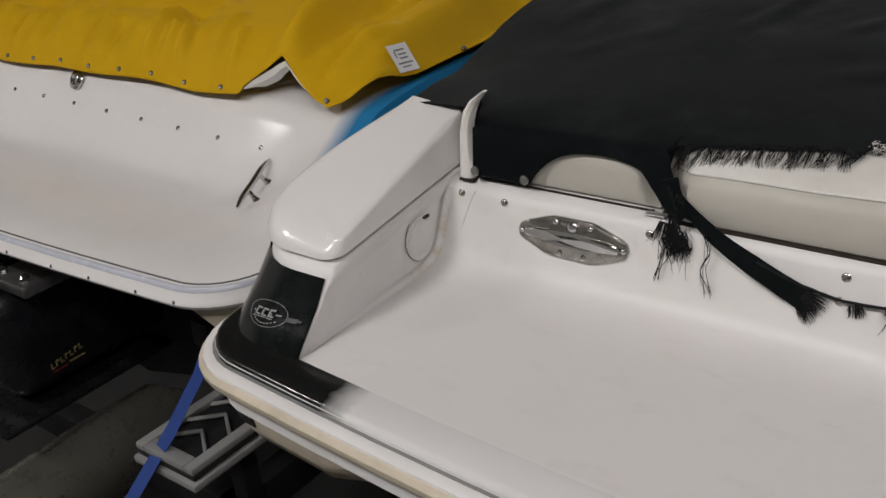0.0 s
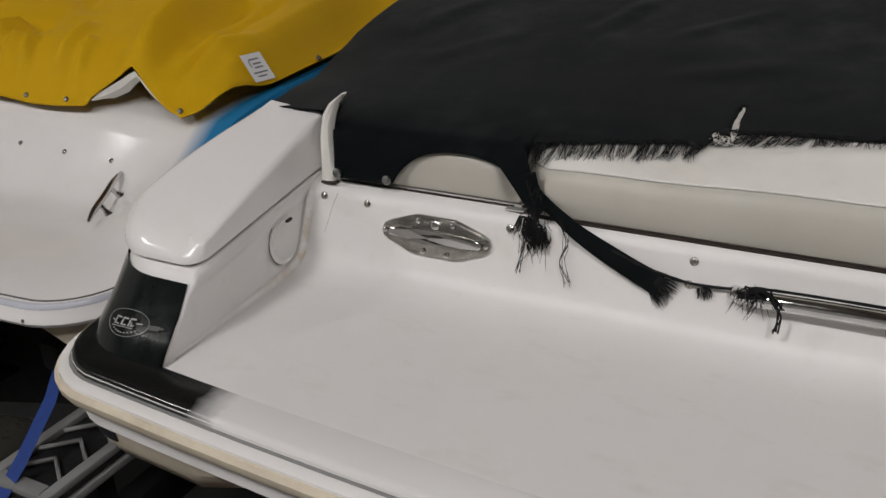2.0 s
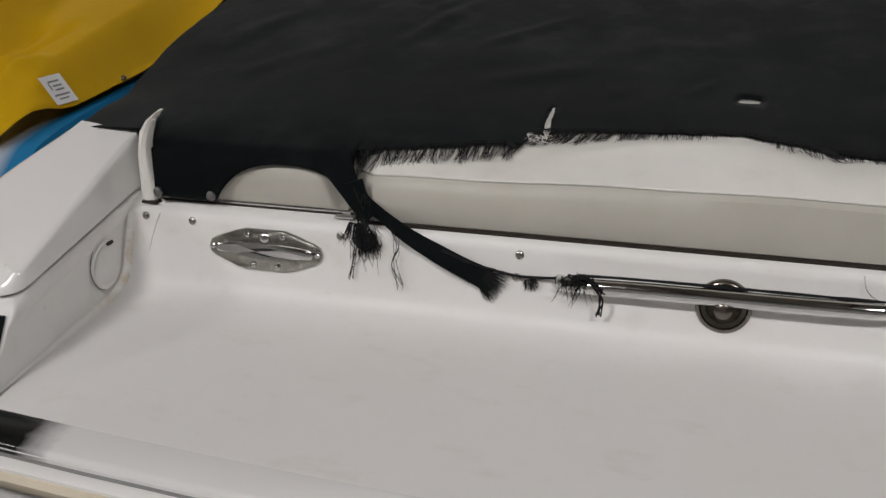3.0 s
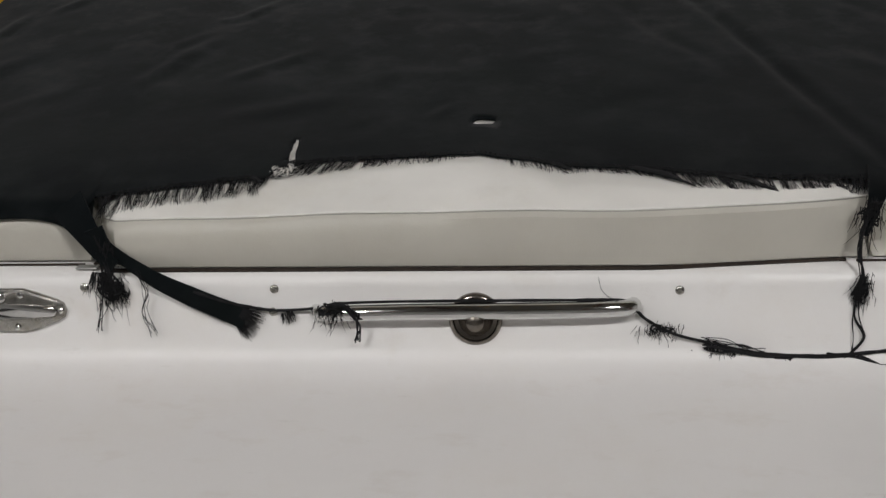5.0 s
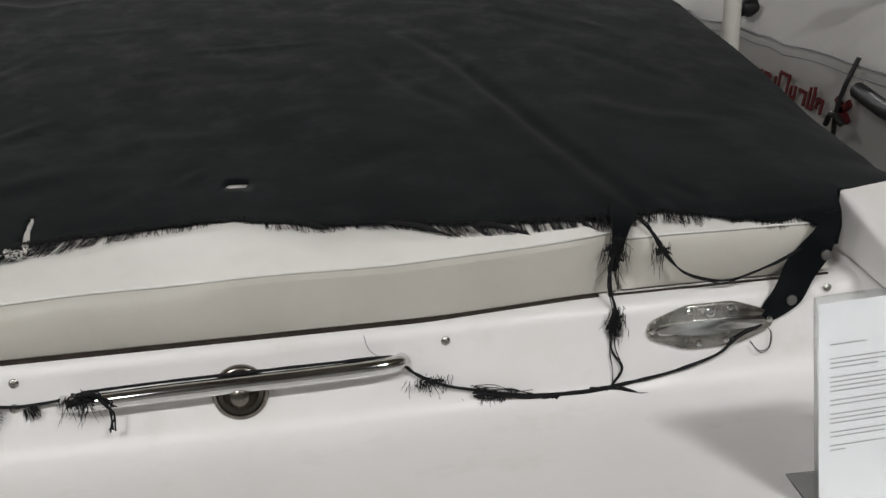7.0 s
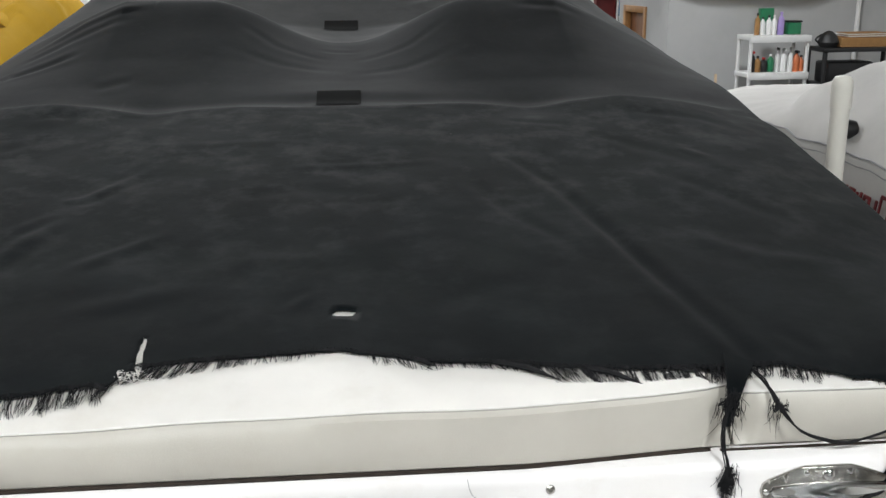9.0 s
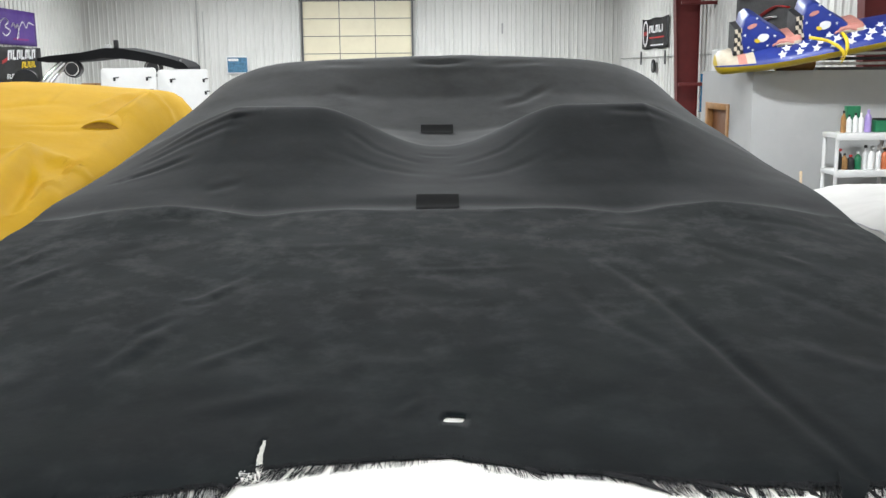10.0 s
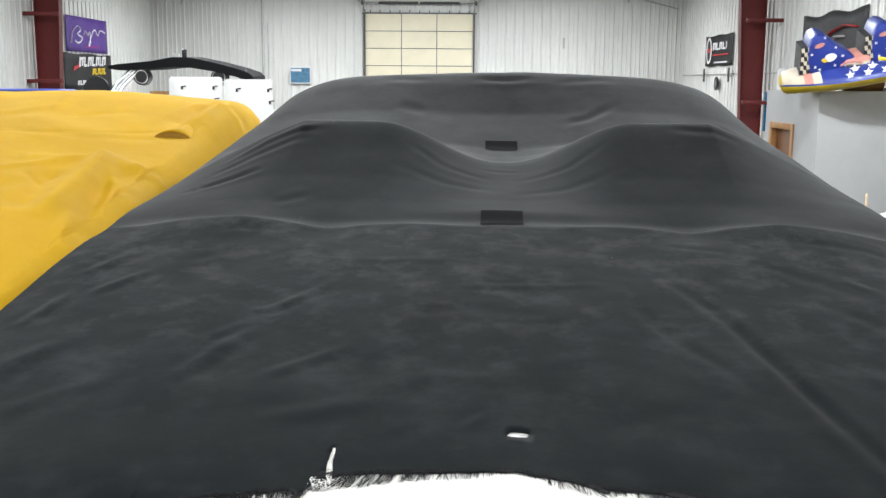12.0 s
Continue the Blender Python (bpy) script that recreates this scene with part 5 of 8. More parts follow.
# port side: from the knot by the arc down along the wall to the grab bar
ribbon(hang([(-0.562, 1.360), (-0.550, 1.330), (-0.520, 1.306), (-0.475, 1.281), (-0.428, 1.256), (-0.382, 1.237), (-0.342, 1.222)], 0.010), [0.030, 0.024, 0.019, 0.025, 0.030, 0.032, 0.036])
cord = smooth_path(hang([(-0.42, 1.262), (-0.37, 1.246), (-0.329, 1.238), (-0.296, 1.234), (-0.246, 1.236), (-0.213, 1.242)], 0.011) + [(-0.19, -0.045, 1.248), (-0.1, -0.045, 1.2505), (0.05, -0.045, 1.2515), (0.15, -0.045, 1.252), (0.20, -0.042, 1.251), (0.228, -0.038, 1.244)] + hang([(0.251, 1.220), (0.293, 1.198), (0.352, 1.183), (0.421, 1.169), (0.505, 1.166), (0.585, 1.172), (0.65, 1.181), (0.716, 1.198), (0.75, 1.220), (0.79, 1.236)], 0.009), 5)
part("bolt_rope", tube(cord, [0.0021 + 0.0016 * abs(noise.noise((i * 0.4, 0, 0))) for i in range(len(cord))], 8), THREAD, cover, "black hem cord hanging in a bight")
ribbon([(-0.606, 0.004, 1.392), (-0.585, -0.012, 1.368), (-0.568, -0.020, 1.342), (-0.553, -0.024, 1.318), (-0.536, -0.026, 1.302)], [0.060, 0.046, 0.034, 0.026, 0.020], 0.004)
# starboard flap with its two snaps
ribbon(hang([(0.900, 1.398), (0.894, 1.372), (0.880, 1.342), (0.857, 1.310), (0.835, 1.279), (0.808, 1.254), (0.776, 1.232)], 0.006), [0.022, 0.034, 0.050, 0.054, 0.050, 0.034, 0.008])
ribbon(hang([(0.907, 1.400), (0.906, 1.375), (0.902, 1.350), (0.898, 1.330)], 0.004), [0.018, 0.018, 0.016, 0.010])
# the gathered bunch by the starboard knot
ribbon([(0.604, 0.075, 1.404), (0.584, 0.030, 1.394), (0.571, 0.002, 1.380), (0.563, -0.006, 1.355), (0.560, -0.008, 1.335)], [0.046, 0.030, 0.020, 0.013, 0.006], 0.004, face=(0, -0.6, 0.8))


def snap(x, y, z, tilt=80):
    m = Matrix.Translation((x, y, z)) @ Matrix.Rotation(radians(tilt), 4, "X")
    part("snap_cap", lathe([(0.0085, 0), (0.0085, 0.001), (0.0075, 0.003), (0.004, 0.0042), (0.001, 0.0045)], 16), ALU, cover, "dull metal snap cap", True, m)


snap(-0.922, -0.014, 1.311)
snap(-0.822, -0.014, 1.311)
snap(0.893, -0.023, 1.334)
snap(0.837, wy(1.270, 0.013), 1.270)


def tangle(name, centre, spread, n, length, down=1.0, r=0.0005):
    bm = bmesh.new()
    c = Vector(centre)
    # a matted knot, then short threads that hang from it
    for _ in range(max(2, n // 25)):
        pts = [c + Vector((rnd.gauss(0, spread[0] * 0.8), rnd.gauss(0, spread[1] * 0.7), rnd.gauss(0, spread[2] * 0.8))) for _ in range(7)]
        tube(smooth_path(pts, 4), 0.0013, 5, bm)
    for _ in range(n):
        p = (c.x + rnd.gauss(0, spread[0]), c.y + rnd.gauss(0, spread[1]), c.z + rnd.gauss(0, spread[2]))
        strand(bm, p, (rnd.gauss(0, 0.20), rnd.gauss(0, 0.06), -down), length * rnd.uniform(0.3, 1.1) * (1.9 if rnd.random() < 0.15 else 0.75), r, 0.34)
    return tagged(part(name, bm, THREAD, cover, "tangle of frayed black threads"), kind="stuff")


def yarn(name, points, r, n=3, wander=0.004):
    """A few threads that run together along points."""
    bm = bmesh.new()
    for k in range(n):
        pts = smooth_path([(p[0] + rnd.uniform(-wander, wander), p[1] + rnd.uniform(-wander, wander) * 0.3, p[2] + rnd.uniform(-wander, wander)) for p in points], 5)
        tube(pts, r * rnd.uniform(0.6, 1.1), 6, bm)
    return tagged(part(name, bm, THREAD, cover, "twisted black yarn hanging loose"), kind="stuff")


tangle("thread_tangle", (-0.548, -0.022, 1.315), (0.008, 0.003, 0.014), 60, 0.034)
tangle("thread_tangle", (-0.544, -0.030, 1.268), (0.010, 0.003, 0.013), 260, 0.030)
yarn("yarn", [(-0.566, -0.018, 1.355), (-0.558, -0.024, 1.325), (-0.552, -0.028, 1.298), (-0.546, -0.032, 1.270)], 0.0010, 8, 0.007)
tangle("thread_tangle", (-0.205, -0.058, 1.245), (0.014, 0.006, 0.006), 110, 0.026)
tangle("thread_tangle", (0.272, -0.047, 1.206), (0.016, 0.002, 0.005), 70, 0.024)
tangle("thread_tangle", (0.37, -0.055, 1.177), (0.016, 0.002, 0.003), 90, 0.014, 0.5)
yarn("yarn", [(0.335, -0.052, 1.192), (0.365, -0.054, 1.188), (0.395, -0.056, 1.182), (0.425, -0.057, 1.174)], 0.0007, 5, 0.005)
yarn("yarn", [(0.335, -0.055, 1.184), (0.38, -0.057, 1.174), (0.43, -0.058, 1.167), (0.50, -0.058, 1.165), (0.55, -0.057, 1.168)], 0.0018, 4, 0.003)
tangle("thread_tangle", (0.455, -0.056, 1.160), (0.010, 0.002, 0.003), 24, 0.022)
tangle("thread_tangle", (0.612, 0.065, 1.388), (0.016, 0.008, 0.006), 80, 0.034)
tangle("thread_tangle", (0.566, -0.004, 1.360), (0.006, 0.004, 0.010), 60, 0.034)
tangle("thread_tangle", (0.563, -0.007, 1.374), (0.009, 0.003, 0.012), 90, 0.030)
tangle("thread_tangle", (0.634, -0.006, 1.362), (0.008, 0.003, 0.008), 40, 0.024)
tangle("thread_tangle", (0.558, -0.031, 1.264), (0.006, 0.003, 0.011), 220, 0.022)


def brush(name, p, d, n, length, spread, r=0.0006):
    """Threads that fan out from a frayed end."""
    bm = bmesh.new()
    d = Vector(d).normalized()
    side = Vector((-d.z, 0, d.x))
    for _ in range(n):
        f = rnd.uniform(-1, 1)
        strand(bm, Vector(p) + side * f * spread, d + side * (f * 0.35 + rnd.gauss(0, 0.12)) + Vector((0, rnd.gauss(-0.05, 0.06), 0)), length * rnd.uniform(0.5, 1.1), r, 0.16)
    return tagged(part(name, bm, THREAD, cover, "frayed end of the hem strip"), kind="stuff")


brush("frayed_end", (-0.352, wy(1.226, 0.012), 1.226), (1.0, 0.0, -0.62), 130, 0.036, 0.016)
brush("frayed_end", (-0.279, wy(1.234, 0.012), 1.232), (0.35, 0.0, -1.0), 40, 0.020, 0.009)
brush("frayed_end", (0.585, wy(1.150, 0.012), 1.153), (1.0, 0.0, -0.35), 26, 0.018, 0.003)
brush("frayed_end", (-0.562, wy(1.290, 0.014), 1.290), (-0.1, 0.0, -1.0), 70, 0.042, 0.012)
# chain stitch along the strip's lower edge
zig = []
for k in range(64):
    f = k / 63
    q = lerp_table([(0, -0.505), (0.35, -0.462), (0.7, -0.415), (1, -0.372)], f)
    z = lerp_table([(-0.505, 1.2885), (-0.475, 1.2690), (-0.428, 1.2420), (-0.382, 1.2210), (-0.36, 1.2125)], q)
    zig.append((q, wy(z, 0.013), z + (0.0016 if k % 2 else -0.0024)))
part("chain_stitch", tube(zig, 0.0007, 4), THREAD, cover, "loose chain stitching")
yarn("yarn", [(-0.552, -0.02, 1.315), (-0.556, -0.032, 1.28), (-0.566, -0.042, 1.24), (-0.570, -0.048, 1.205)], 0.0006, 6, 0.006)
yarn("yarn", [(-0.500, -0.030, 1.292), (-0.492, -0.040, 1.265), (-0.496, -0.045, 1.235), (-0.484, -0.052, 1.200)], 0.0006, 6, 0.006)
yarn("yarn", [(0.613, 0.07, 1.394), (0.590, 0.03, 1.388), (0.568, -0.004, 1.372), (0.555, -0.010, 1.345), (0.553, -0.014, 1.312), (0.559, -0.024, 1.280), (0.556, -0.030, 1.255)], 0.0013, 5, 0.003)
yarn("yarn", [(0.556, -0.030, 1.262), (0.554, -0.036, 1.222), (0.565, -0.046, 1.192), (0.552, -0.052, 1.172), (0.536, -0.057, 1.160)], 0.0012, 3, 0.003)
yarn("yarn", [(0.552, -0.030, 1.255), (0.546, -0.038, 1.215), (0.553, -0.046, 1.190), (0.549, -0.053, 1.170)], 0.0008, 2, 0.003)
yarn("yarn", [(0.610, 0.066, 1.396), (0.624, 0.026, 1.388), (0.632, -0.002, 1.372), (0.645, -0.010, 1.350), (0.665, -0.012, 1.328), (0.694, -0.012, 1.312), (0.740, -0.012, 1.301), (0.784, -0.012, 1.313), (0.827, -0.012, 1.327), (0.861, -0.012, 1.347), (0.890, -0.012, 1.362)], 0.0013, 5, 0.0028)
yarn("yarn", [(0.795, -0.034, 1.234), (0.806, -0.040, 1.222), (0.800, -0.048, 1.200), (0.785, -0.050, 1.196), (0.770, -0.046, 1.212)], 0.0009, 2, 0.002)
yarn("yarn", [(0.215, -0.05, 1.250), (0.195, -0.04, 1.256), (0.186, -0.03, 1.264), (0.184, -0.026, 1.280)], 0.0005, 1, 0.001)
yarn("yarn", [(-0.205, -0.064, 1.256), (-0.186, -0.066, 1.254), (-0.172, -0.068, 1.240), (-0.168, -0.068, 1.222), (-0.172, -0.066, 1.196)], 0.0012, 6, 0.004)
yarn("yarn", [(0.51, -0.056, 1.170), (0.555, -0.058, 1.166), (0.592, -0.062, 1.152)], 0.0016, 4, 0.004)


# ---- the neighbour boat with the yellow cover ----
BX, BZ = -2.665, 1.0     # its centre line and platform height
boat_b = thing("motor_boat", "white fibreglass motor boat with a blue stripe, under a yellow cover", "boat")
part("hull", hull_shape(BX, 0.26, 0.95, 1.18, 6.2, 0.15), DARKHULL, boat_b, "near-black hull")
OUTB = stern_outline(BX, 1.2, -0.19, 0.04, 0.16, 0.6)
bm = bmesh.new()
tv = [bm.verts.new((x, y, BZ - 0.005)) for x, y in OUTB]
lv = [bm.verts.new((x, y, 0.955)) for x, y in OUTB]
bm.faces.new(tv)
bm.faces.new(lv)
for i in range(len(OUTB)):
    j = (i + 1) % len(OUTB)
    bm.faces.new((tv[i], tv[j], lv[j], lv[i]))
part("swim_platform", bm, GEL, boat_b, "glossy white swim platform")
part("rub_rail", sweep_edge(OUTB, [(-0.015, 0.990), (-0.008, 1.004), (0.012, 1.004), (0.016, 0.999), (0.018, 0.984), (0.024, 0.976), (0.026, 0.966), (0.020, 0.957), (-0.015, 0.955)]), GEL, boat_b, "white rub rail")
part("rail_gasket", sweep_edge(OUTB, [(-0.013, 1.0005), (-0.008, 1.0060), (-0.004, 1.0055), (-0.005, 0.999)]), GREYTRIM, boat_b, "dark strip painting the shade of the rail groove inside the rail")
part("rail_insert", sweep_edge(OUTB, [(0.004, 1.0050), (0.012, 1.0052), (0.0165, 1.000), (0.0172, 0.9955), (0.010, 0.995)]), RAILBLUE, boat_b, "blue-grey rail insert")
for x in (-1.60, -1.72, -1.88, -2.02, -2.2, -2.38):
    part("rail_screw", lathe([(0.0045, 0), (0.0045, 0.001), (0.002, 0.0022)], 10), STEEL_WORN, boat_b, "", True, Matrix.Translation((x, aft_y(x - BX, 1.2, -0.19, 0.04, 0.16) - 0.0245, 0.972)) @ Matrix.Rotation(radians(72), 4, "X"))
rings = []
for x, y, z0 in ((-1.70, -0.175, 0.950), (-1.62, -0.165, 0.930), (-1.56, -0.145, 0.880), (-1.52, -0.10, 0.80), (-1.50, 0.05, 0.70), (-1.49, 0.5, 0.66)):
    rings.append([(x, y, 0.957), (x + 0.012, y + 0.045, 0.957), (x + 0.012, y + 0.045, z0), (x, y, z0)])
part("platform_bracket", loft(rings), CREAM, boat_b, "aged cream moulded bracket under the platform")
WB = [(0.04, 0.0), (0.17, 0.001), (0.192, 0.005), (0.210, 0.014), (0.228, 0.030), (0.25, 0.054), (0.28, 0.087), (0.31, 0.124), (0.34, 0.165), (0.36, 0.192), (0.38, 0.21), (0.46, 0.22), (0.9, 0.225), (3.5, 0.23)]
SHOULDER = [(-0.2, 1.0), (0.0, 1.0), (0.06, 1.03), (0.2, 1.13), (0.35, 1.205), (0.5, 1.235), (1.0, 1.27), (1.5, 1.32), (2.5, 1.45), (3.5, 1.62)]


def deck_z(u, y):
    a = smoothed([(yy, BZ + zz) for yy, zz in WB], y, 0.016)
    b = BZ + (smoothed(SHOULDER, y, 0.12) - BZ) * sstep(0.74, 1.16, abs(u))
    z = math.log(math.exp(16 * a) + math.exp(16 * b)) / 16
    z -= math.log(2) / 16 * math.exp(-(5.3 * (a - b)) ** 2)
    return z - 0.10 * sstep(1.155, 1.2, abs(u)) ** 2 * sstep(0.0, 0.12, y)


bm = bmesh.new()
cols = []
for i in range(97):
    u = -1.195 + 2.39 * i / 96
    y0 = aft_y(u, 1.2, -0.19, 0.04, 0.16) + 0.004
    cols.append([bm.verts.new((BX + u, y, deck_z(u, y) + dz)) for y, dz in [(y0, -0.008), (y0 + 0.004, 0.0)] + [(y0 + 0.004 + (0.02 - y0 - 0.004) * k / 6, 0.0) for k in range(1, 7)] + [(0.04 + 0.02 * k, 0.0) for k in range(6)] + [(0.147 + 0.007 * k, 0.0) for k in range(19)] + [(0.285 + 0.02 * k, 0.0) for k in range(17)] + [(q, 0.0) for q in (0.7, 0.9, 1.2, 1.6, 2.0, 2.5, 3.0, 3.4)]])
for a, b in zip(cols, cols[1:]):
    for k in range(len(a) - 1):
        bm.faces.new((a[k], b[k], b[k + 1], a[k + 1]))
for col, s in ((cols[0], -1), (cols[-1], 1)):
    nxt = [bm.verts.new((v.co.x + s * 0.003, v.co.y, min(v.co.z, 0.94))) for v in col]
    for k in range(len(col) - 1):
        bm.faces.new((col[k], col[k + 1], nxt[k + 1], nxt[k]))
part("deck_moulding", bm, GEL, boat_b, "glossy white moulded stern deck")
for s in (1, -1):
    bm = bmesh.new()
    vs = []
    for k in range(90):
        f = (k / 89) ** 1.8
        y = 0.10 + 3.0 * f
        wd = min(1.0, f * 6)
        us = [1.193, 1.18, 1.165, 1.15, 1.135, 1.12, 1.10, 1.085, 1.07, 1.055, 1.040]
        vs.append([bm.verts.new((BX + s * q, y, deck_z(q, y) + 0.006)) for q in us])
        vs[-1].insert(0, bm.verts.new((BX + s * 1.2, y, deck_z(1.193, y) - 0.10 * wd)))
    for a, b in zip(vs, vs[1:]):
        for i in range(11):
            bm.faces.new((a[i], a[i + 1], b[i + 1], b[i]))
    part("stripe", bm, AIRBRUSH, boat_b, "airbrushed blue stripe")


def b_wall_y(u, z):
    """Where the moulding reaches height z."""
    lo, hi = 0.10, 0.55
    for _ in range(24):
        m = (lo + hi) / 2
        lo, hi = (m, hi) if deck_z(u, m) < z else (lo, m)
    return lo


for k in range(8):
    x = -1.850 - 0.168 * k
    z = 1.100 + 0.0032 * k
    stud(x, b_wall_y(x - BX, z) - 0.0005, z + 0.0005, boat_b, 50)

# horn cleat on the platform's side
foot_a, foot_b = Vector((-1.740, 0.171, 1.028)), Vector((-1.766, 0.240, 1.045))
ax = (foot_b - foot_a).normalized()
az = Vector((-0.002, -0.036, 0.016))
az = (az - ax * az.dot(ax)).normalized()
ay = az.cross(ax)
cm = Matrix.Translation((foot_a + foot_b) / 2) @ Matrix((ax, ay, az)).transposed().to_4x4()
cl = part("cleat", tube(smooth_path([(-0.102, 0, 0.029), (-0.06, 0, 0.033), (0, 0, 0.032), (0.06, 0, 0.033), (0.102, 0, 0.029)], 4), [0.0035, 0.0052, 0.0062, 0.007, 0.0075] + [0.008] * 7 + [0.0075, 0.007, 0.0062, 0.0052, 0.0035], 10), CHROME, boat_b, "polished horn cleat", True, cm)
for x in (-0.033, 0.033):
    part("cleat_leg", tube([(x, 0, 0.03), (x * 1.05, 0, 0.016), (x * 1.12, 0, 0.005), (x * 1.16, 0, -0.005)], [0.0075, 0.006, 0.008, 0.013], 10), CHROME, cl)
# small round tow ring by the cover
part("tow_eye", lathe([(0.030, 0), (0.030, 0.004), (0.022, 0.009), (0.016, 0.010), (0.012, 0.003)], 24, "Z"), CHROME, boat_b, "polished tow eye", True, Matrix.Translation((-2.70, 0.352, 1.178)) @ Matrix.Rotation(radians(60), 4, "X"))

# yellow cover
YZ = [(0.30, 1.165), (0.345, 1.180), (0.36, 1.225), (0.39, 1.285), (0.45, 1.33), (0.7, 1.40), (1.2, 1.50), (1.9, 1.62), (2.6, 1.72), (3.3, 1.84), (3.8, 1.93), (4.05, 1.95), (4.3, 1.94), (5.0, 1.8), (6.3, 1.5)]
YE = [(0.30, 1.195), (0.42, 1.25), (0.5, 1.30), (0.7, 1.345), (1.0, 1.375), (1.5, 1.43), (2.5, 1.60), (3.2, 1.74), (3.6, 1.83), (4.0, 1.90), (4.3, 1.88), (5.0, 1.65), (6.3, 1.4)]
YW = [(0.3, 0.98), (0.6, 1.12), (1.0, 1.20), (3.5, 1.2), (4.3, 1.18), (5.0, 1.0), (6.3, 0.3)]
YCREASE = [((-1.80, 0.42), (-1.95, 1.6), -0.045, 0.05), ((-1.69, 0.42), (-1.66, 0.85), 0.02, 0.02), ((-2.3, 0.45), (-2.25, 0.9), 0.02, 0.05), ((-2.75, 0.5), (-2.7, 1.1), -0.018, 0.05), ((-1.7, 3.0), (-2.4, 3.3), -0.010, 0.10), ((-3.1, 0.5), (-2.6, 1.2), 0.015, 0.05), ((-2.6, 2.5), (-3.0, 3.5), -0.008, 0.08),
           ((-1.685, 2.72), (-1.60, 1.92), -0.032, 0.05), ((-1.80, 2.50), (-1.70, 1.95), 0.022, 0.05), ((-1.69, 2.73), (-1.50, 2.64), -0.022, 0.06), ((-1.575, 2.48), (-1.51, 2.0), 0.020, 0.040), ((-2.28, 3.04), (-1.86, 2.97), 0.005, 0.035), ((-1.88, 2.97), (-1.56, 3.12), 0.005, 0.035), ((-1.51, 3.35), (-1.48, 3.85), -0.03, 0.045), ((-1.60, 3.40), (-1.56, 3.80), 0.018, 0.045), ((-2.1, 3.35), (-1.8, 3.55), 0.006, 0.05), ((-2.5, 3.3), (-2.2, 3.6), -0.006, 0.05), ((-2.0, 2.6), (-1.7, 2.68), -0.008, 0.05), ((-1.9, 2.1), (-1.75, 2.5), 0.008, 0.04),
           ((-2.15, 0.62), (-2.45, 0.82), 0.018, 0.03), ((-2.45, 0.82), (-2.75, 0.80), 0.018, 0.03), ((-2.6, 0.60), (-2.58, 0.85), -0.02, 0.04), ((-1.72, 0.60), (-1.60, 0.50), -0.015, 0.03)]
# the fold that stands up from the lifted hem, the band of the hem and soft folds behind it
YCREASE += [((-1.83, 0.41), (-1.86, 1.05), -0.030, 0.035), ((-1.77, 0.42), (-1.73, 0.80), 0.030, 0.035), ((-1.68, 0.42), (-1.60, 0.62), -0.018, 0.022), ((-3.6, 0.56), (-1.95, 0.55), 0.012, 0.030), ((-3.6, 0.47), (-1.95, 0.46), -0.008, 0.03), ((-2.35, 0.75), (-2.05, 0.95), 0.022, 0.04), ((-2.95, 0.62), (-2.70, 0.78), 0.018, 0.04),
            ((-1.69, 2.75), (-1.45, 1.70), -0.0150, 0.030), ((-1.69, 2.75), (-1.30, 2.00), -0.0130, 0.026), ((-1.60, 2.45), (-1.40, 1.80), 0.016, 0.05), ((-1.55, 2.70), (-1.27, 2.50), -0.0110, 0.022), ((-1.72, 2.76), (-2.05, 2.30), -0.0110, 0.028), ((-1.88, 2.40), (-1.75, 2.32), 0.0070, 0.016),
            ((-2.40, 2.97), (-1.87, 3.04), 0.0060, 0.012), ((-1.87, 3.04), (-1.58, 3.26), 0.0070, 0.012), ((-1.58, 3.26), (-1.54, 3.90), 0.0080, 0.014), ((-1.54, 3.94), (-1.30, 3.41), -0.0130, 0.018), ((-1.47, 3.90), (-1.29, 3.57), 0.0100, 0.016), ((-1.60, 3.85), (-1.68, 3.45), -0.0080, 0.022), ((-1.95, 3.85), (-1.90, 3.45), 0.0060, 0.022), ((-2.3, 3.85), (-2.2, 3.4), -0.0060, 0.025)]
pleat = random.Random(4)
for k in range(14):
    px = -1.98 - 0.10 * k + pleat.uniform(-0.03, 0.03)
    YCREASE.append(((px, 0.36), (px + pleat.uniform(-0.05, 0.05), 0.45 + pleat.uniform(0, 0.12)), pleat.choice((-1, 1, 1)) * pleat.uniform(0.02, 0.045), pleat.uniform(0.016, 0.03)))


def yellow_z(x, y):
    u = (x - BX) / lerp_table(YW, y)
    c, e = smoothed(YZ, y, 0.06 if y > 0.5 else 0.02), smoothed(YE, y, 0.06)
    z = c + (e - c) * min(1.0, abs(u)) ** 2.6
    k = sstep(0.3, 0.6, y)
    k *= 1 - 0.6 * sstep(1.2, 1.8, y)
    z += k * (0.030 * noise.noise((x * 1.6, y * 1.2, 1.0)) + 0.012 * noise.noise((x * 5, y * 3.5, 4.0)))
    z -= 0.105 * sstep(1.07, 1.17, abs(x - BX)) * sstep(0.40, 0.55, y) * sstep(1.4, 0.9, y)
    p = Vector((x, y))
    for a, b, d, s in YCREASE:
        a, b = Vector(a), Vector(b)
        t = max(0.0, min(1.0, (p - a).dot(b - a) / (b - a).length_squared))
        q = (p - a - (b - a) * t).length
        if q < 3 * s:
            z -= d * min(1.0, 5 * t + 0.3, 5 * (1 - t)) * math.exp(-(q / s) ** 2) * sstep(0.33, 0.44, y)
    return z


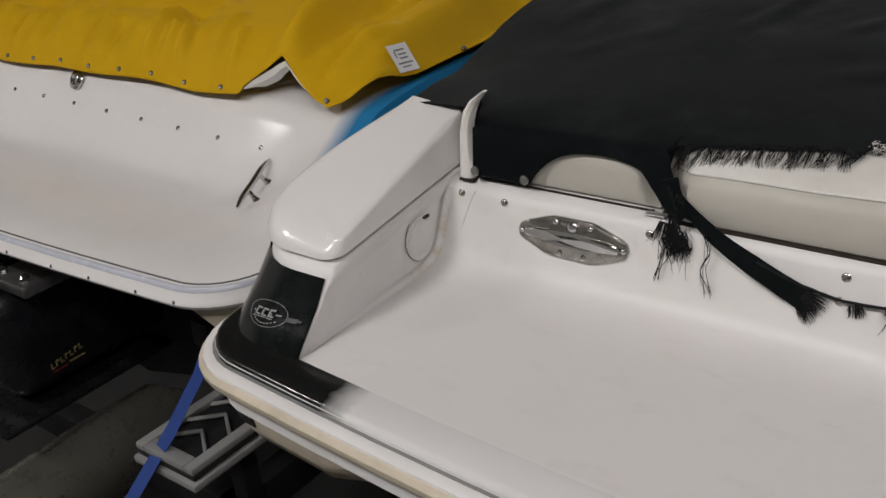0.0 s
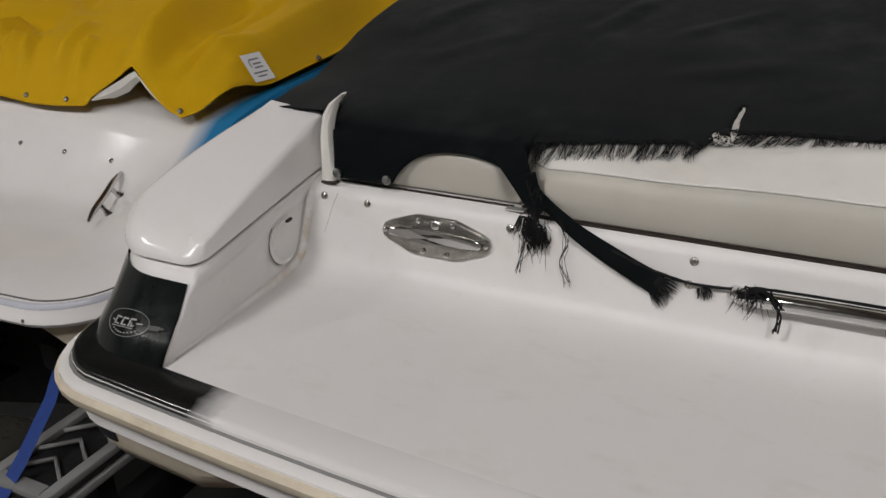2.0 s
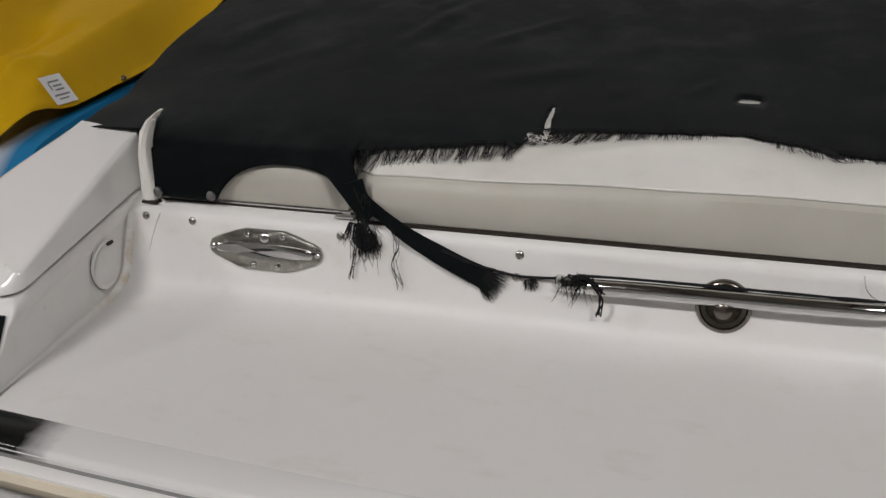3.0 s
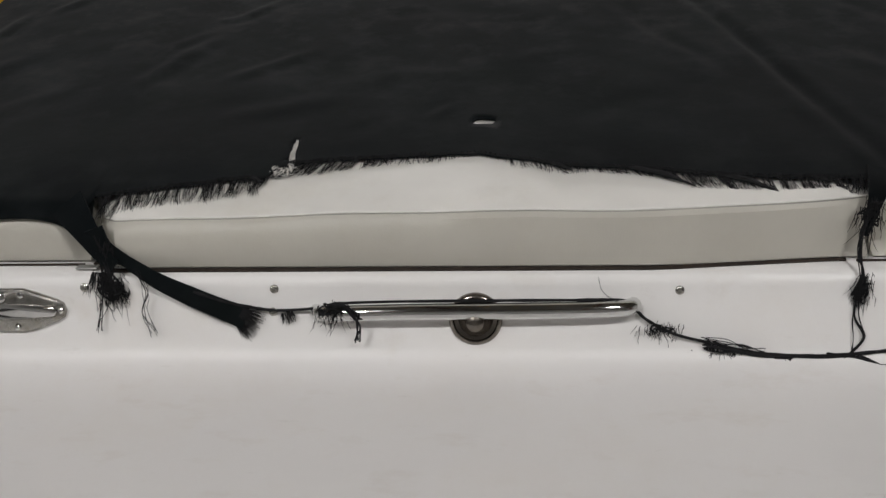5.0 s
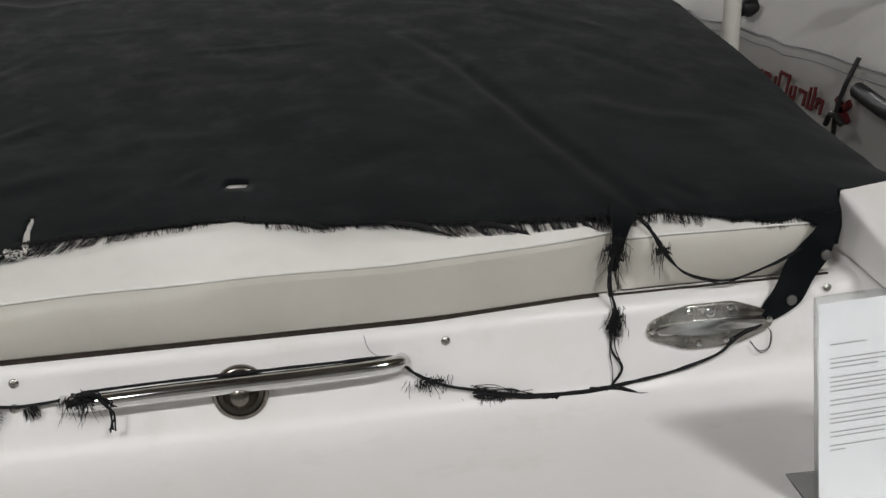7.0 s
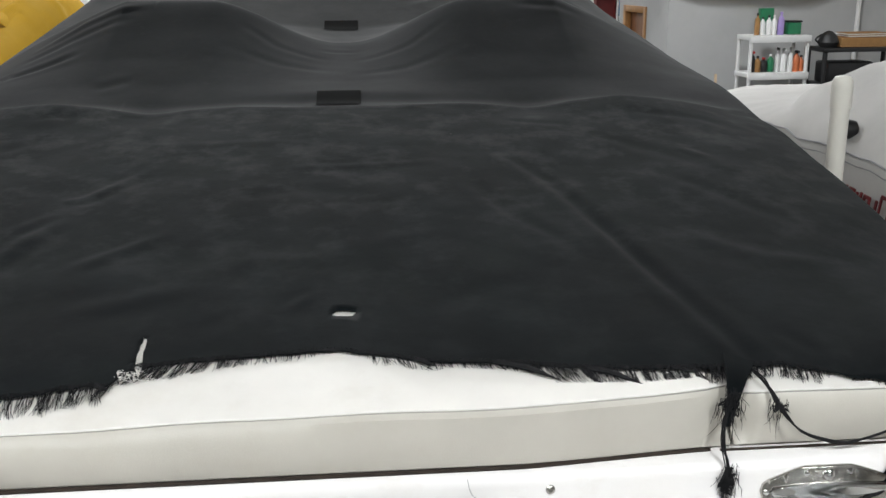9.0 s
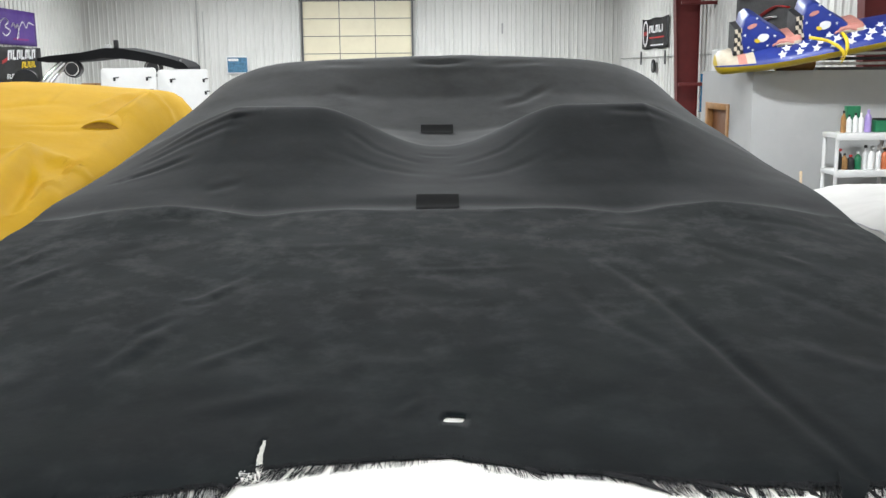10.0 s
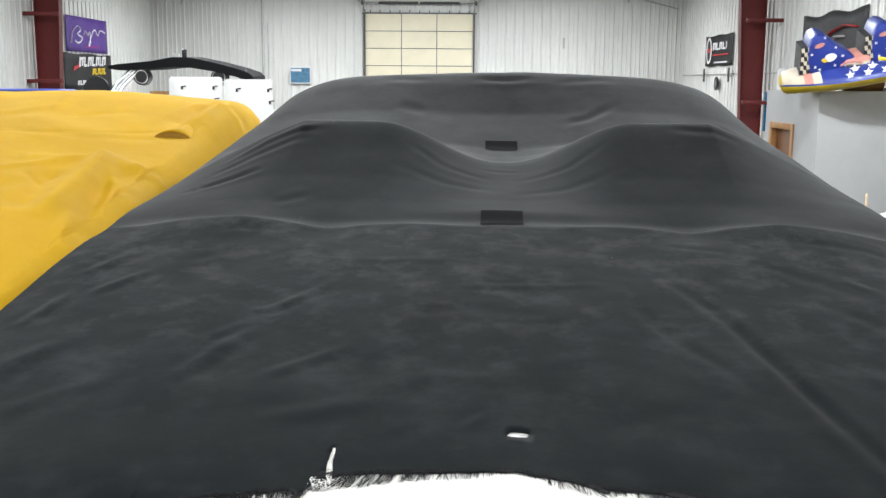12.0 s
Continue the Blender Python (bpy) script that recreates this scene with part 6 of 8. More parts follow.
def yellow_edge(x):
    """The scalloped aft hem, lifted over a fitting near the starboard corner."""
    y = 0.350 + 0.003 * math.sin(x * 13) + 0.006 * noise.noise((x * 3.0, 0, 5.0))
    y += lerp_table([(-1.948, 0.0), (-1.938, 0.012), (-1.825, 0.058), (-1.74, 0.030), (-1.65, 0.0)], x) if -1.948 < x < -1.65 else 0.0
    y += lerp_table([(-1.64, 0.0), (-1.62, -0.01), (-1.58, 0.02), (-1.55, 0.08), (-1.52, 0.22), (-1.49, 0.45), (-1.465, 0.9)], x) if x > -1.64 else 0.0
    return y


cover_b = thing("boat_cover", "bright yellow canvas boat cover with a scalloped snap hem", "boat cover")
bm = bmesh.new()
grid_b = []
for i in range(301):
    u = -1 + 2 * i / 300
    col = []
    e = yellow_edge(BX + u * 1.2)
    for j in range(300):
        f = j / 299
        y = e + (6.2 - e) * f ** 1.25
        x = BX + u * (1.2 if y < 3.5 else lerp_table(YW, y))
        hem = 0.010 * sstep(0.16, 0.03, y - e) * sstep(0.0, 0.03, y - e) * noise.noise((x * 11, y * 5, 8.0)) if y < 1 else 0
        lift = 0.012 * math.exp(-((x + 1.82) / 0.065) ** 2) * sstep(0.35, 0.0, y - e)
        col.append(bm.verts.new((x, y, yellow_z(x, y) + 0.01 + hem + lift)))
    grid_b.append(col)


for a, b in zip(grid_b, grid_b[1:]):
    for k in range(299):
        q = (a[k], b[k], b[k + 1], a[k + 1])
        bm.faces.new(q)
for col, s in ((grid_b[0], -1), (grid_b[-1], 1)):
    prev = col
    for dx, dz in ((0.035, -0.022), (0.05, -0.06), (0.04, -0.11), (0.02, -0.16)):
        nxt = []
        for v, o in zip(prev, col):
            k = sstep(1.0, 1.8, o.co.y)
            nxt.append(bm.verts.new((v.co.x + s * (0.003 + (dx - 0.003) * k), v.co.y, v.co.z + dz * (0.3 + 0.7 * k))))
        for i in range(len(col) - 1):
            bm.faces.new((prev[i], prev[i + 1], nxt[i + 1], nxt[i]))
        prev = nxt
bmesh.ops.delete(bm, geom=[v for v in bm.verts if not v.link_faces], context="VERTS")
ys_ = part("canvas", bm, YELLOW, cover_b, "bright yellow canvas")
sm = ys_.modifiers.new("thickness", "SOLIDIFY")
sm.thickness, sm.offset = 0.003, 1.0


# a small hooded vent: mouth in painted shade under a raised yellow lip
def vent_at(f, d, lift):
    x = -1.61 + 0.15 * f
    y = 3.14 + 0.06 * f + d
    return (x, y, yellow_z(x, y) + 0.013 + lift)


bm = bmesh.new()
rows = []
for k in range(15):
    f = k / 14
    a = math.sin(math.pi * f) ** 0.7
    rows.append([bm.verts.new(vent_at(f, -0.012 * a, 0.002)), bm.verts.new(vent_at(f, 0.016 * a, 0.003 + 0.010 * a)), bm.verts.new(vent_at(f, 0.024 * a, 0.003 + 0.022 * a))])
for a, b in zip(rows, rows[1:]):
    for i in range(2):
        bm.faces.new((a[i], b[i], b[i + 1], a[i + 1]))
part("vent_mouth", bm, VENTSHADE, cover_b, "mouth of a small vent in painted shade")
bm = bmesh.new()
rows = []
for k in range(15):
    f = k / 14
    a = math.sin(math.pi * f) ** 0.7
    rows.append([bm.verts.new(vent_at(f, d * a + (0.0 if d < 0.1 else 0.02), z * a + 0.002)) for d, z in ((0.012, 0.023), (0.020, 0.030), (0.06, 0.028), (0.12, 0.012), (0.18, -0.002))])
for a, b in zip(rows, rows[1:]):
    for i in range(4):
        bm.faces.new((a[i], b[i], b[i + 1], a[i + 1]))
part("vent_hood", bm, YELLOW, cover_b, "raised yellow hood of a small vent")


def b_snap(x, dy=0.03):
    y = yellow_edge(x) + dy
    hem = 0.004
    m = Matrix.Translation((x, y, yellow_z(x, y) + 0.014 + hem)) @ Matrix.Rotation(radians(45), 4, "X")
    part("snap_cap", lathe([(0.0070, -0.003), (0.0070, 0.002), (0.0058, 0.004), (0.001, 0.005)], 14), ALU, cover_b, "dull metal snap cap", True, m)


for k in range(9):
    b_snap(-2.02 - 0.15 * k, 0.006)
b_snap(-1.63, 0.008)
b_snap(-1.50, 0.02)
# sewn care label: a white tag with grey marks
bm = bmesh.new()
LX, LY = -1.572, 0.520
along, down = Vector((0.012, 0.062)), Vector((0.043, -0.003))


mid_q = Vector((LX, LY)) + along * 0.5 + down * 0.5
mid_z = yellow_z(mid_q.x, mid_q.y)
slope_x = (yellow_z(mid_q.x + 0.03, mid_q.y) - yellow_z(mid_q.x - 0.03, mid_q.y)) / 0.06
slope_y = (yellow_z(mid_q.x, mid_q.y + 0.03) - yellow_z(mid_q.x, mid_q.y - 0.03)) / 0.06


def label_at(i, j, lift=0.024):
    q = Vector((LX, LY)) + along * i + down * j
    return (q.x, q.y, mid_z + slope_x * (q.x - mid_q.x) + slope_y * (q.y - mid_q.y) + lift)


r = [[bm.verts.new(label_at(i / 4, j / 4)) for i in range(5)] for j in range(5)]
for a, b in zip(r, r[1:]):
    for i in range(4):
        bm.faces.new((a[i], a[i + 1], b[i + 1], b[i]))
tag = part("sewn_label", bm, WHITEINK, cover_b, "white sewn label with grey print")
for i0, i1, j0, j1 in ((0.25, 0.75, 0.20, 0.26), (0.2, 0.26, 0.26, 0.5), (0.35, 0.75, 0.36, 0.42), (0.35, 0.75, 0.50, 0.56), (0.15, 0.85, 0.68, 0.74), (0.25, 0.7, 0.82, 0.87)):
    bm = bmesh.new()
    bm.faces.new([bm.verts.new(label_at(i, j, 0.0255)) for i, j in ((i0, j0), (i0, j1), (i1, j1), (i1, j0))])
    part("print_bar", bm, GREYINK, tag, smooth=False)
# pale lining that shows where the hem is lifted
bm = bmesh.new()
rows = []
for k in range(13):
    x = -1.940 + 0.235 * k / 12
    e = yellow_edge(x)
    z = yellow_z(x, e) + 0.009
    d = lerp_table([(-1.94, 0.003), (-1.90, 0.030), (-1.86, 0.034), (-1.825, 0.024), (-1.76, 0.020), (-1.705, 0.002)], x)
    rows.append([bm.verts.new(p) for p in ((x, e + 0.004, z + 0.001), (x + 0.002, e + 0.002 + 0.1 * d, z - 0.5 * d), (x + 0.003, e + 0.006 + 0.5 * d, z - d))])
for a, b in zip(rows, rows[1:]):
    for i in range(2):
        bm.faces.new((a[i], b[i], b[i + 1], a[i + 1]))
part("hem_lining", bm, PIPING, cover_b, "pale lining of the lifted hem")


# ---- below the stern of the yellow-covered boat ----
drive = thing("stern_drive", "black stern drive with a grey gearcase, tilted under the platform", "boat engine")
def ovoid_box(x0, x1, y0, y1, z0, z1, b):
    return box(x0, x1, y0, y1, z0, z1, b, 4)


part("upper_housing", ovoid_box(-2.86, -2.48, -0.22, 0.40, 0.38, 0.74, 0.07), ENGINE, drive, "glossy black drive housing")
part("cowl", ovoid_box(-2.83, -2.51, -0.30, 0.06, 0.62, 0.80, 0.05), ENGINE, drive, "black drive cowl")
gm = Matrix.Translation((-2.45, -0.05, 0.10)) @ Matrix.Rotation(radians(-2), 4, "Z") @ Matrix.Rotation(radians(6), 4, "X")
part("gearcase", lathe([(0.05, -0.62), (0.12, -0.55), (0.145, -0.3), (0.135, 0.0), (0.11, 0.25), (0.03, 0.34)], 24, "Y"), GEARGREY, drive, "dull grey gearcase", True, gm)
part("skeg_plate", box(-2.85, -2.45, -0.30, 0.30, 0.330, 0.350, 0.008), ENGINE, drive, "black cavitation plate")
part("trim_bracket", box(-2.50, -2.33, -0.18, 0.02, 0.765, 0.805, 0.01), ALU, drive, "cast aluminium bracket")
for bx, by in ((-2.47, -0.15), (-2.36, -0.02), (-2.36, -0.15)):
    part("bolt", lathe([(0.014, 0), (0.014, 0.012), (0.006, 0.02)], 8), CHROME, drive, "", True, Matrix.Translation((bx, by, 0.803)))
# maker's mark: small worn gold and red blocks on a slant
for k in range(7):
    y0, z0 = -0.10 + 0.0165 * k, 0.452 + 0.003 * k
    bm = box(-2.4795, -2.4772, y0, y0 + 0.004, z0, z0 + 0.018)
    box(-2.4795, -2.4772, y0 + 0.0042, y0 + 0.012, z0 + (0.014 if k % 2 else 0.0), z0 + (0.018 if k % 2 else 0.004), 0, 2, bm)
    part("mark_bar", bm, GOLDINK, drive, "worn gold mark", False)
part("mark_bar", box(-2.4795, -2.4772, -0.098, -0.045, 0.440, 0.4445), REDINK, drive, "worn red mark", False)
part("mark_bar", box(-2.4795, -2.4772, -0.040, 0.012, 0.446, 0.4515), GOLDINK, drive, "worn gold mark", False)

trailer = thing("boat_trailer", "dark painted boat trailer with a grey tread step", "trailer")
for x in (-3.35, -1.95):
    part("frame_rail", box(x - 0.04, x + 0.04, 0.0, 5.5, -0.02, 0.10, 0.008), DARKHULL, trailer)
part("rear_crossbar", box(-3.39, -1.62, 0.02, 0.10, -0.02, 0.10, 0.008), DARKHULL, trailer)
for x in (-3.55, -1.75):
    for y in (2.4, 3.3):
        w = part("wheel", lathe([(0.10, -0.10), (0.30, -0.10), (0.34, -0.07), (0.34, 0.07), (0.30, 0.10), (0.10, 0.10)], 28, "X", None, (x, y, -0.16)), DARKRUB, trailer, "black tyre")
step = part("step_pad", box(-2.03, -1.795, -0.155, 0.30, 0.362, 0.378, 0.004), DARKRUB, trailer, "grey-white moulded tread step")
for x in (-2.03, -1.83):
    part("step_edge", box(x, x + 0.035, -0.155, 0.30, 0.378, 0.400, 0.006), STEPGREY, step)
part("step_edge", box(-1.995, -1.83, -0.155, -0.11, 0.378, 0.400, 0.006), STEPGREY, step)
part("step_skirt", box(-2.04, -1.785, -0.165, 0.31, 0.335, 0.358, 0.006), STEPGREY, step)
for k in range(5):
    y = -0.09 + 0.085 * k
    part("tread_rib", tube([(-1.995, y, 0.388), (-1.915, y + 0.07, 0.392), (-1.83, y + 0.01, 0.388)], 0.0065, 6), STEPGREY, step)
part("step_post", box(-1.94, -1.88, 0.05, 0.11, 0.0, 0.335, 0.005), DARKHULL, trailer)

strap = thing("tie_down_strap", "blue webbing tie-down strap pulled tight to the trailer", "strap")
bm = bmesh.new()
sp = [Vector(p) for p in ((-1.925, 0.07, 0.62), (-1.932, 0.02, 0.54), (-1.938, -0.10, 0.43), (-1.955, -0.256, 0.30), (-1.985, -0.40, 0.18), (-2.02, -0.55, 0.02))]
loft([[p + Vector((-0.026, 0.006, 0)), p + Vector((0.026, -0.006, 0)), p + Vector((0.026, -0.003, 0.003)), p + Vector((-0.026, 0.009, 0.003))] for p in sp], True, True, bm)
part("webbing", bm, STRAP, strap)
part("buckle", box(-1.98, -1.91, 0.06, 0.11, 0.60, 0.68, 0.01), DARKHULL, strap)

red = tagged(obj("safety_chain", tube(smooth_path([(-1.25, 0.05, 0.25), (-1.35, -0.1, 0.15), (-1.5, -0.2, 0.05), (-1.6, -0.25, -0.1)], 5), 0.018, 8), REDBRIGHT), "dark red strap end below the hull", "strap")
trailer_a = thing("boat_trailer", "dark painted trailer under the black-covered boat with white guide poles", "trailer")
for x in (-0.7, 0.7):
    part("frame_rail", box(x - 0.04, x + 0.04, 0.2, 6.0, -0.02, 0.12, 0.008), DARKHULL, trailer_a)
part("rear_crossbar", box(-1.30, 1.47, 1.46, 1.54, -0.02, 0.10, 0.008), DARKHULL, trailer_a)
for x in (-1.05, 1.05):
    part("wheel", lathe([(0.10, -0.10), (0.30, -0.10), (0.34, -0.07), (0.34, 0.07), (0.30, 0.10), (0.10, 0.10)], 28, "X", None, (x, 3.2, -0.16)), DARKRUB, trailer_a, "black tyre")
gp = part("guide_pole", lathe([(0.0265, 0.05), (0.0265, 1.575)], 24, "Z", None, (1.445, 1.5, 0)), POLEWHITE, trailer_a, "white plastic guide pole")
part("pole_cap", lathe([(0.0295, 1.575), (0.0298, 1.640), (0.029, 1.655), (0.022, 1.667), (0.01, 1.670)], 24, "Z", None, (1.445, 1.5, 0)), POLEWHITE, gp, "white pole cap")

# ---- sign on the platform ----
sign = thing("sign_holder", "clear acrylic sign holder with printed sheet on the platform", "sign")
SM = Matrix.Translation((0.705, -0.371, plat_z(-0.371) + 0.002)) @ Matrix.Rotation(radians(-3), 4, "Z") @ Matrix.Rotation(radians(-3.5), 4, "Y") @ Matrix.Rotation(radians(-6), 4, "X")
for y0 in (0.0, 0.0042):
    pane = part("acrylic_sheet", box(0, 0.222, y0, y0 + 0.002, 0, 0.288, 0.0006, 1), ACRYL, sign, "clear acrylic sheet", False, SM)
    pane.visible_shadow = False
pp = part("paper", box(0.004, 0.218, 0.0026, 0.0034, 0.004, 0.279), SHADEDPAPER, sign, "white printed sheet, greyed for the shade on it", False, SM)
for k, (z, w) in enumerate(((0.226, 0.045), (0.208, 0.19), (0.202, 0.18), (0.196, 0.06), (0.184, 0.19), (0.178, 0.185), (0.172, 0.19), (0.166, 0.11), (0.154, 0.19), (0.148, 0.09), (0.136, 0.185), (0.130, 0.19), (0.124, 0.12), (0.112, 0.19), (0.106, 0.07), (0.094, 0.18), (0.088, 0.02))):
    part("print_bar", box(0.018, 0.018 + w, 0.0022, 0.0025, z, z + 0.0016), SILVERINK, pp, "", False)
part("foot", box(0, 0.222, -0.002, 0.088, 0.0, 0.002), ACRYL, sign, "clear acrylic foot", False, Matrix.Translation((0.705, -0.371, plat_z(-0.371) + 0.0035)) @ Matrix.Rotation(radians(-3), 4, "Z") @ Matrix.Rotation(radians(1.7), 4, "X"))

# ---- the boat under the grey cover ----
CX = 3.25
boat_c = thing("motor_boat", "ski boat under a light grey canvas cover with red lettering", "boat")
part("hull", hull_shape(CX, 0.2, 0.75, 1.13, 6.4, 0.1), GEL, boat_c)
CZ = [(0.2, 1.5), (1.2, 1.69), (2.0, 1.73), (2.8, 1.72), (3.3, 1.67), (3.45, 1.62), (3.7, 1.45), (3.9, 1.36), (4.2, 1.30), (5.0, 1.24), (5.9, 1.14), (6.6, 1.06)]
CE = [(0.2, 1.21), (3.5, 1.222), (4.5, 1.17), (5.9, 1.06), (6.6, 1.0)]
CW = [(0.2, 1.15), (3.6, 1.15), (5.0, 0.98), (6.0, 0.60), (6.45, 0.25)]
C_FOLDS = [([(2.62, 3.35), (2.35, 2.75), (2.12, 2.32)], 0.022, 0.05), ([(2.62, 3.15), (2.40, 2.62), (2.14, 2.20)], -0.016, 0.045), ([(2.5, 4.1), (2.2, 3.5), (2.1, 3.1)], 0.022, 0.05), ([(2.9, 4.3), (2.45, 3.75), (2.12, 3.3)], -0.018, 0.06), ([(2.35, 3.75), (2.14, 3.25)], -0.012, 0.03), ([(2.5, 2.5), (2.2, 1.95)], 0.014, 0.05)]


def grey_z(x, y):
    u = min(1.0, abs(x - CX) / lerp_table(CW, y))
    c, edge = smoothed(CZ, y, 0.12), lerp_table(CE, y)
    z = c + (edge - c) * (0.15 * u + 0.85 * u ** 3.2)
    z += 0.02 * noise.noise((x * 2.2, y * 1.8, 7.0)) * (1 - u ** 6) + 0.009 * noise.noise((x * 6, y * 5, 2.0)) + 0.005 * noise.noise((x * 15 + y * 4, y * 11, 6.0))
    for pts, d, s in C_FOLDS:
        q = min((Vector((x, y)) - Vector(a).lerp(Vector(b), max(0.0, min(1.0, (Vector((x, y)) - Vector(a)).dot(Vector(b) - Vector(a)) / (Vector(b) - Vector(a)).length_squared)))).length for a, b in zip(pts, pts[1:]))
        z -= d * math.exp(-(q / s) ** 2)
    return z


cover_c = thing("boat_cover", "light grey canvas boat cover with charcoal trim and red lettering shapes", "boat cover")
bm = bmesh.new()
g = []
for i in range(61):
    u = -1 + 2 * i / 60
    g.append([bm.verts.new((CX + u * lerp_table(CW, y), y, grey_z(CX + u * lerp_table(CW, y), y))) for y in [0.2 + 6.2 * k / 80 for k in range(81)]])
for a, b in zip(g, g[1:]):
    for k in range(80):
        bm.faces.new((a[k], b[k], b[k + 1], a[k + 1]))
for col, s in ((g[0], -1), (g[-1], 1)):
    prev = col
    for dx, dz in ((0.012, -0.04), (0.012, -0.15), (0.010, -0.34), (-0.01, -0.30)):
        nxt = [bm.verts.new((v.co.x + s * (dx + 0.004 * noise.noise((v.co.y * 4, dz, 0))), v.co.y, v.co.z + dz * 0.6)) for v in prev]
        for k in range(80):
            bm.faces.new((prev[k], prev[k + 1], nxt[k + 1], nxt[k]))
        prev = nxt
part("canvas", bm, GREYCANVAS, cover_c, "light grey canvas with soft folds")
for dz, r in ((0.004, 0.006), (-0.036, 0.005)):
    part("trim_band", tube([(CX - lerp_table(CW, y) - 0.012, y, grey_z(CX - lerp_table(CW, y), y) + dz) for y in [0.4 + 4.6 * k / 40 for k in range(41)]], r, 6, None, False, 0.5), GREYINK, cover_c, "charcoal trim band")
# lettering shapes in dark red: plain slanted blocks, no letters
LET = Matrix(((1, 0, 0, 0), (0, 1, -0.25, 0), (0, 0.055, 1, 0), (0, 0, 0, 1)))
y, widths = 0.0, (0.060, 0.05, 0.045, 0.055, 0.040, 0.085, 0.048, 0.062, 0.045, 0.050)
LX = CX - 1.191
for k, w in enumerate(widths):
    hgt = 0.092 if k in (5, 8) else 0.060
    st = 0.014
    bm = box(0, 0.006, y - w, y - w + st, 0, hgt, 0, 2)
    box(0, 0.006, y - w + st, y - 0.004, (hgt - st) * (k % 2), (hgt - st) * (k % 2) + st, 0, 2, bm)
    if k % 3 != 1:
        box(0, 0.006, y - st, y - 0.002, st, hgt * 0.9, 0, 2, bm)
    bmesh.ops.transform(bm, matrix=Matrix.Translation((LX, 2.66, 1.045)) @ LET, verts=bm.verts)
    part("letter_block", bm, REDINK, cover_c, "dark red lettering block", False)
    y -= w + 0.014
for a in (40, -40):
    part("letter_block", box(-0.006, 0.006, -0.055, 0.055, -0.012, 0.012), REDINK, cover_c, "dark red lettering block", False, Matrix.Translation((CX - 1.19, 1.85, 1.06)) @ Matrix.Rotation(radians(a), 4, "X"))
part("tie_strap", tube(smooth_path([(CX - 1.165, 1.825, 1.25), (CX - 1.20, 1.835, 1.15), (CX - 1.215, 1.85, 1.05), (CX - 1.205, 1.87, 0.95), (CX - 1.2, 1.92, 0.7)], 5), 0.009, 8), DARKRUB, cover_c, "black tie-down strap")
part("strap_knot", tube(smooth_path([(CX - 1.215, 1.80, 1.02), (CX - 1.23, 1.85, 1.05), (CX - 1.22, 1.90, 1.0)], 4), 0.011, 8), DARKRUB, cover_c)
mir = part("mirror", lathe([(0.02, -0.03), (0.050, -0.02), (0.055, 0.01), (0.04, 0.03), (0.02, 0.035)], 24, "Y", None, (2.185, 1.95, 1.505)), CHROME, boat_c, "round bright mirror head")
part("mirror_arm", tube([(2.20, 1.97, 1.50), (2.30, 2.02, 1.42), (2.45, 2.06, 1.40)], 0.012, 8), DARKRUB, mir, "black mirror arm")
part("bumper", tube([(CX - 1.17, 1.80, 1.14), (CX - 1.20, 1.6, 1.12), (CX - 1.2, 1.2, 1.1)], 0.03, 10), DARKRUB, boat_c, "black rubber bumper")
tagged(obj("speaker_pod", lathe([(0.012, -0.05), (0.036, -0.035), (0.042, 0.0), (0.036, 0.03), (0.012, 0.045)], 20, "X", None, (CX - 1.115, 2.775, 1.305)), DARKRUB), "small round black pod on the grey cover", "speaker")


# ---- starboard side of the hall: office, shelves, tube ----
def hall_thing(name, label, category, group="", m=None):
    return thing(name, label, category, group, HALL @ (m or Matrix()))


office = hall_thing("office_box", "grey painted board office box with storage on its roof", "office")
office["kind"] = "structure"
OX, OY0, OY1, OZ = 4.63, 12.5, 14.6, 1.91
part("front_wall", box(OX, XR - 0.1, OY0, OY0 + 0.12, FLOOR, OZ), OFFICE, office, "", False)
part("side_wall", box(OX, OX + 0.12, OY0 + 0.12, 13.36, FLOOR, OZ), OFFICE, office, "", False)
part("side_wall", box(OX, OX + 0.12, 14.36, OY1, FLOOR, OZ), OFFICE, office, "", False)
part("side_wall", box(OX, OX + 0.12, 13.36, 14.36, 1.5, OZ), OFFICE, office, "", False)
part("back_wall", box(OX + 0.12, XR - 0.1, OY1 - 0.12, OY1, FLOOR, OZ), OFFICE, office, "", False)
part("roof_deck", box(OX + 0.002, XR - 0.1, OY0 + 0.002, OY1 - 0.002, OZ, OZ + 0.04), OFFICE, office, "", False)
fr = part("door_frame", box(OX - 0.02, OX + 0.13, 13.36, 13.45, FLOOR, 1.5, 0.004), WOOD, office, "varnished pine door frame")
part("door_frame", box(OX - 0.02, OX + 0.13, 14.27, 14.36, FLOOR, 1.5, 0.004), WOOD, office, "varnished pine door frame")
part("door_frame", box(OX - 0.02, OX + 0.13, 13.451, 14.269, 1.41, 1.5, 0.004), WOOD, office, "varnished pine door frame")
part("door_leaf", box(OX + 0.07, OX + 0.11, 13.451, 14.269, FLOOR + 0.01, 1.405, 0.004), DARKWOOD, office, "dark brown wooden door leaf")


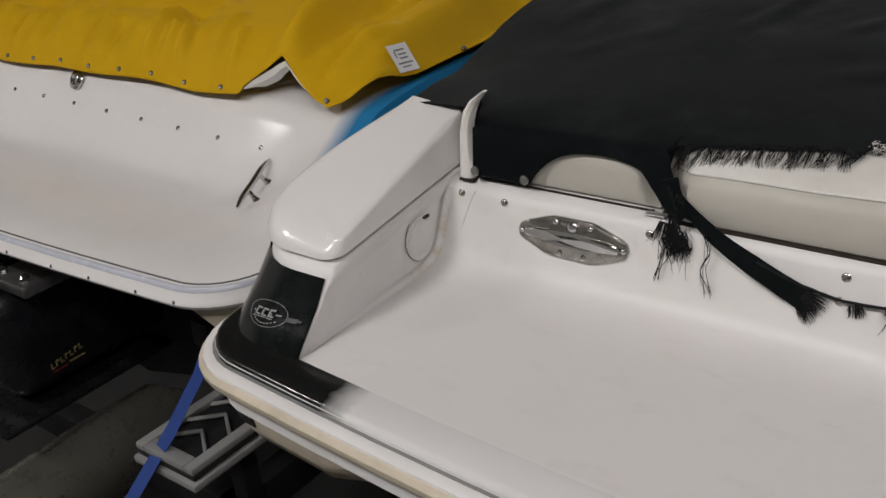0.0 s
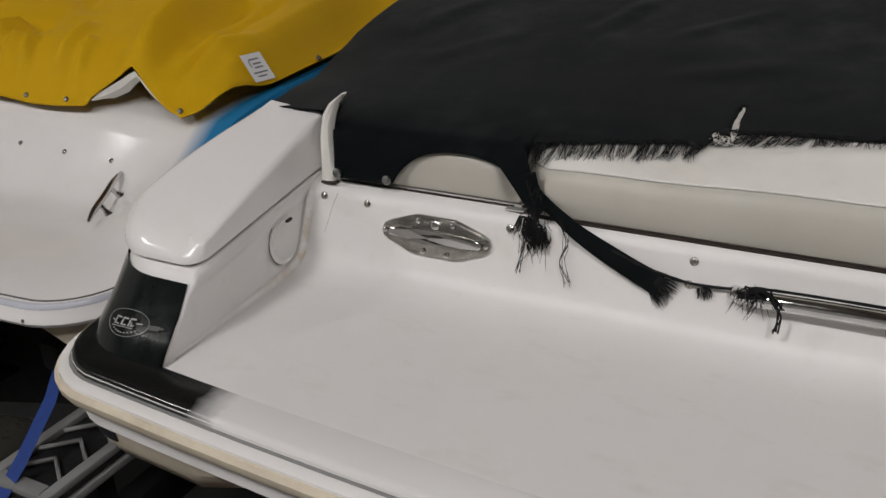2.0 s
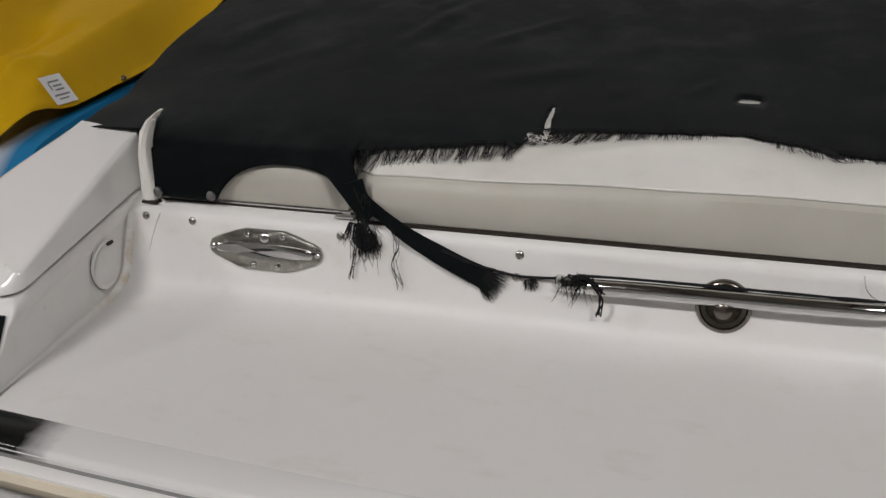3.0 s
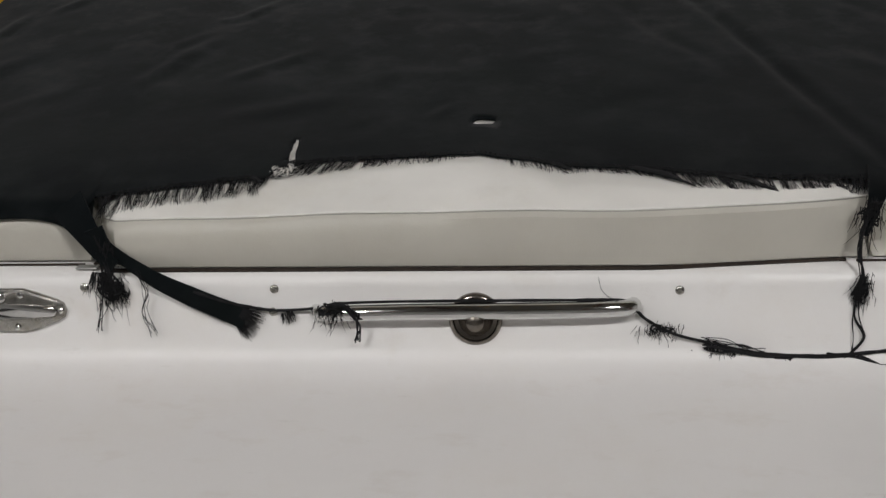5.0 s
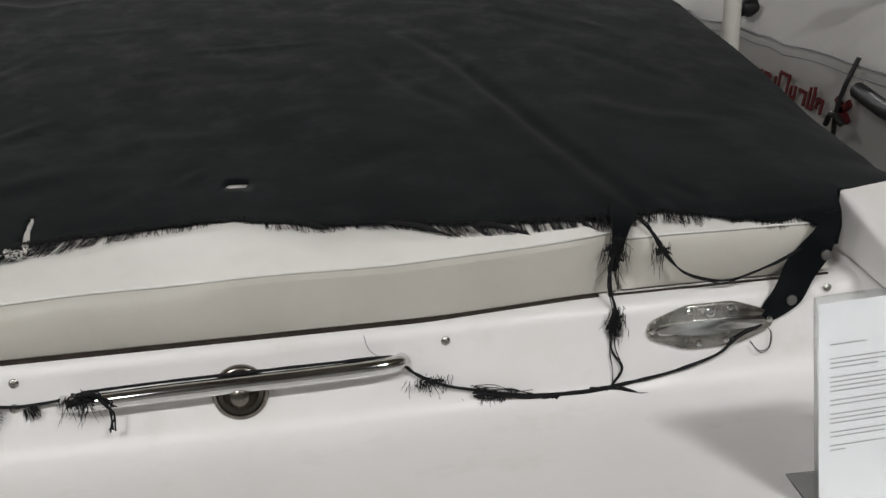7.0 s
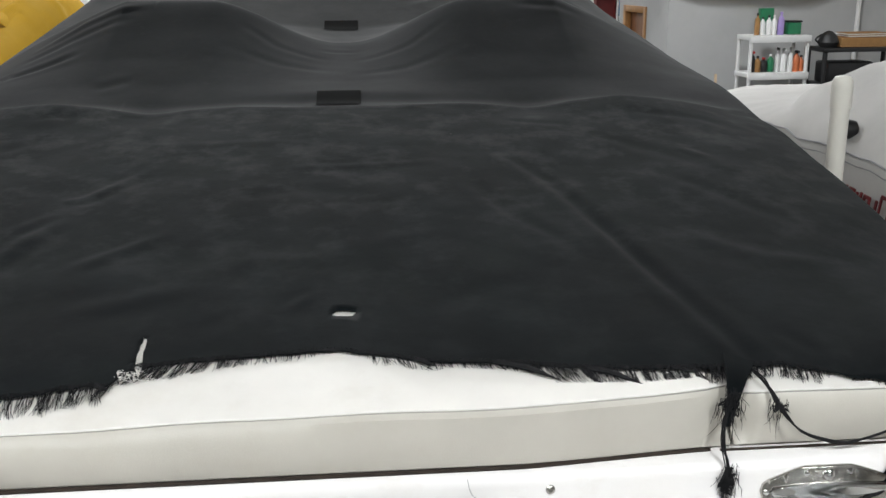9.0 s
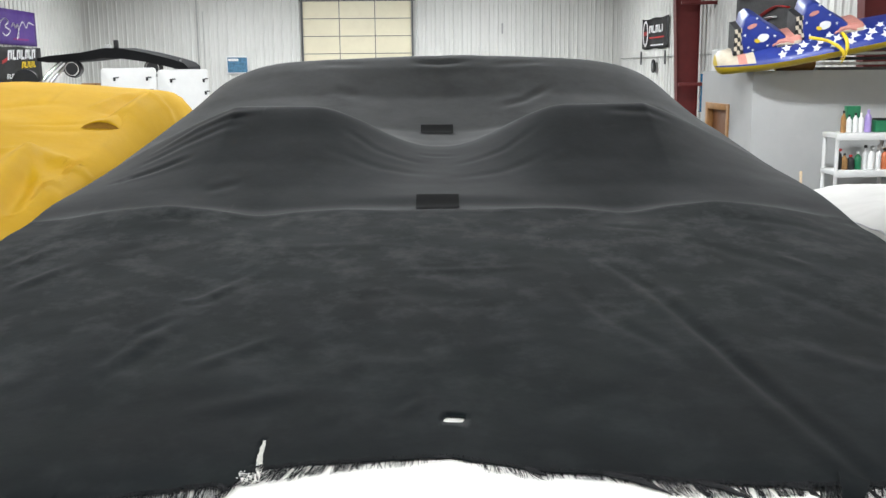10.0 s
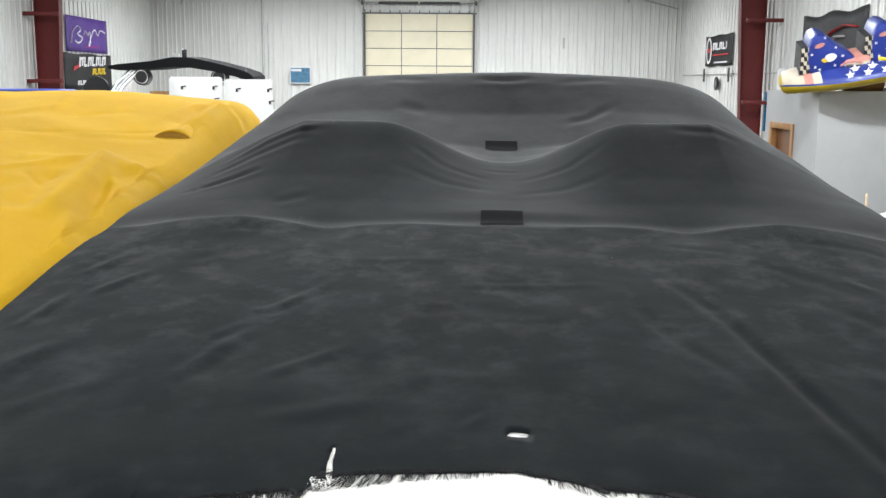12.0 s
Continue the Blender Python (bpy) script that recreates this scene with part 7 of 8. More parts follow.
def shelf_unit():
    s = hall_thing("shelf_unit", "white plastic three-tier shelf unit loaded with cleaning bottles", "shelf", "", pose(5.41, 11.72, FLOOR))
    w, d = 0.80, 0.42
    for z in (1.69, 1.235, 0.77, 0.30):
        sh = part("shelf", box(0, w, 0, d, z - 0.06, z, 0.012), PLASTIC, s)
        part("shelf_lip", box(0.0, w, -0.006, 0.012, z - 0.085, z - 0.002, 0.004), PLASTIC, sh)
    for x in (0.03, w - 0.03):
        for y in (0.03, d - 0.03):
            part("leg", lathe([(0.024, 0), (0.024, 1.64)], 12, "Z", None, (x, y, 0)), PLASTIC, s)
    return s


shelf_unit()


def bottle(x, y, z, r, h, material, cap, label, spray=False):
    b = hall_thing("bottle", label, "bottle", "bottles on the shelves", pose(x, y, z))
    part("body", lathe([(r * 0.9, 0), (r, 0.01), (r, h * 0.62), (r * 0.75, h * 0.74), (r * 0.34, h * 0.82), (r * 0.34, h * 0.88)], 14), material, b)
    if spray:
        part("cap", box(-r * 0.35, r * 0.35, -r * 1.3, r * 0.6, h * 0.88, h, 0.006), cap, b)
    else:
        part("cap", lathe([(r * 0.42, h * 0.88), (r * 0.42, h * 0.99), (r * 0.3, h)], 12), cap, b)


bs = [(PLASTIC, BLACKINK, "white plastic bottle with a dark cap"), (GREENP, WHITEINK, "green plastic bottle with white cap"), (PLASTIC, PLASTIC, "white plastic trigger spray bottle"), (ORANGEP, BLACKINK, "orange labelled bottle with dark cap"), (BLACKINK, REDBRIGHT, "dark bottle with a red cap"), (LILACP, LILACP, "tall lilac plastic shampoo bottle"), (CARD, BLACKINK, "brown plastic polish bottle, half full")]
zt_, zm_, zl_ = FLOOR + 1.692, FLOOR + 1.237, FLOOR + 0.772
for x, k, r, h in ((0.14, 6, 0.032, 0.27), (0.21, 0, 0.034, 0.22), (0.29, 0, 0.034, 0.24), (0.36, 2, 0.034, 0.24), (0.45, 5, 0.042, 0.28)):
    m_, c_, l_ = bs[k]
    bottle(5.41 + x, 11.86, zt_, r, h, m_, c_, l_)
tub = hall_thing("storage_tub", "dark green tub on the top shelf", "tub", "", pose(5.41 + 0.62, 11.9, zt_))
part("body", box(-0.09, 0.09, -0.08, 0.08, 0, 0.15, 0.02), GREENP, tub)
part("lid", box(-0.095, 0.095, -0.085, 0.085, 0.15, 0.17, 0.008), BLACKINK, tub)
tub = hall_thing("storage_tub", "dark green carton behind bottles", "tub", "", pose(5.41 + 0.31, 12.0, zt_))
part("body", box(-0.085, 0.085, -0.05, 0.05, 0, 0.32, 0.008), GREENP, tub)
for x, k, r, h, sp_ in ((0.10, 4, 0.036, 0.26, 1), (0.17, 6, 0.04, 0.2, 0), (0.25, 4, 0.05, 0.18, 0), (0.34, 1, 0.045, 0.22, 0), (0.43, 0, 0.03, 0.30, 1), (0.51, 2, 0.042, 0.29, 1), (0.60, 2, 0.036, 0.30, 1), (0.68, 3, 0.045, 0.26, 1), (0.745, 3, 0.035, 0.2, 0)):
    m_, c_, l_ = bs[k]
    bottle(5.41 + x, 11.84, zm_, r, h, m_, c_, l_, bool(sp_))
for x, k, r, h in ((0.2, 1, 0.05, 0.25), (0.4, 0, 0.05, 0.28), (0.6, 3, 0.05, 0.25)):
    m_, c_, l_ = bs[k]
    bottle(5.41 + x, 11.84, zl_, r, h, m_, c_, l_)

rack = hall_thing("plastic_rack", "black plastic rack with cardboard boxes", "shelf", "", pose(6.27, 11.5, FLOOR))
for z in (1.54, 1.1, 0.6):
    part("shelf", box(0, 1.1, 0, 0.5, z - 0.05, z, 0.01), DARKRUB, rack)
for x in (0.04, 1.06):
    for y in (0.04, 0.46):
        part("leg", lathe([(0.03, 0), (0.03, 1.49)], 10, "Z", None, (x, y, 0)), DARKRUB, rack)
cb = hall_thing("cardboard_box", "flat brown cardboard box on the black rack", "box", "", pose(6.55, 11.6, FLOOR + 1.542))
part("carton", box(0, 0.75, 0, 0.38, 0, 0.11, 0.004), CARD, cb, "", False)
cb2 = hall_thing("paper_stack", "untidy stack of papers on a box", "papers", "", pose(6.62, 11.62, FLOOR + 1.655))
for k in range(5):
    part("sheet", box(0.02 * (k % 3), 0.55 + 0.02 * (k % 2), 0, 0.3, 0.012 * k, 0.012 * k + 0.009), PAPER if k % 2 else CARD, cb2, "", False)
bag = hall_thing("tool_bag", "black bag slumped on the rack", "bag", "", pose(6.42, 11.7, FLOOR + 1.542))
part("body", lathe([(0.02, 0.0), (0.10, 0.0), (0.13, 0.06), (0.10, 0.14), (0.04, 0.19), (0.01, 0.2)], 16), DARKRUB, bag)
part("handle", tube(smooth_path([(-0.14, -0.05, 0.05), (-0.2, -0.06, 0.1), (-0.12, -0.05, 0.16)], 4), 0.012, 6), DARKRUB, bag)
cb3 = hall_thing("black_case", "black case on the middle tier of the rack", "case", "", pose(6.40, 11.6, FLOOR + 1.102))
part("body", box(0, 0.6, 0, 0.35, 0, 0.26, 0.03), DARKRUB, cb3)
stick = hall_thing("broom", "pale wooden broom handle leaning by the office", "broom", "", pose(0, 0, 0))
part("handle", tube([(4.98, 11.6, FLOOR + 0.1), (5.27, 12.38, FLOOR + 1.16)], 0.018, 8), PALEWOOD, stick, "pale wooden handle")
part("head", box(4.83, 5.07, 11.5, 11.68, FLOOR, FLOOR + 0.1, 0.02), DARKRUB, stick)
pipe = hall_thing("wall_pipe", "white vertical pipe on the office wall", "pipe", "", Matrix())
part("tube", tube([(7.2, 12.44, FLOOR), (7.2, 12.44, 3.2)], 0.03, 10), PLASTIC, pipe)

wb = hall_thing("white_box", "small white carton on the office roof", "box", "", pose(OX + 0.03, 14.0, OZ + 0.04))
part("carton", box(0, 0.32, 0, 0.3, 0, 0.30, 0.006), PLASTIC, wb, "", False)
part("flap", box(0.01, 0.31, 0.02, 0.15, 0.300, 0.304), PLASTIC, wb, "", False)


# towable tube: a two-seat inflatable lying on the office roof, tilted up
def towable():
    m = pose(4.27, 12.75, 2.05) @ Matrix.Rotation(radians(-14), 4, "Z") @ Matrix.Rotation(radians(-11), 4, "Y") @ Matrix.Rotation(radians(12), 4, "X")
    t = hall_thing("towable_tube", "blue inflatable two-seat towable tube with white stars and a yellow base", "inflatable", "", m)
    L = 2.35

    def half(f):
        return 0.62 * math.sin(math.pi * min(0.5, 0.10 + f * 1.1)) ** 0.8 * (1 - 0.25 * sstep(0.75, 1.0, f))

    def hull_rings(r, zoff, k0, k1, grow):
        rings = []
        for k in range(25):
            f = k / 24
            w = max(0.03, half(f)) + grow
            rings.append([(f * L, w * math.cos(a), zoff + r * math.sin(a) * (0.88 + 0.12 * min(1, f * 5))) for a in [k0 + (k1 - k0) * q / 14 for q in range(15)]])
        rings.insert(0, [(-0.05, p[1] * 0.82, zoff + (p[2] - zoff) * 0.75) for p in rings[0]])
        rings.insert(0, [(-0.08, p[1] * 0.5, zoff + (p[2] - zoff) * 0.3) for p in rings[0]])
        rings.insert(0, [(-0.085, 0.0, zoff) for p in rings[0]])
        return rings
    part("base", loft(hull_rings(0.16, 0.0, math.pi, math.tau, 0.0), False, False), YELVINYL, t, "yellow vinyl base")
    part("deck", loft(hull_rings(0.17, 0.0, 0.0, math.pi, 0.0), False, False), BLUEVINYL, t, "blue vinyl deck")
    rings = [r for r in hull_rings(0.174, 0.0, 0.15, math.pi - 0.15, 0.004)]
    part("nose_panel", loft(rings[:8], False, False), CREAM, t, "cream nose panel")
    part("stripe_panel", loft([[(p[0], p[1] * 1.004, p[2] + 0.003) for p in r] for r in rings[5:7]], False, False), REDVINYL, t, "faded red stripe")
    part("strip_panel", loft([[(p[0], p[1], p[2] + 0.004) for p in r] for r in [hull_rings(0.174, 0.0, 0.15, math.pi - 0.15, 0.004)[q] for q in (0, 1, 2)]], False, False), YELVINYL, t, "yellow nose patch")
    # fin-shaped backrests: upright in front, sloping down behind, each with a checked front panel
    FIN = [(0.0, 0.0), (-0.01, 0.18), (0.02, 0.34), (0.07, 0.44), (0.14, 0.475), (0.21, 0.45), (0.30, 0.36), (0.40, 0.25), (0.50, 0.17), (0.55, 0.10), (0.55, 0.0)]
    for x in (0.27, 1.01):
        mid_ = (0.22, 0.18)
        rings = []
        for y, k in ((-0.32, 0.80), (-0.31, 0.92), (-0.28, 0.985), (-0.22, 1.0), (0.22, 1.0), (0.28, 0.985), (0.31, 0.92), (0.32, 0.80)):
            rings.append([(x + mid_[0] + (q[0] - mid_[0]) * k, y, 0.12 + mid_[1] + (q[1] - mid_[1]) * k) for q in FIN])
        b = part("backrest", loft(rings), BLUEVINYL, t, "blue inflatable fin-shaped backrest")
        part("side_panel", loft([[(x - 0.10 + 0.06 * h + dx, y, 0.13 + 0.32 * h) for dx, y in ((-0.02, -0.29), (-0.02, 0.29), (0.10 - 0.02 * h, 0.29), (0.10 - 0.02 * h, -0.29))] for h in (0, 0.35, 0.7, 1.0)]), BANNER, b, "black and cream checked front panel")
        for iy in range(3):
            for ih in range(6):
                if (iy + ih) % 2:
                    h = (ih + 0.5) / 6
                    x0_ = x - 0.115 + 0.06 * h + 0.037 * iy
                    part("check", box(x0_, x0_ + 0.036, -0.297, -0.291, 0.13 + 0.32 * h - 0.026, 0.13 + 0.32 * h + 0.026), CREAM, b, "", False)
        # plain shapes in the emblem's colours
        part("emblem_blob", plate([(0.072 * math.cos(q) * (1.15 if math.cos(q) > 0 else 0.8), 0.050 * math.sin(q)) for q in [k * math.tau / 16 for k in range(16)]], 0.008, Matrix.Translation((x + 0.25, -0.322, 0.285)) @ Matrix.Rotation(radians(-8), 4, "Y")), WHITEINK, b, "plain white emblem shape")
        part("emblem_blob", plate([(0.036 * math.cos(q), 0.024 * math.sin(q)) for q in [k * math.tau / 12 for k in range(12)]], 0.010, Matrix.Translation((x + 0.185, -0.323, 0.262)) @ Matrix.Rotation(radians(25), 4, "Y")), YELLOWINK, b, "plain yellow emblem shape")
        part("emblem_blob", plate([(0.062 * math.cos(q), 0.026 * math.sin(q)) for q in [k * math.tau / 14 for k in range(14)]], 0.008, Matrix.Translation((x + 0.15, -0.322, 0.455)) @ Matrix.Rotation(radians(-14), 4, "Y")), REDVINYL, b, "plain red emblem shape")
        part("seat_pad", box(x + 0.40, x + 0.72, -0.34, 0.30, 0.10, 0.235, 0.05), REDVINYL, t, "faded red and cream seat pad")
        part("seat_pad", box(x + 0.42, x + 0.70, -0.355, -0.335, 0.12, 0.175, 0.008), CREAM, t, "cream border of the seat pad")
        part("grab_strap", tube(smooth_path([(x + 0.36, -0.36, 0.17), (x + 0.48, -0.42, 0.22), (x + 0.60, -0.40, 0.17)], 4), 0.016, 6), REDVINYL, t, "red grab strap")
    # five-point stars on the near side of the deck
    def star(cx, cy, cz, r, tilt, spin):
        pts = [((r if q % 2 == 0 else r * 0.42) * math.sin(q * math.pi / 5), (r if q % 2 == 0 else r * 0.42) * math.cos(q * math.pi / 5)) for q in range(10)]
        part("star", plate(pts, 0.006, Matrix.Translation((cx, cy, cz)) @ Matrix.Rotation(radians(tilt), 4, "X") @ Matrix.Rotation(radians(spin), 4, "Y")), WHITEINK, t, "white star", False)
    for row, (a, r) in enumerate(((205, 0.062), (222, 0.066), (238, 0.055))):
        for k in range(8):
            f = 0.30 + 0.085 * k + 0.03 * (row % 2)
            w = half(f) + 0.008
            ang = radians(a)
            star(f * L, w * math.cos(ang - math.pi / 2) * 0 - w * abs(math.cos(radians(a - 180))), 0.004 + 0.178 * abs(math.sin(radians(a - 180))), r, -abs(a - 180) * 0.9, 9 * k)
    for x in (0.27, 1.01):
        for dx, z, r in ((0.05, 0.36, 0.022), (0.07, 0.20, 0.022), (0.22, 0.54, 0.020), (0.33, 0.40, 0.020), (0.40, 0.28, 0.022), (0.12, 0.16, 0.020), (0.30, 0.18, 0.020)):
            star(x + dx, -0.322, z, r, 0, 40 * dx)
    part("tow_strap", tube(smooth_path([(1.35, -0.66, -0.1), (1.38, -0.7, 0.0), (1.25, -0.62, 0.14), (1.05, -0.45, 0.2)], 5), 0.02, 8, None, False, 0.4), YELVINYL, t, "yellow tow strap")
    part("tow_strap", tube(smooth_path([(1.35, -0.66, -0.14), (1.42, -0.68, -0.02), (1.44, -0.64, 0.12), (1.42, -0.5, 0.19)], 5), 0.022, 8, None, False, 0.4), YELVINYL, t, "yellow tow strap")
    return t


towable()
stack = hall_thing("board_stack", "stack of dark boards and pipes on the office roof", "boards", "", pose(5.55, 12.7, OZ + 0.04))
for k in range(5):
    part("board", box(0.06 * (k % 2), 1.9, 0, 0.9, 0.065 * k, 0.065 * k + 0.04, 0.005), (DARKSTEEL, GREYSTEEL, DARKRUB, GREYSTEEL, DARKSTEEL)[k], stack, "", False)
roll = hall_thing("canvas_roll", "rolled pale canvas under the tube", "canvas", "", pose(5.0, 12.75, OZ + 0.15))
part("roll", lathe([(0.02, 0), (0.11, 0.01), (0.11, 0.5), (0.02, 0.51)], 16, "X"), CARD, roll, "rolled tan canvas")

# ---- banners on the walls: plain shapes in their colours ----
def banner(name, label, m, w, h, material, sag=0.03, seedv=0.0):
    b = hall_thing(name, label, "banner", "", m)
    rings = []
    n = 14
    pts = []
    for i in range(n + 1):
        f = i / n
        pts.append([(w * f, 0.02 * math.sin(f * 17 + seedv) * 0.5, h / 2 - sag * math.sin(math.pi * f * 2) ** 2 - (0 if j == 0 else h * j / 6)) for j in range(7)])
    bm = bmesh.new()
    vs = [[bm.verts.new(p) for p in r] for r in pts]
    for a, c in zip(vs, vs[1:]):
        for j in range(6):
            bm.faces.new((a[j], c[j], c[j + 1], a[j + 1]))
    cloth = part("cloth", bm, material, b)
    md = cloth.modifiers.new("thickness", "SOLIDIFY")
    md.thickness = 0.004
    return b


LM = lambda y, z: Matrix.Translation((XL + 0.06, y, z)) @ Matrix.Rotation(radians(90), 4, "Z")      # runs along +y, faces +x
RM = lambda y, z: Matrix.Translation((XR - 0.06, y, z)) @ Matrix.Rotation(radians(-90), 4, "Z")     # runs along -y, faces -x
b1 = banner("wall_banner", "purple banner with a white script mark", LM(26.5, 3.27), 3.1, 0.95, PURPLE, 0.0)
scr = smooth_path([(0.25, 0, -0.25), (0.4, 0, 0.05), (0.75, 0, 0.22), (1.0, 0, 0.12), (0.75, 0, 0.0), (1.1, 0, -0.1), (0.8, 0, -0.24), (0.55, 0, -0.18)], 5)
part("script_mark", tube([(x, -0.03, z) for x, y, z in scr], 0.020, 6, None, False, 0.3), WHITEINK, b1, "white flowing mark")
scr = smooth_path([(1.2, 0, 0.0), (1.35, 0, 0.12), (1.5, 0, -0.02), (1.65, 0, 0.10), (1.7, 0, -0.2), (1.55, 0, -0.28), (1.9, 0, 0.1), (2.1, 0, 0.16), (2.3, 0, 0.02), (2.5, 0, 0.17), (2.9, 0, 0.12)], 5)
part("script_mark", tube([(x, -0.03, z) for x, y, z in scr], 0.018, 6, None, False, 0.3), WHITEINK, b1, "white flowing mark")
part("script_mark", box(1.3, 2.4, -0.03, -0.022, -0.34, -0.29), MAGENTA, b1, "faint magenta bar", False)
b2 = banner("wall_banner", "black banner with white, yellow and red bars", LM(26.25, 2.27), 3.6, 0.98, BANNER, 0.03, 1.0)
SLANT = Matrix(((1, 0, 0.28, 0), (0, 1, 0, 0), (0.03, 0, 1, 0), (0, 0, 0, 1)))


def marks(parent, x, z, widths, h, gap, material, slant=True):
    """A row of plain marks in place of a name: uneven uprights with a foot or a cap."""
    for k, w in enumerate(widths):
        bm = box(x, x + w * 0.36, -0.035, -0.027, z, z + h, 0, 2)
        if k % 2:
            box(x + w * 0.36, x + w, -0.035, -0.027, z, z + h * 0.28, 0, 2, bm)
        else:
            box(x + w * 0.36, x + w, -0.035, -0.027, z + h * 0.72, z + h, 0, 2, bm)
            box(x + w * 0.66, x + w, -0.035, -0.027, z + h * 0.1, z + h * 0.72, 0, 2, bm)
        if slant:
            bmesh.ops.transform(bm, matrix=SLANT, verts=bm.verts)
        part("mark_bar", bm, material, parent, "", False)
        x += w + gap


marks(b2, 0.95, 0.08, (0.30, 0.24, 0.26, 0.24, 0.26, 0.12, 0.28), 0.27, 0.06, WHITEINK)
bm = box(0.55, 0.95, -0.038, -0.032, 0.0, 0.10, 0, 2)
bmesh.ops.transform(bm, matrix=Matrix(((1, 0, 0.5, 0), (0, 1, 0, 0), (0.25, 0, 1, -0.14), (0, 0, 0, 1))), verts=bm.verts)
part("mark_bar", bm, REDBRIGHT, b2, "", False)
marks(b2, 2.0, -0.16, (0.2, 0.15, 0.15, 0.07, 0.15, 0.16), 0.18, 0.04, YELLOWINK)
marks(b2, 0.95, -0.42, (0.14, 0.13, 0.12, 0.16, 0.12, 0.12, 0.1), 0.13, 0.04, WHITEINK)
b3 = banner("wall_banner", "black banner with a white oval and pale bars", RM(31.1, 3.03), 3.05, 0.9, BANNER, 0.03, 2.0)
part("ring_mark", tube([(0.55 + 0.26 * math.cos(q * math.tau / 20), -0.03, 0.36 * math.sin(q * math.tau / 20)) for q in range(21)], 0.04, 6, None, False, 0.3), WHITEINK, b3, "white oval")
part("mark_bar", box(0.35, 0.75, -0.035, -0.027, -0.05, 0.06), REDBRIGHT, b3, "", False)
marks(b3, 1.0, 0.0, (0.30, 0.30, 0.28, 0.26, 0.1), 0.22, 0.07, WHITEINK, False)
part("mark_bar", box(1.0, 2.7, -0.035, -0.027, -0.16, -0.12), REDBRIGHT, b3, "", False)
part("mark_bar", box(1.2, 2.6, -0.035, -0.027, -0.38, -0.34), WHITEINK, b3, "", False)
b4 = banner("wall_banner", "large black banner with red and white swooshes", RM(22.5, 2.9), 3.5, 1.3, BANNER, 0.08, 3.0)
part("swoosh", tube(smooth_path([(0.9, -0.035, -0.1), (1.6, -0.035, 0.15), (2.4, -0.035, 0.3), (3.1, -0.035, 0.25)], 5), 0.06, 6, None, False, 0.3), REDBRIGHT, b4, "red swoosh")
part("swoosh", tube(smooth_path([(1.5, -0.035, -0.1), (1.9, -0.035, 0.08), (2.4, -0.035, 0.1)], 5), 0.07, 6, None, False, 0.3), WHITEINK, b4, "white swoosh")
part("swoosh", tube(smooth_path([(1.6, -0.035, -0.5), (2.2, -0.035, -0.3), (2.6, -0.035, -0.15)], 5), 0.05, 6, None, False, 0.3), REDBRIGHT, b4, "red swoosh")

# small things on the walls
pic = hall_thing("wall_picture", "small framed blue photo print on the end wall", "picture", "", pose(-5.62, YB - 0.10, 1.95))
part("frame", box(0, 0.72, 0, 0.03, 0, 0.58, 0.005), WHITEINK, pic, "", False)
part("print", box(0.03, 0.69, -0.004, 0.0, 0.04, 0.54), BLUESCREEN, pic, "", False)
part("print_bar", box(0.05, 0.40, -0.008, -0.005, 0.42, 0.50), WHITEINK, pic, "", False)
for y, h in ((30.9, 0.4), (28.15, 0.4)):
    wbk = hall_thing("wall_bracket", "black steel bracket fixed to the wall", "bracket", "wall brackets", pose(XR - 0.1, y, 2.1))
    part("bar", box(-0.04, 0.0, -0.04, 0.04, 0, h), DARKSTEEL, wbk, "", False)
rd = hall_thing("wall_gauge", "round black disc hanging on the wall", "gauge", "", pose(XR - 0.1, 29.4, 2.05))
part("disc", lathe([(0.02, -0.04), (0.2, -0.04), (0.2, 0), (0.02, 0.0)], 18, "X"), DARKRUB, rd)
part("face", lathe([(0.01, -0.05), (0.09, -0.05), (0.09, -0.045), (0.01, -0.045)], 14, "X"), GREYINK, rd)
for fy, sgn, zz in ((24.4, -1, 3.55), (24.4, -1, 1.95), (24.4, 1, 3.5), (24.4, 1, 1.55)):
    xw = XL + 0.35 if sgn < 0 else XR - 0.35
    tagged(obj("bracket_arm", box(min(xw, xw - sgn * -0.0) - 0.55, xw + 0.55, fy - 0.45, fy - 0.35, zz, zz + 0.09, 0.01), REDPAINT, None, "", True, HALL.copy()), "red steel arm bolted to a column", "bracket", "column arms")
bp_ = hall_thing("foam_board", "narrow blue foam board leaning on the wall", "board", "", pose(XR - 0.25, 24.0, 0.9))
part("board", box(-0.03, 0.03, 0, 0.35, 0, 0.95, 0.01), GEL_BLUE, bp_)

# ---- far boats beyond the yellow cover ----
fb = hall_thing("wake_boat", "wake boat with a black folded tower top and speakers", "boat", "", pose(0, 0, 0))
part("hull", hull_shape(-3.9, 14.8, 1.2, 1.2, 6.0, 0.1), GEL, fb)
bm = loft([[(x, y, z + 0.03 * math.sin((x + 5.5) / 2.3 * math.pi) * 4 * 0.25) for y, z in ((15.6, z0), (16.6, z0 + 0.02), (16.6, z0 - th), (15.6, z0 - th))] for x, z0, th in ((-5.46, 2.25, 0.05), (-5.3, 2.27, 0.10), (-4.8, 2.30, 0.12), (-4.45, 2.36, 0.15), (-4.2, 2.36, 0.16), (-3.8, 2.29, 0.14), (-3.4, 2.20, 0.13), (-3.24, 2.15, 0.12), (-3.17, 2.09, 0.05))])
part("tower_top", bm, THREAD, fb, "black folded canvas top")
part("antenna", box(-4.37, -4.30, 15.9, 15.96, 2.38, 2.52, 0.01), DARKRUB, fb)
part("antenna", box(-4.52, -4.42, 15.9, 15.96, 2.38, 2.45, 0.01), PLASTIC, fb)
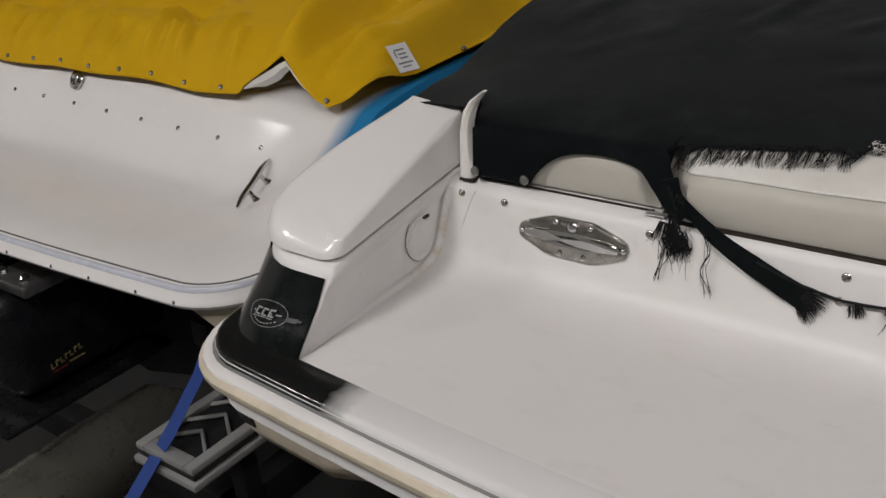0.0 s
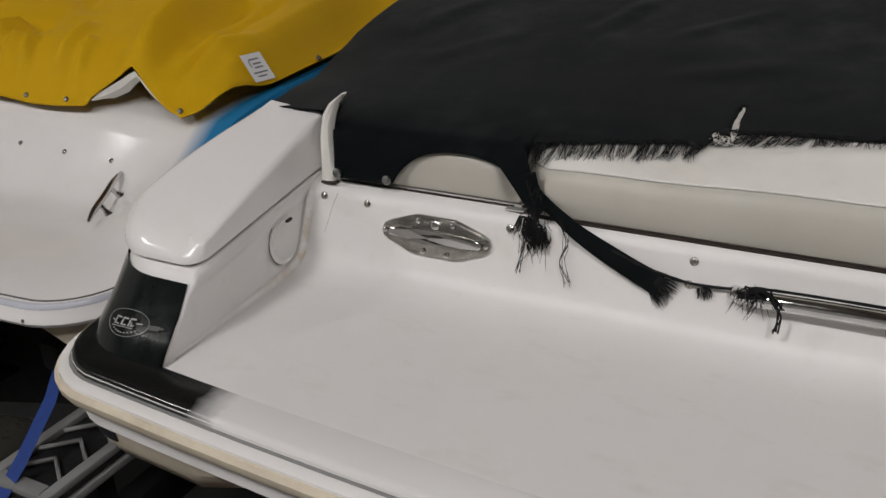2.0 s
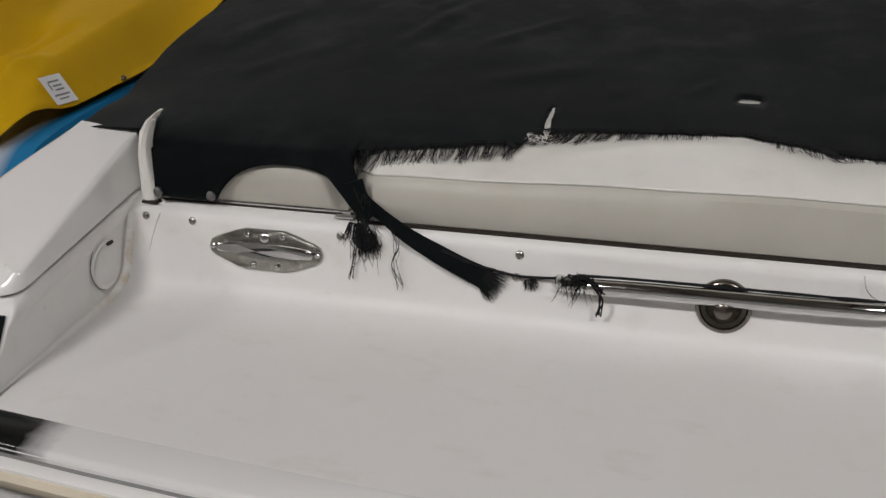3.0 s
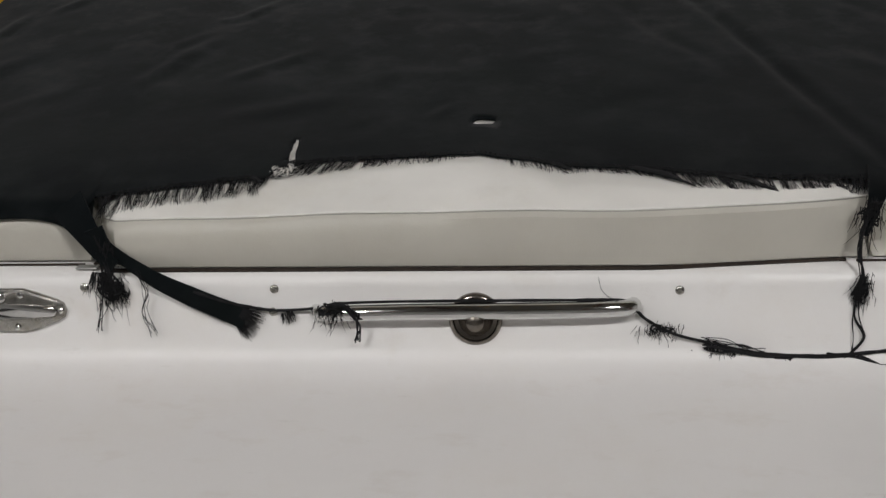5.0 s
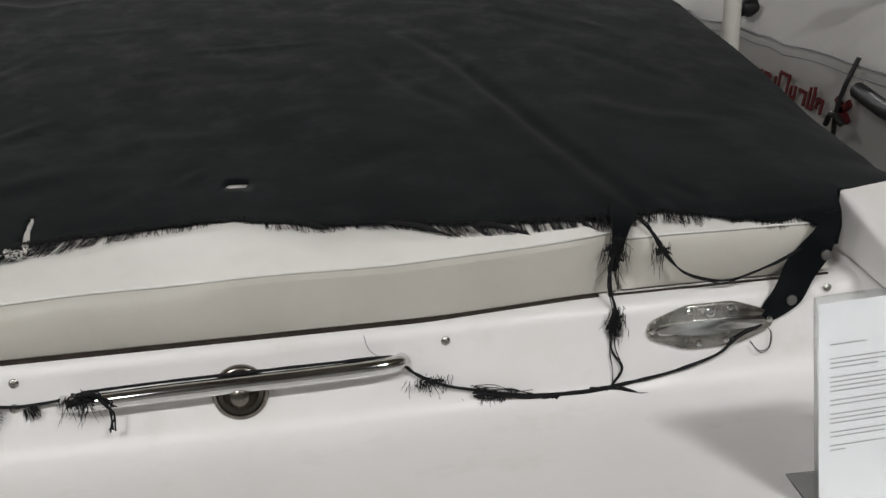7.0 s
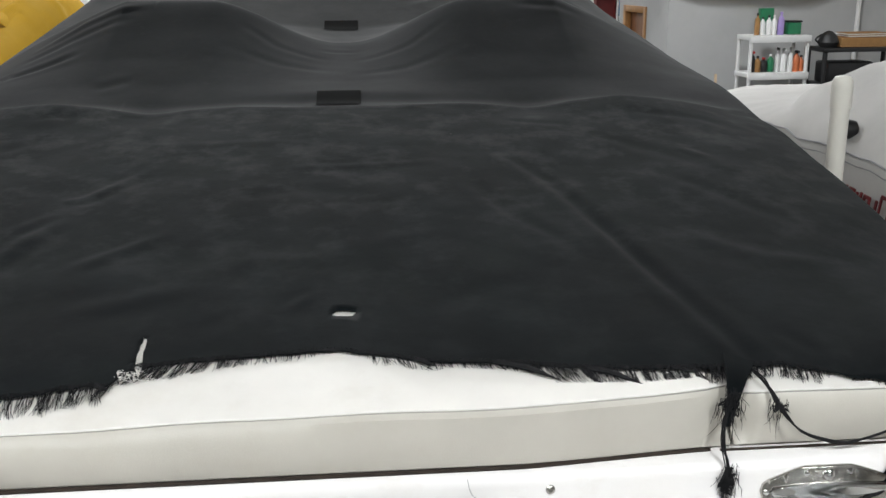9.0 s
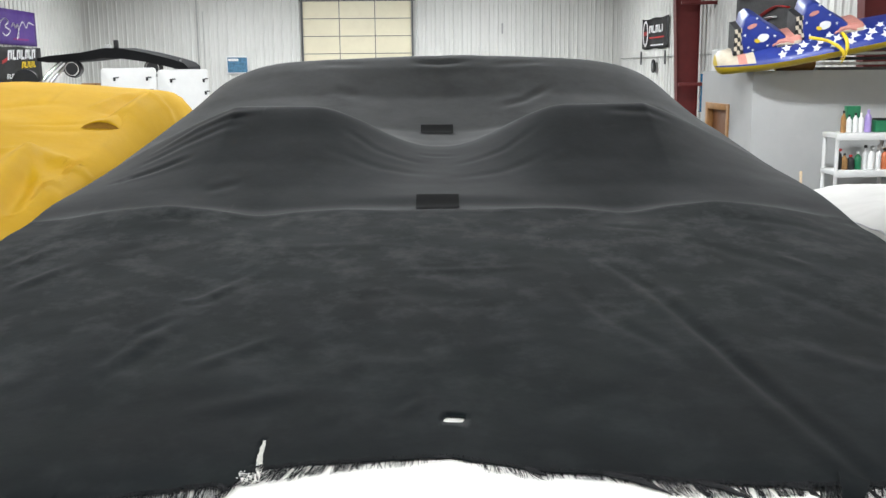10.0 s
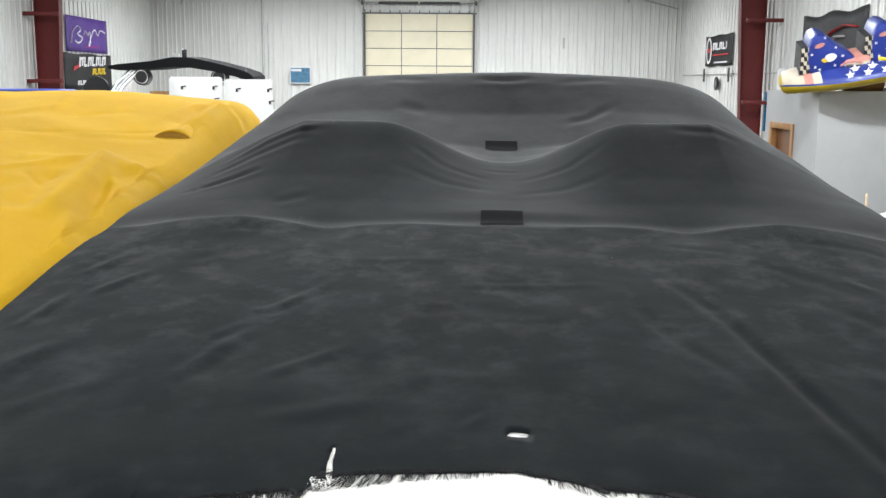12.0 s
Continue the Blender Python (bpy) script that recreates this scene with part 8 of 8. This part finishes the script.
for x in (-4.95, -3.72):
    sp = part("tower_speaker", lathe([(0.03, -0.12), (0.13, -0.12), (0.14, 0.0), (0.12, 0.08), (0.03, 0.09)], 20, "Y", None, (x, 15.75, 2.08)), DARKRUB, fb, "black round tower speaker")
    part("speaker_ring", tube([(x + 0.10 * math.cos(q * math.tau / 18), 15.62, 2.08 + 0.10 * math.sin(q * math.tau / 18)) for q in range(19)], 0.012, 6), CHROME, sp, "bright ring")
for dx in (0, 0.14):
    part("tower_leg", tube([(-5.1 + dx, 15.7, 2.22), (-5.35 + dx, 15.6, 1.95), (-5.6 + dx, 15.5, 1.6)], 0.035, 10), CHROME, fb, "bright tower leg")
    part("tower_leg", tube([(-3.42 + dx * 0.6, 15.8, 2.2), (-3.38 + dx * 0.6, 15.8, 1.6)], 0.03, 10), CHROME, fb, "bright tower leg")
part("rack_disc", lathe([(0.02, -0.03), (0.2, -0.03), (0.2, 0.03), (0.02, 0.03)], 18, "Y", None, (-5.62, 15.5, 1.88)), DARKRUB, fb, "dark disc on the tower")
for x0, x1, z1 in ((-4.05, -3.30, 2.08), (-3.27, -2.58, 2.05)):
    pd = hall_thing("sun_pad_board", "upright white pad board with black latches", "boat pad", "raised pads", pose(x0, 14.0, 0.9))
    part("board", plate([(x, z) for x, z in round_rect(0, x1 - x0, 0, z1 - 0.9, 0.05)], 0.06, Matrix.Translation((0, 0.06, 0)), 0.012), PLASTIC, pd, "white pad board")
    for lx, lz in ((0.17, -0.15), (0.62, -0.15), (0.64, -0.32)):
        part("latch", box(lx, lx + 0.03, -0.02, 0.0, z1 - 0.9 + lz - 0.03, z1 - 0.9 + lz + 0.02, 0.006), DARKRUB, pd, "black latch")
        part("latch_pin", box(lx + 0.03, lx + 0.075, -0.015, 0.0, z1 - 0.9 + lz + 0.01, z1 - 0.9 + lz + 0.025), DARKRUB, pd)
pb = hall_thing("pad_base", "white moulded engine box under the raised pads", "boat part", "", pose(-4.1, 13.95, FLOOR))
part("body", box(0, 1.6, 0, 0.7, 0, 0.9 - FLOOR, 0.02), GEL, pb)
cbx = hall_thing("cardboard_box", "small brown box beside the white pads", "box", "", pose(-4.42, 14.3, 1.65))
part("carton", box(0, 0.22, 0, 0.2, 0, 0.22, 0.004), CARD, cbx, "", False)
stand = hall_thing("work_stand", "plain stand that carries the small box", "stand", "", pose(-4.45, 14.2, FLOOR))
part("body", box(0, 0.3, 0, 0.35, 0, 1.65 - FLOOR, 0.01), GREYSTEEL, stand, "", False)
bl = hall_thing("blue_tarp", "folded dark blue tarp beyond the yellow cover", "tarp", "", pose(-4.7, 8.6, 1.86))
part("fold", box(0, 1.35, 0, 0.6, 0, 0.05, 0.02), BLUEVINYL, bl)
part("fold", box(0.1, 1.2, 0.05, 0.5, 0.045, 0.08, 0.02), BLUEVINYL, bl)
bh = hall_thing("motor_boat", "white boat carrying a folded blue tarp", "boat", "", pose(0, 0, 0))
part("hull", hull_shape(-4.2, 8.4, 1.4, 0.9, 4.0, 0.2), GEL, bh)
part("cradle", box(-4.5, -3.9, 9.0, 11.0, FLOOR, 0.35, 0.02), DARKSTEEL, bh)
part("deck", box(-5.0, -3.4, 8.45, 11.0, 1.4, 1.855, 0.05), GEL, bh)
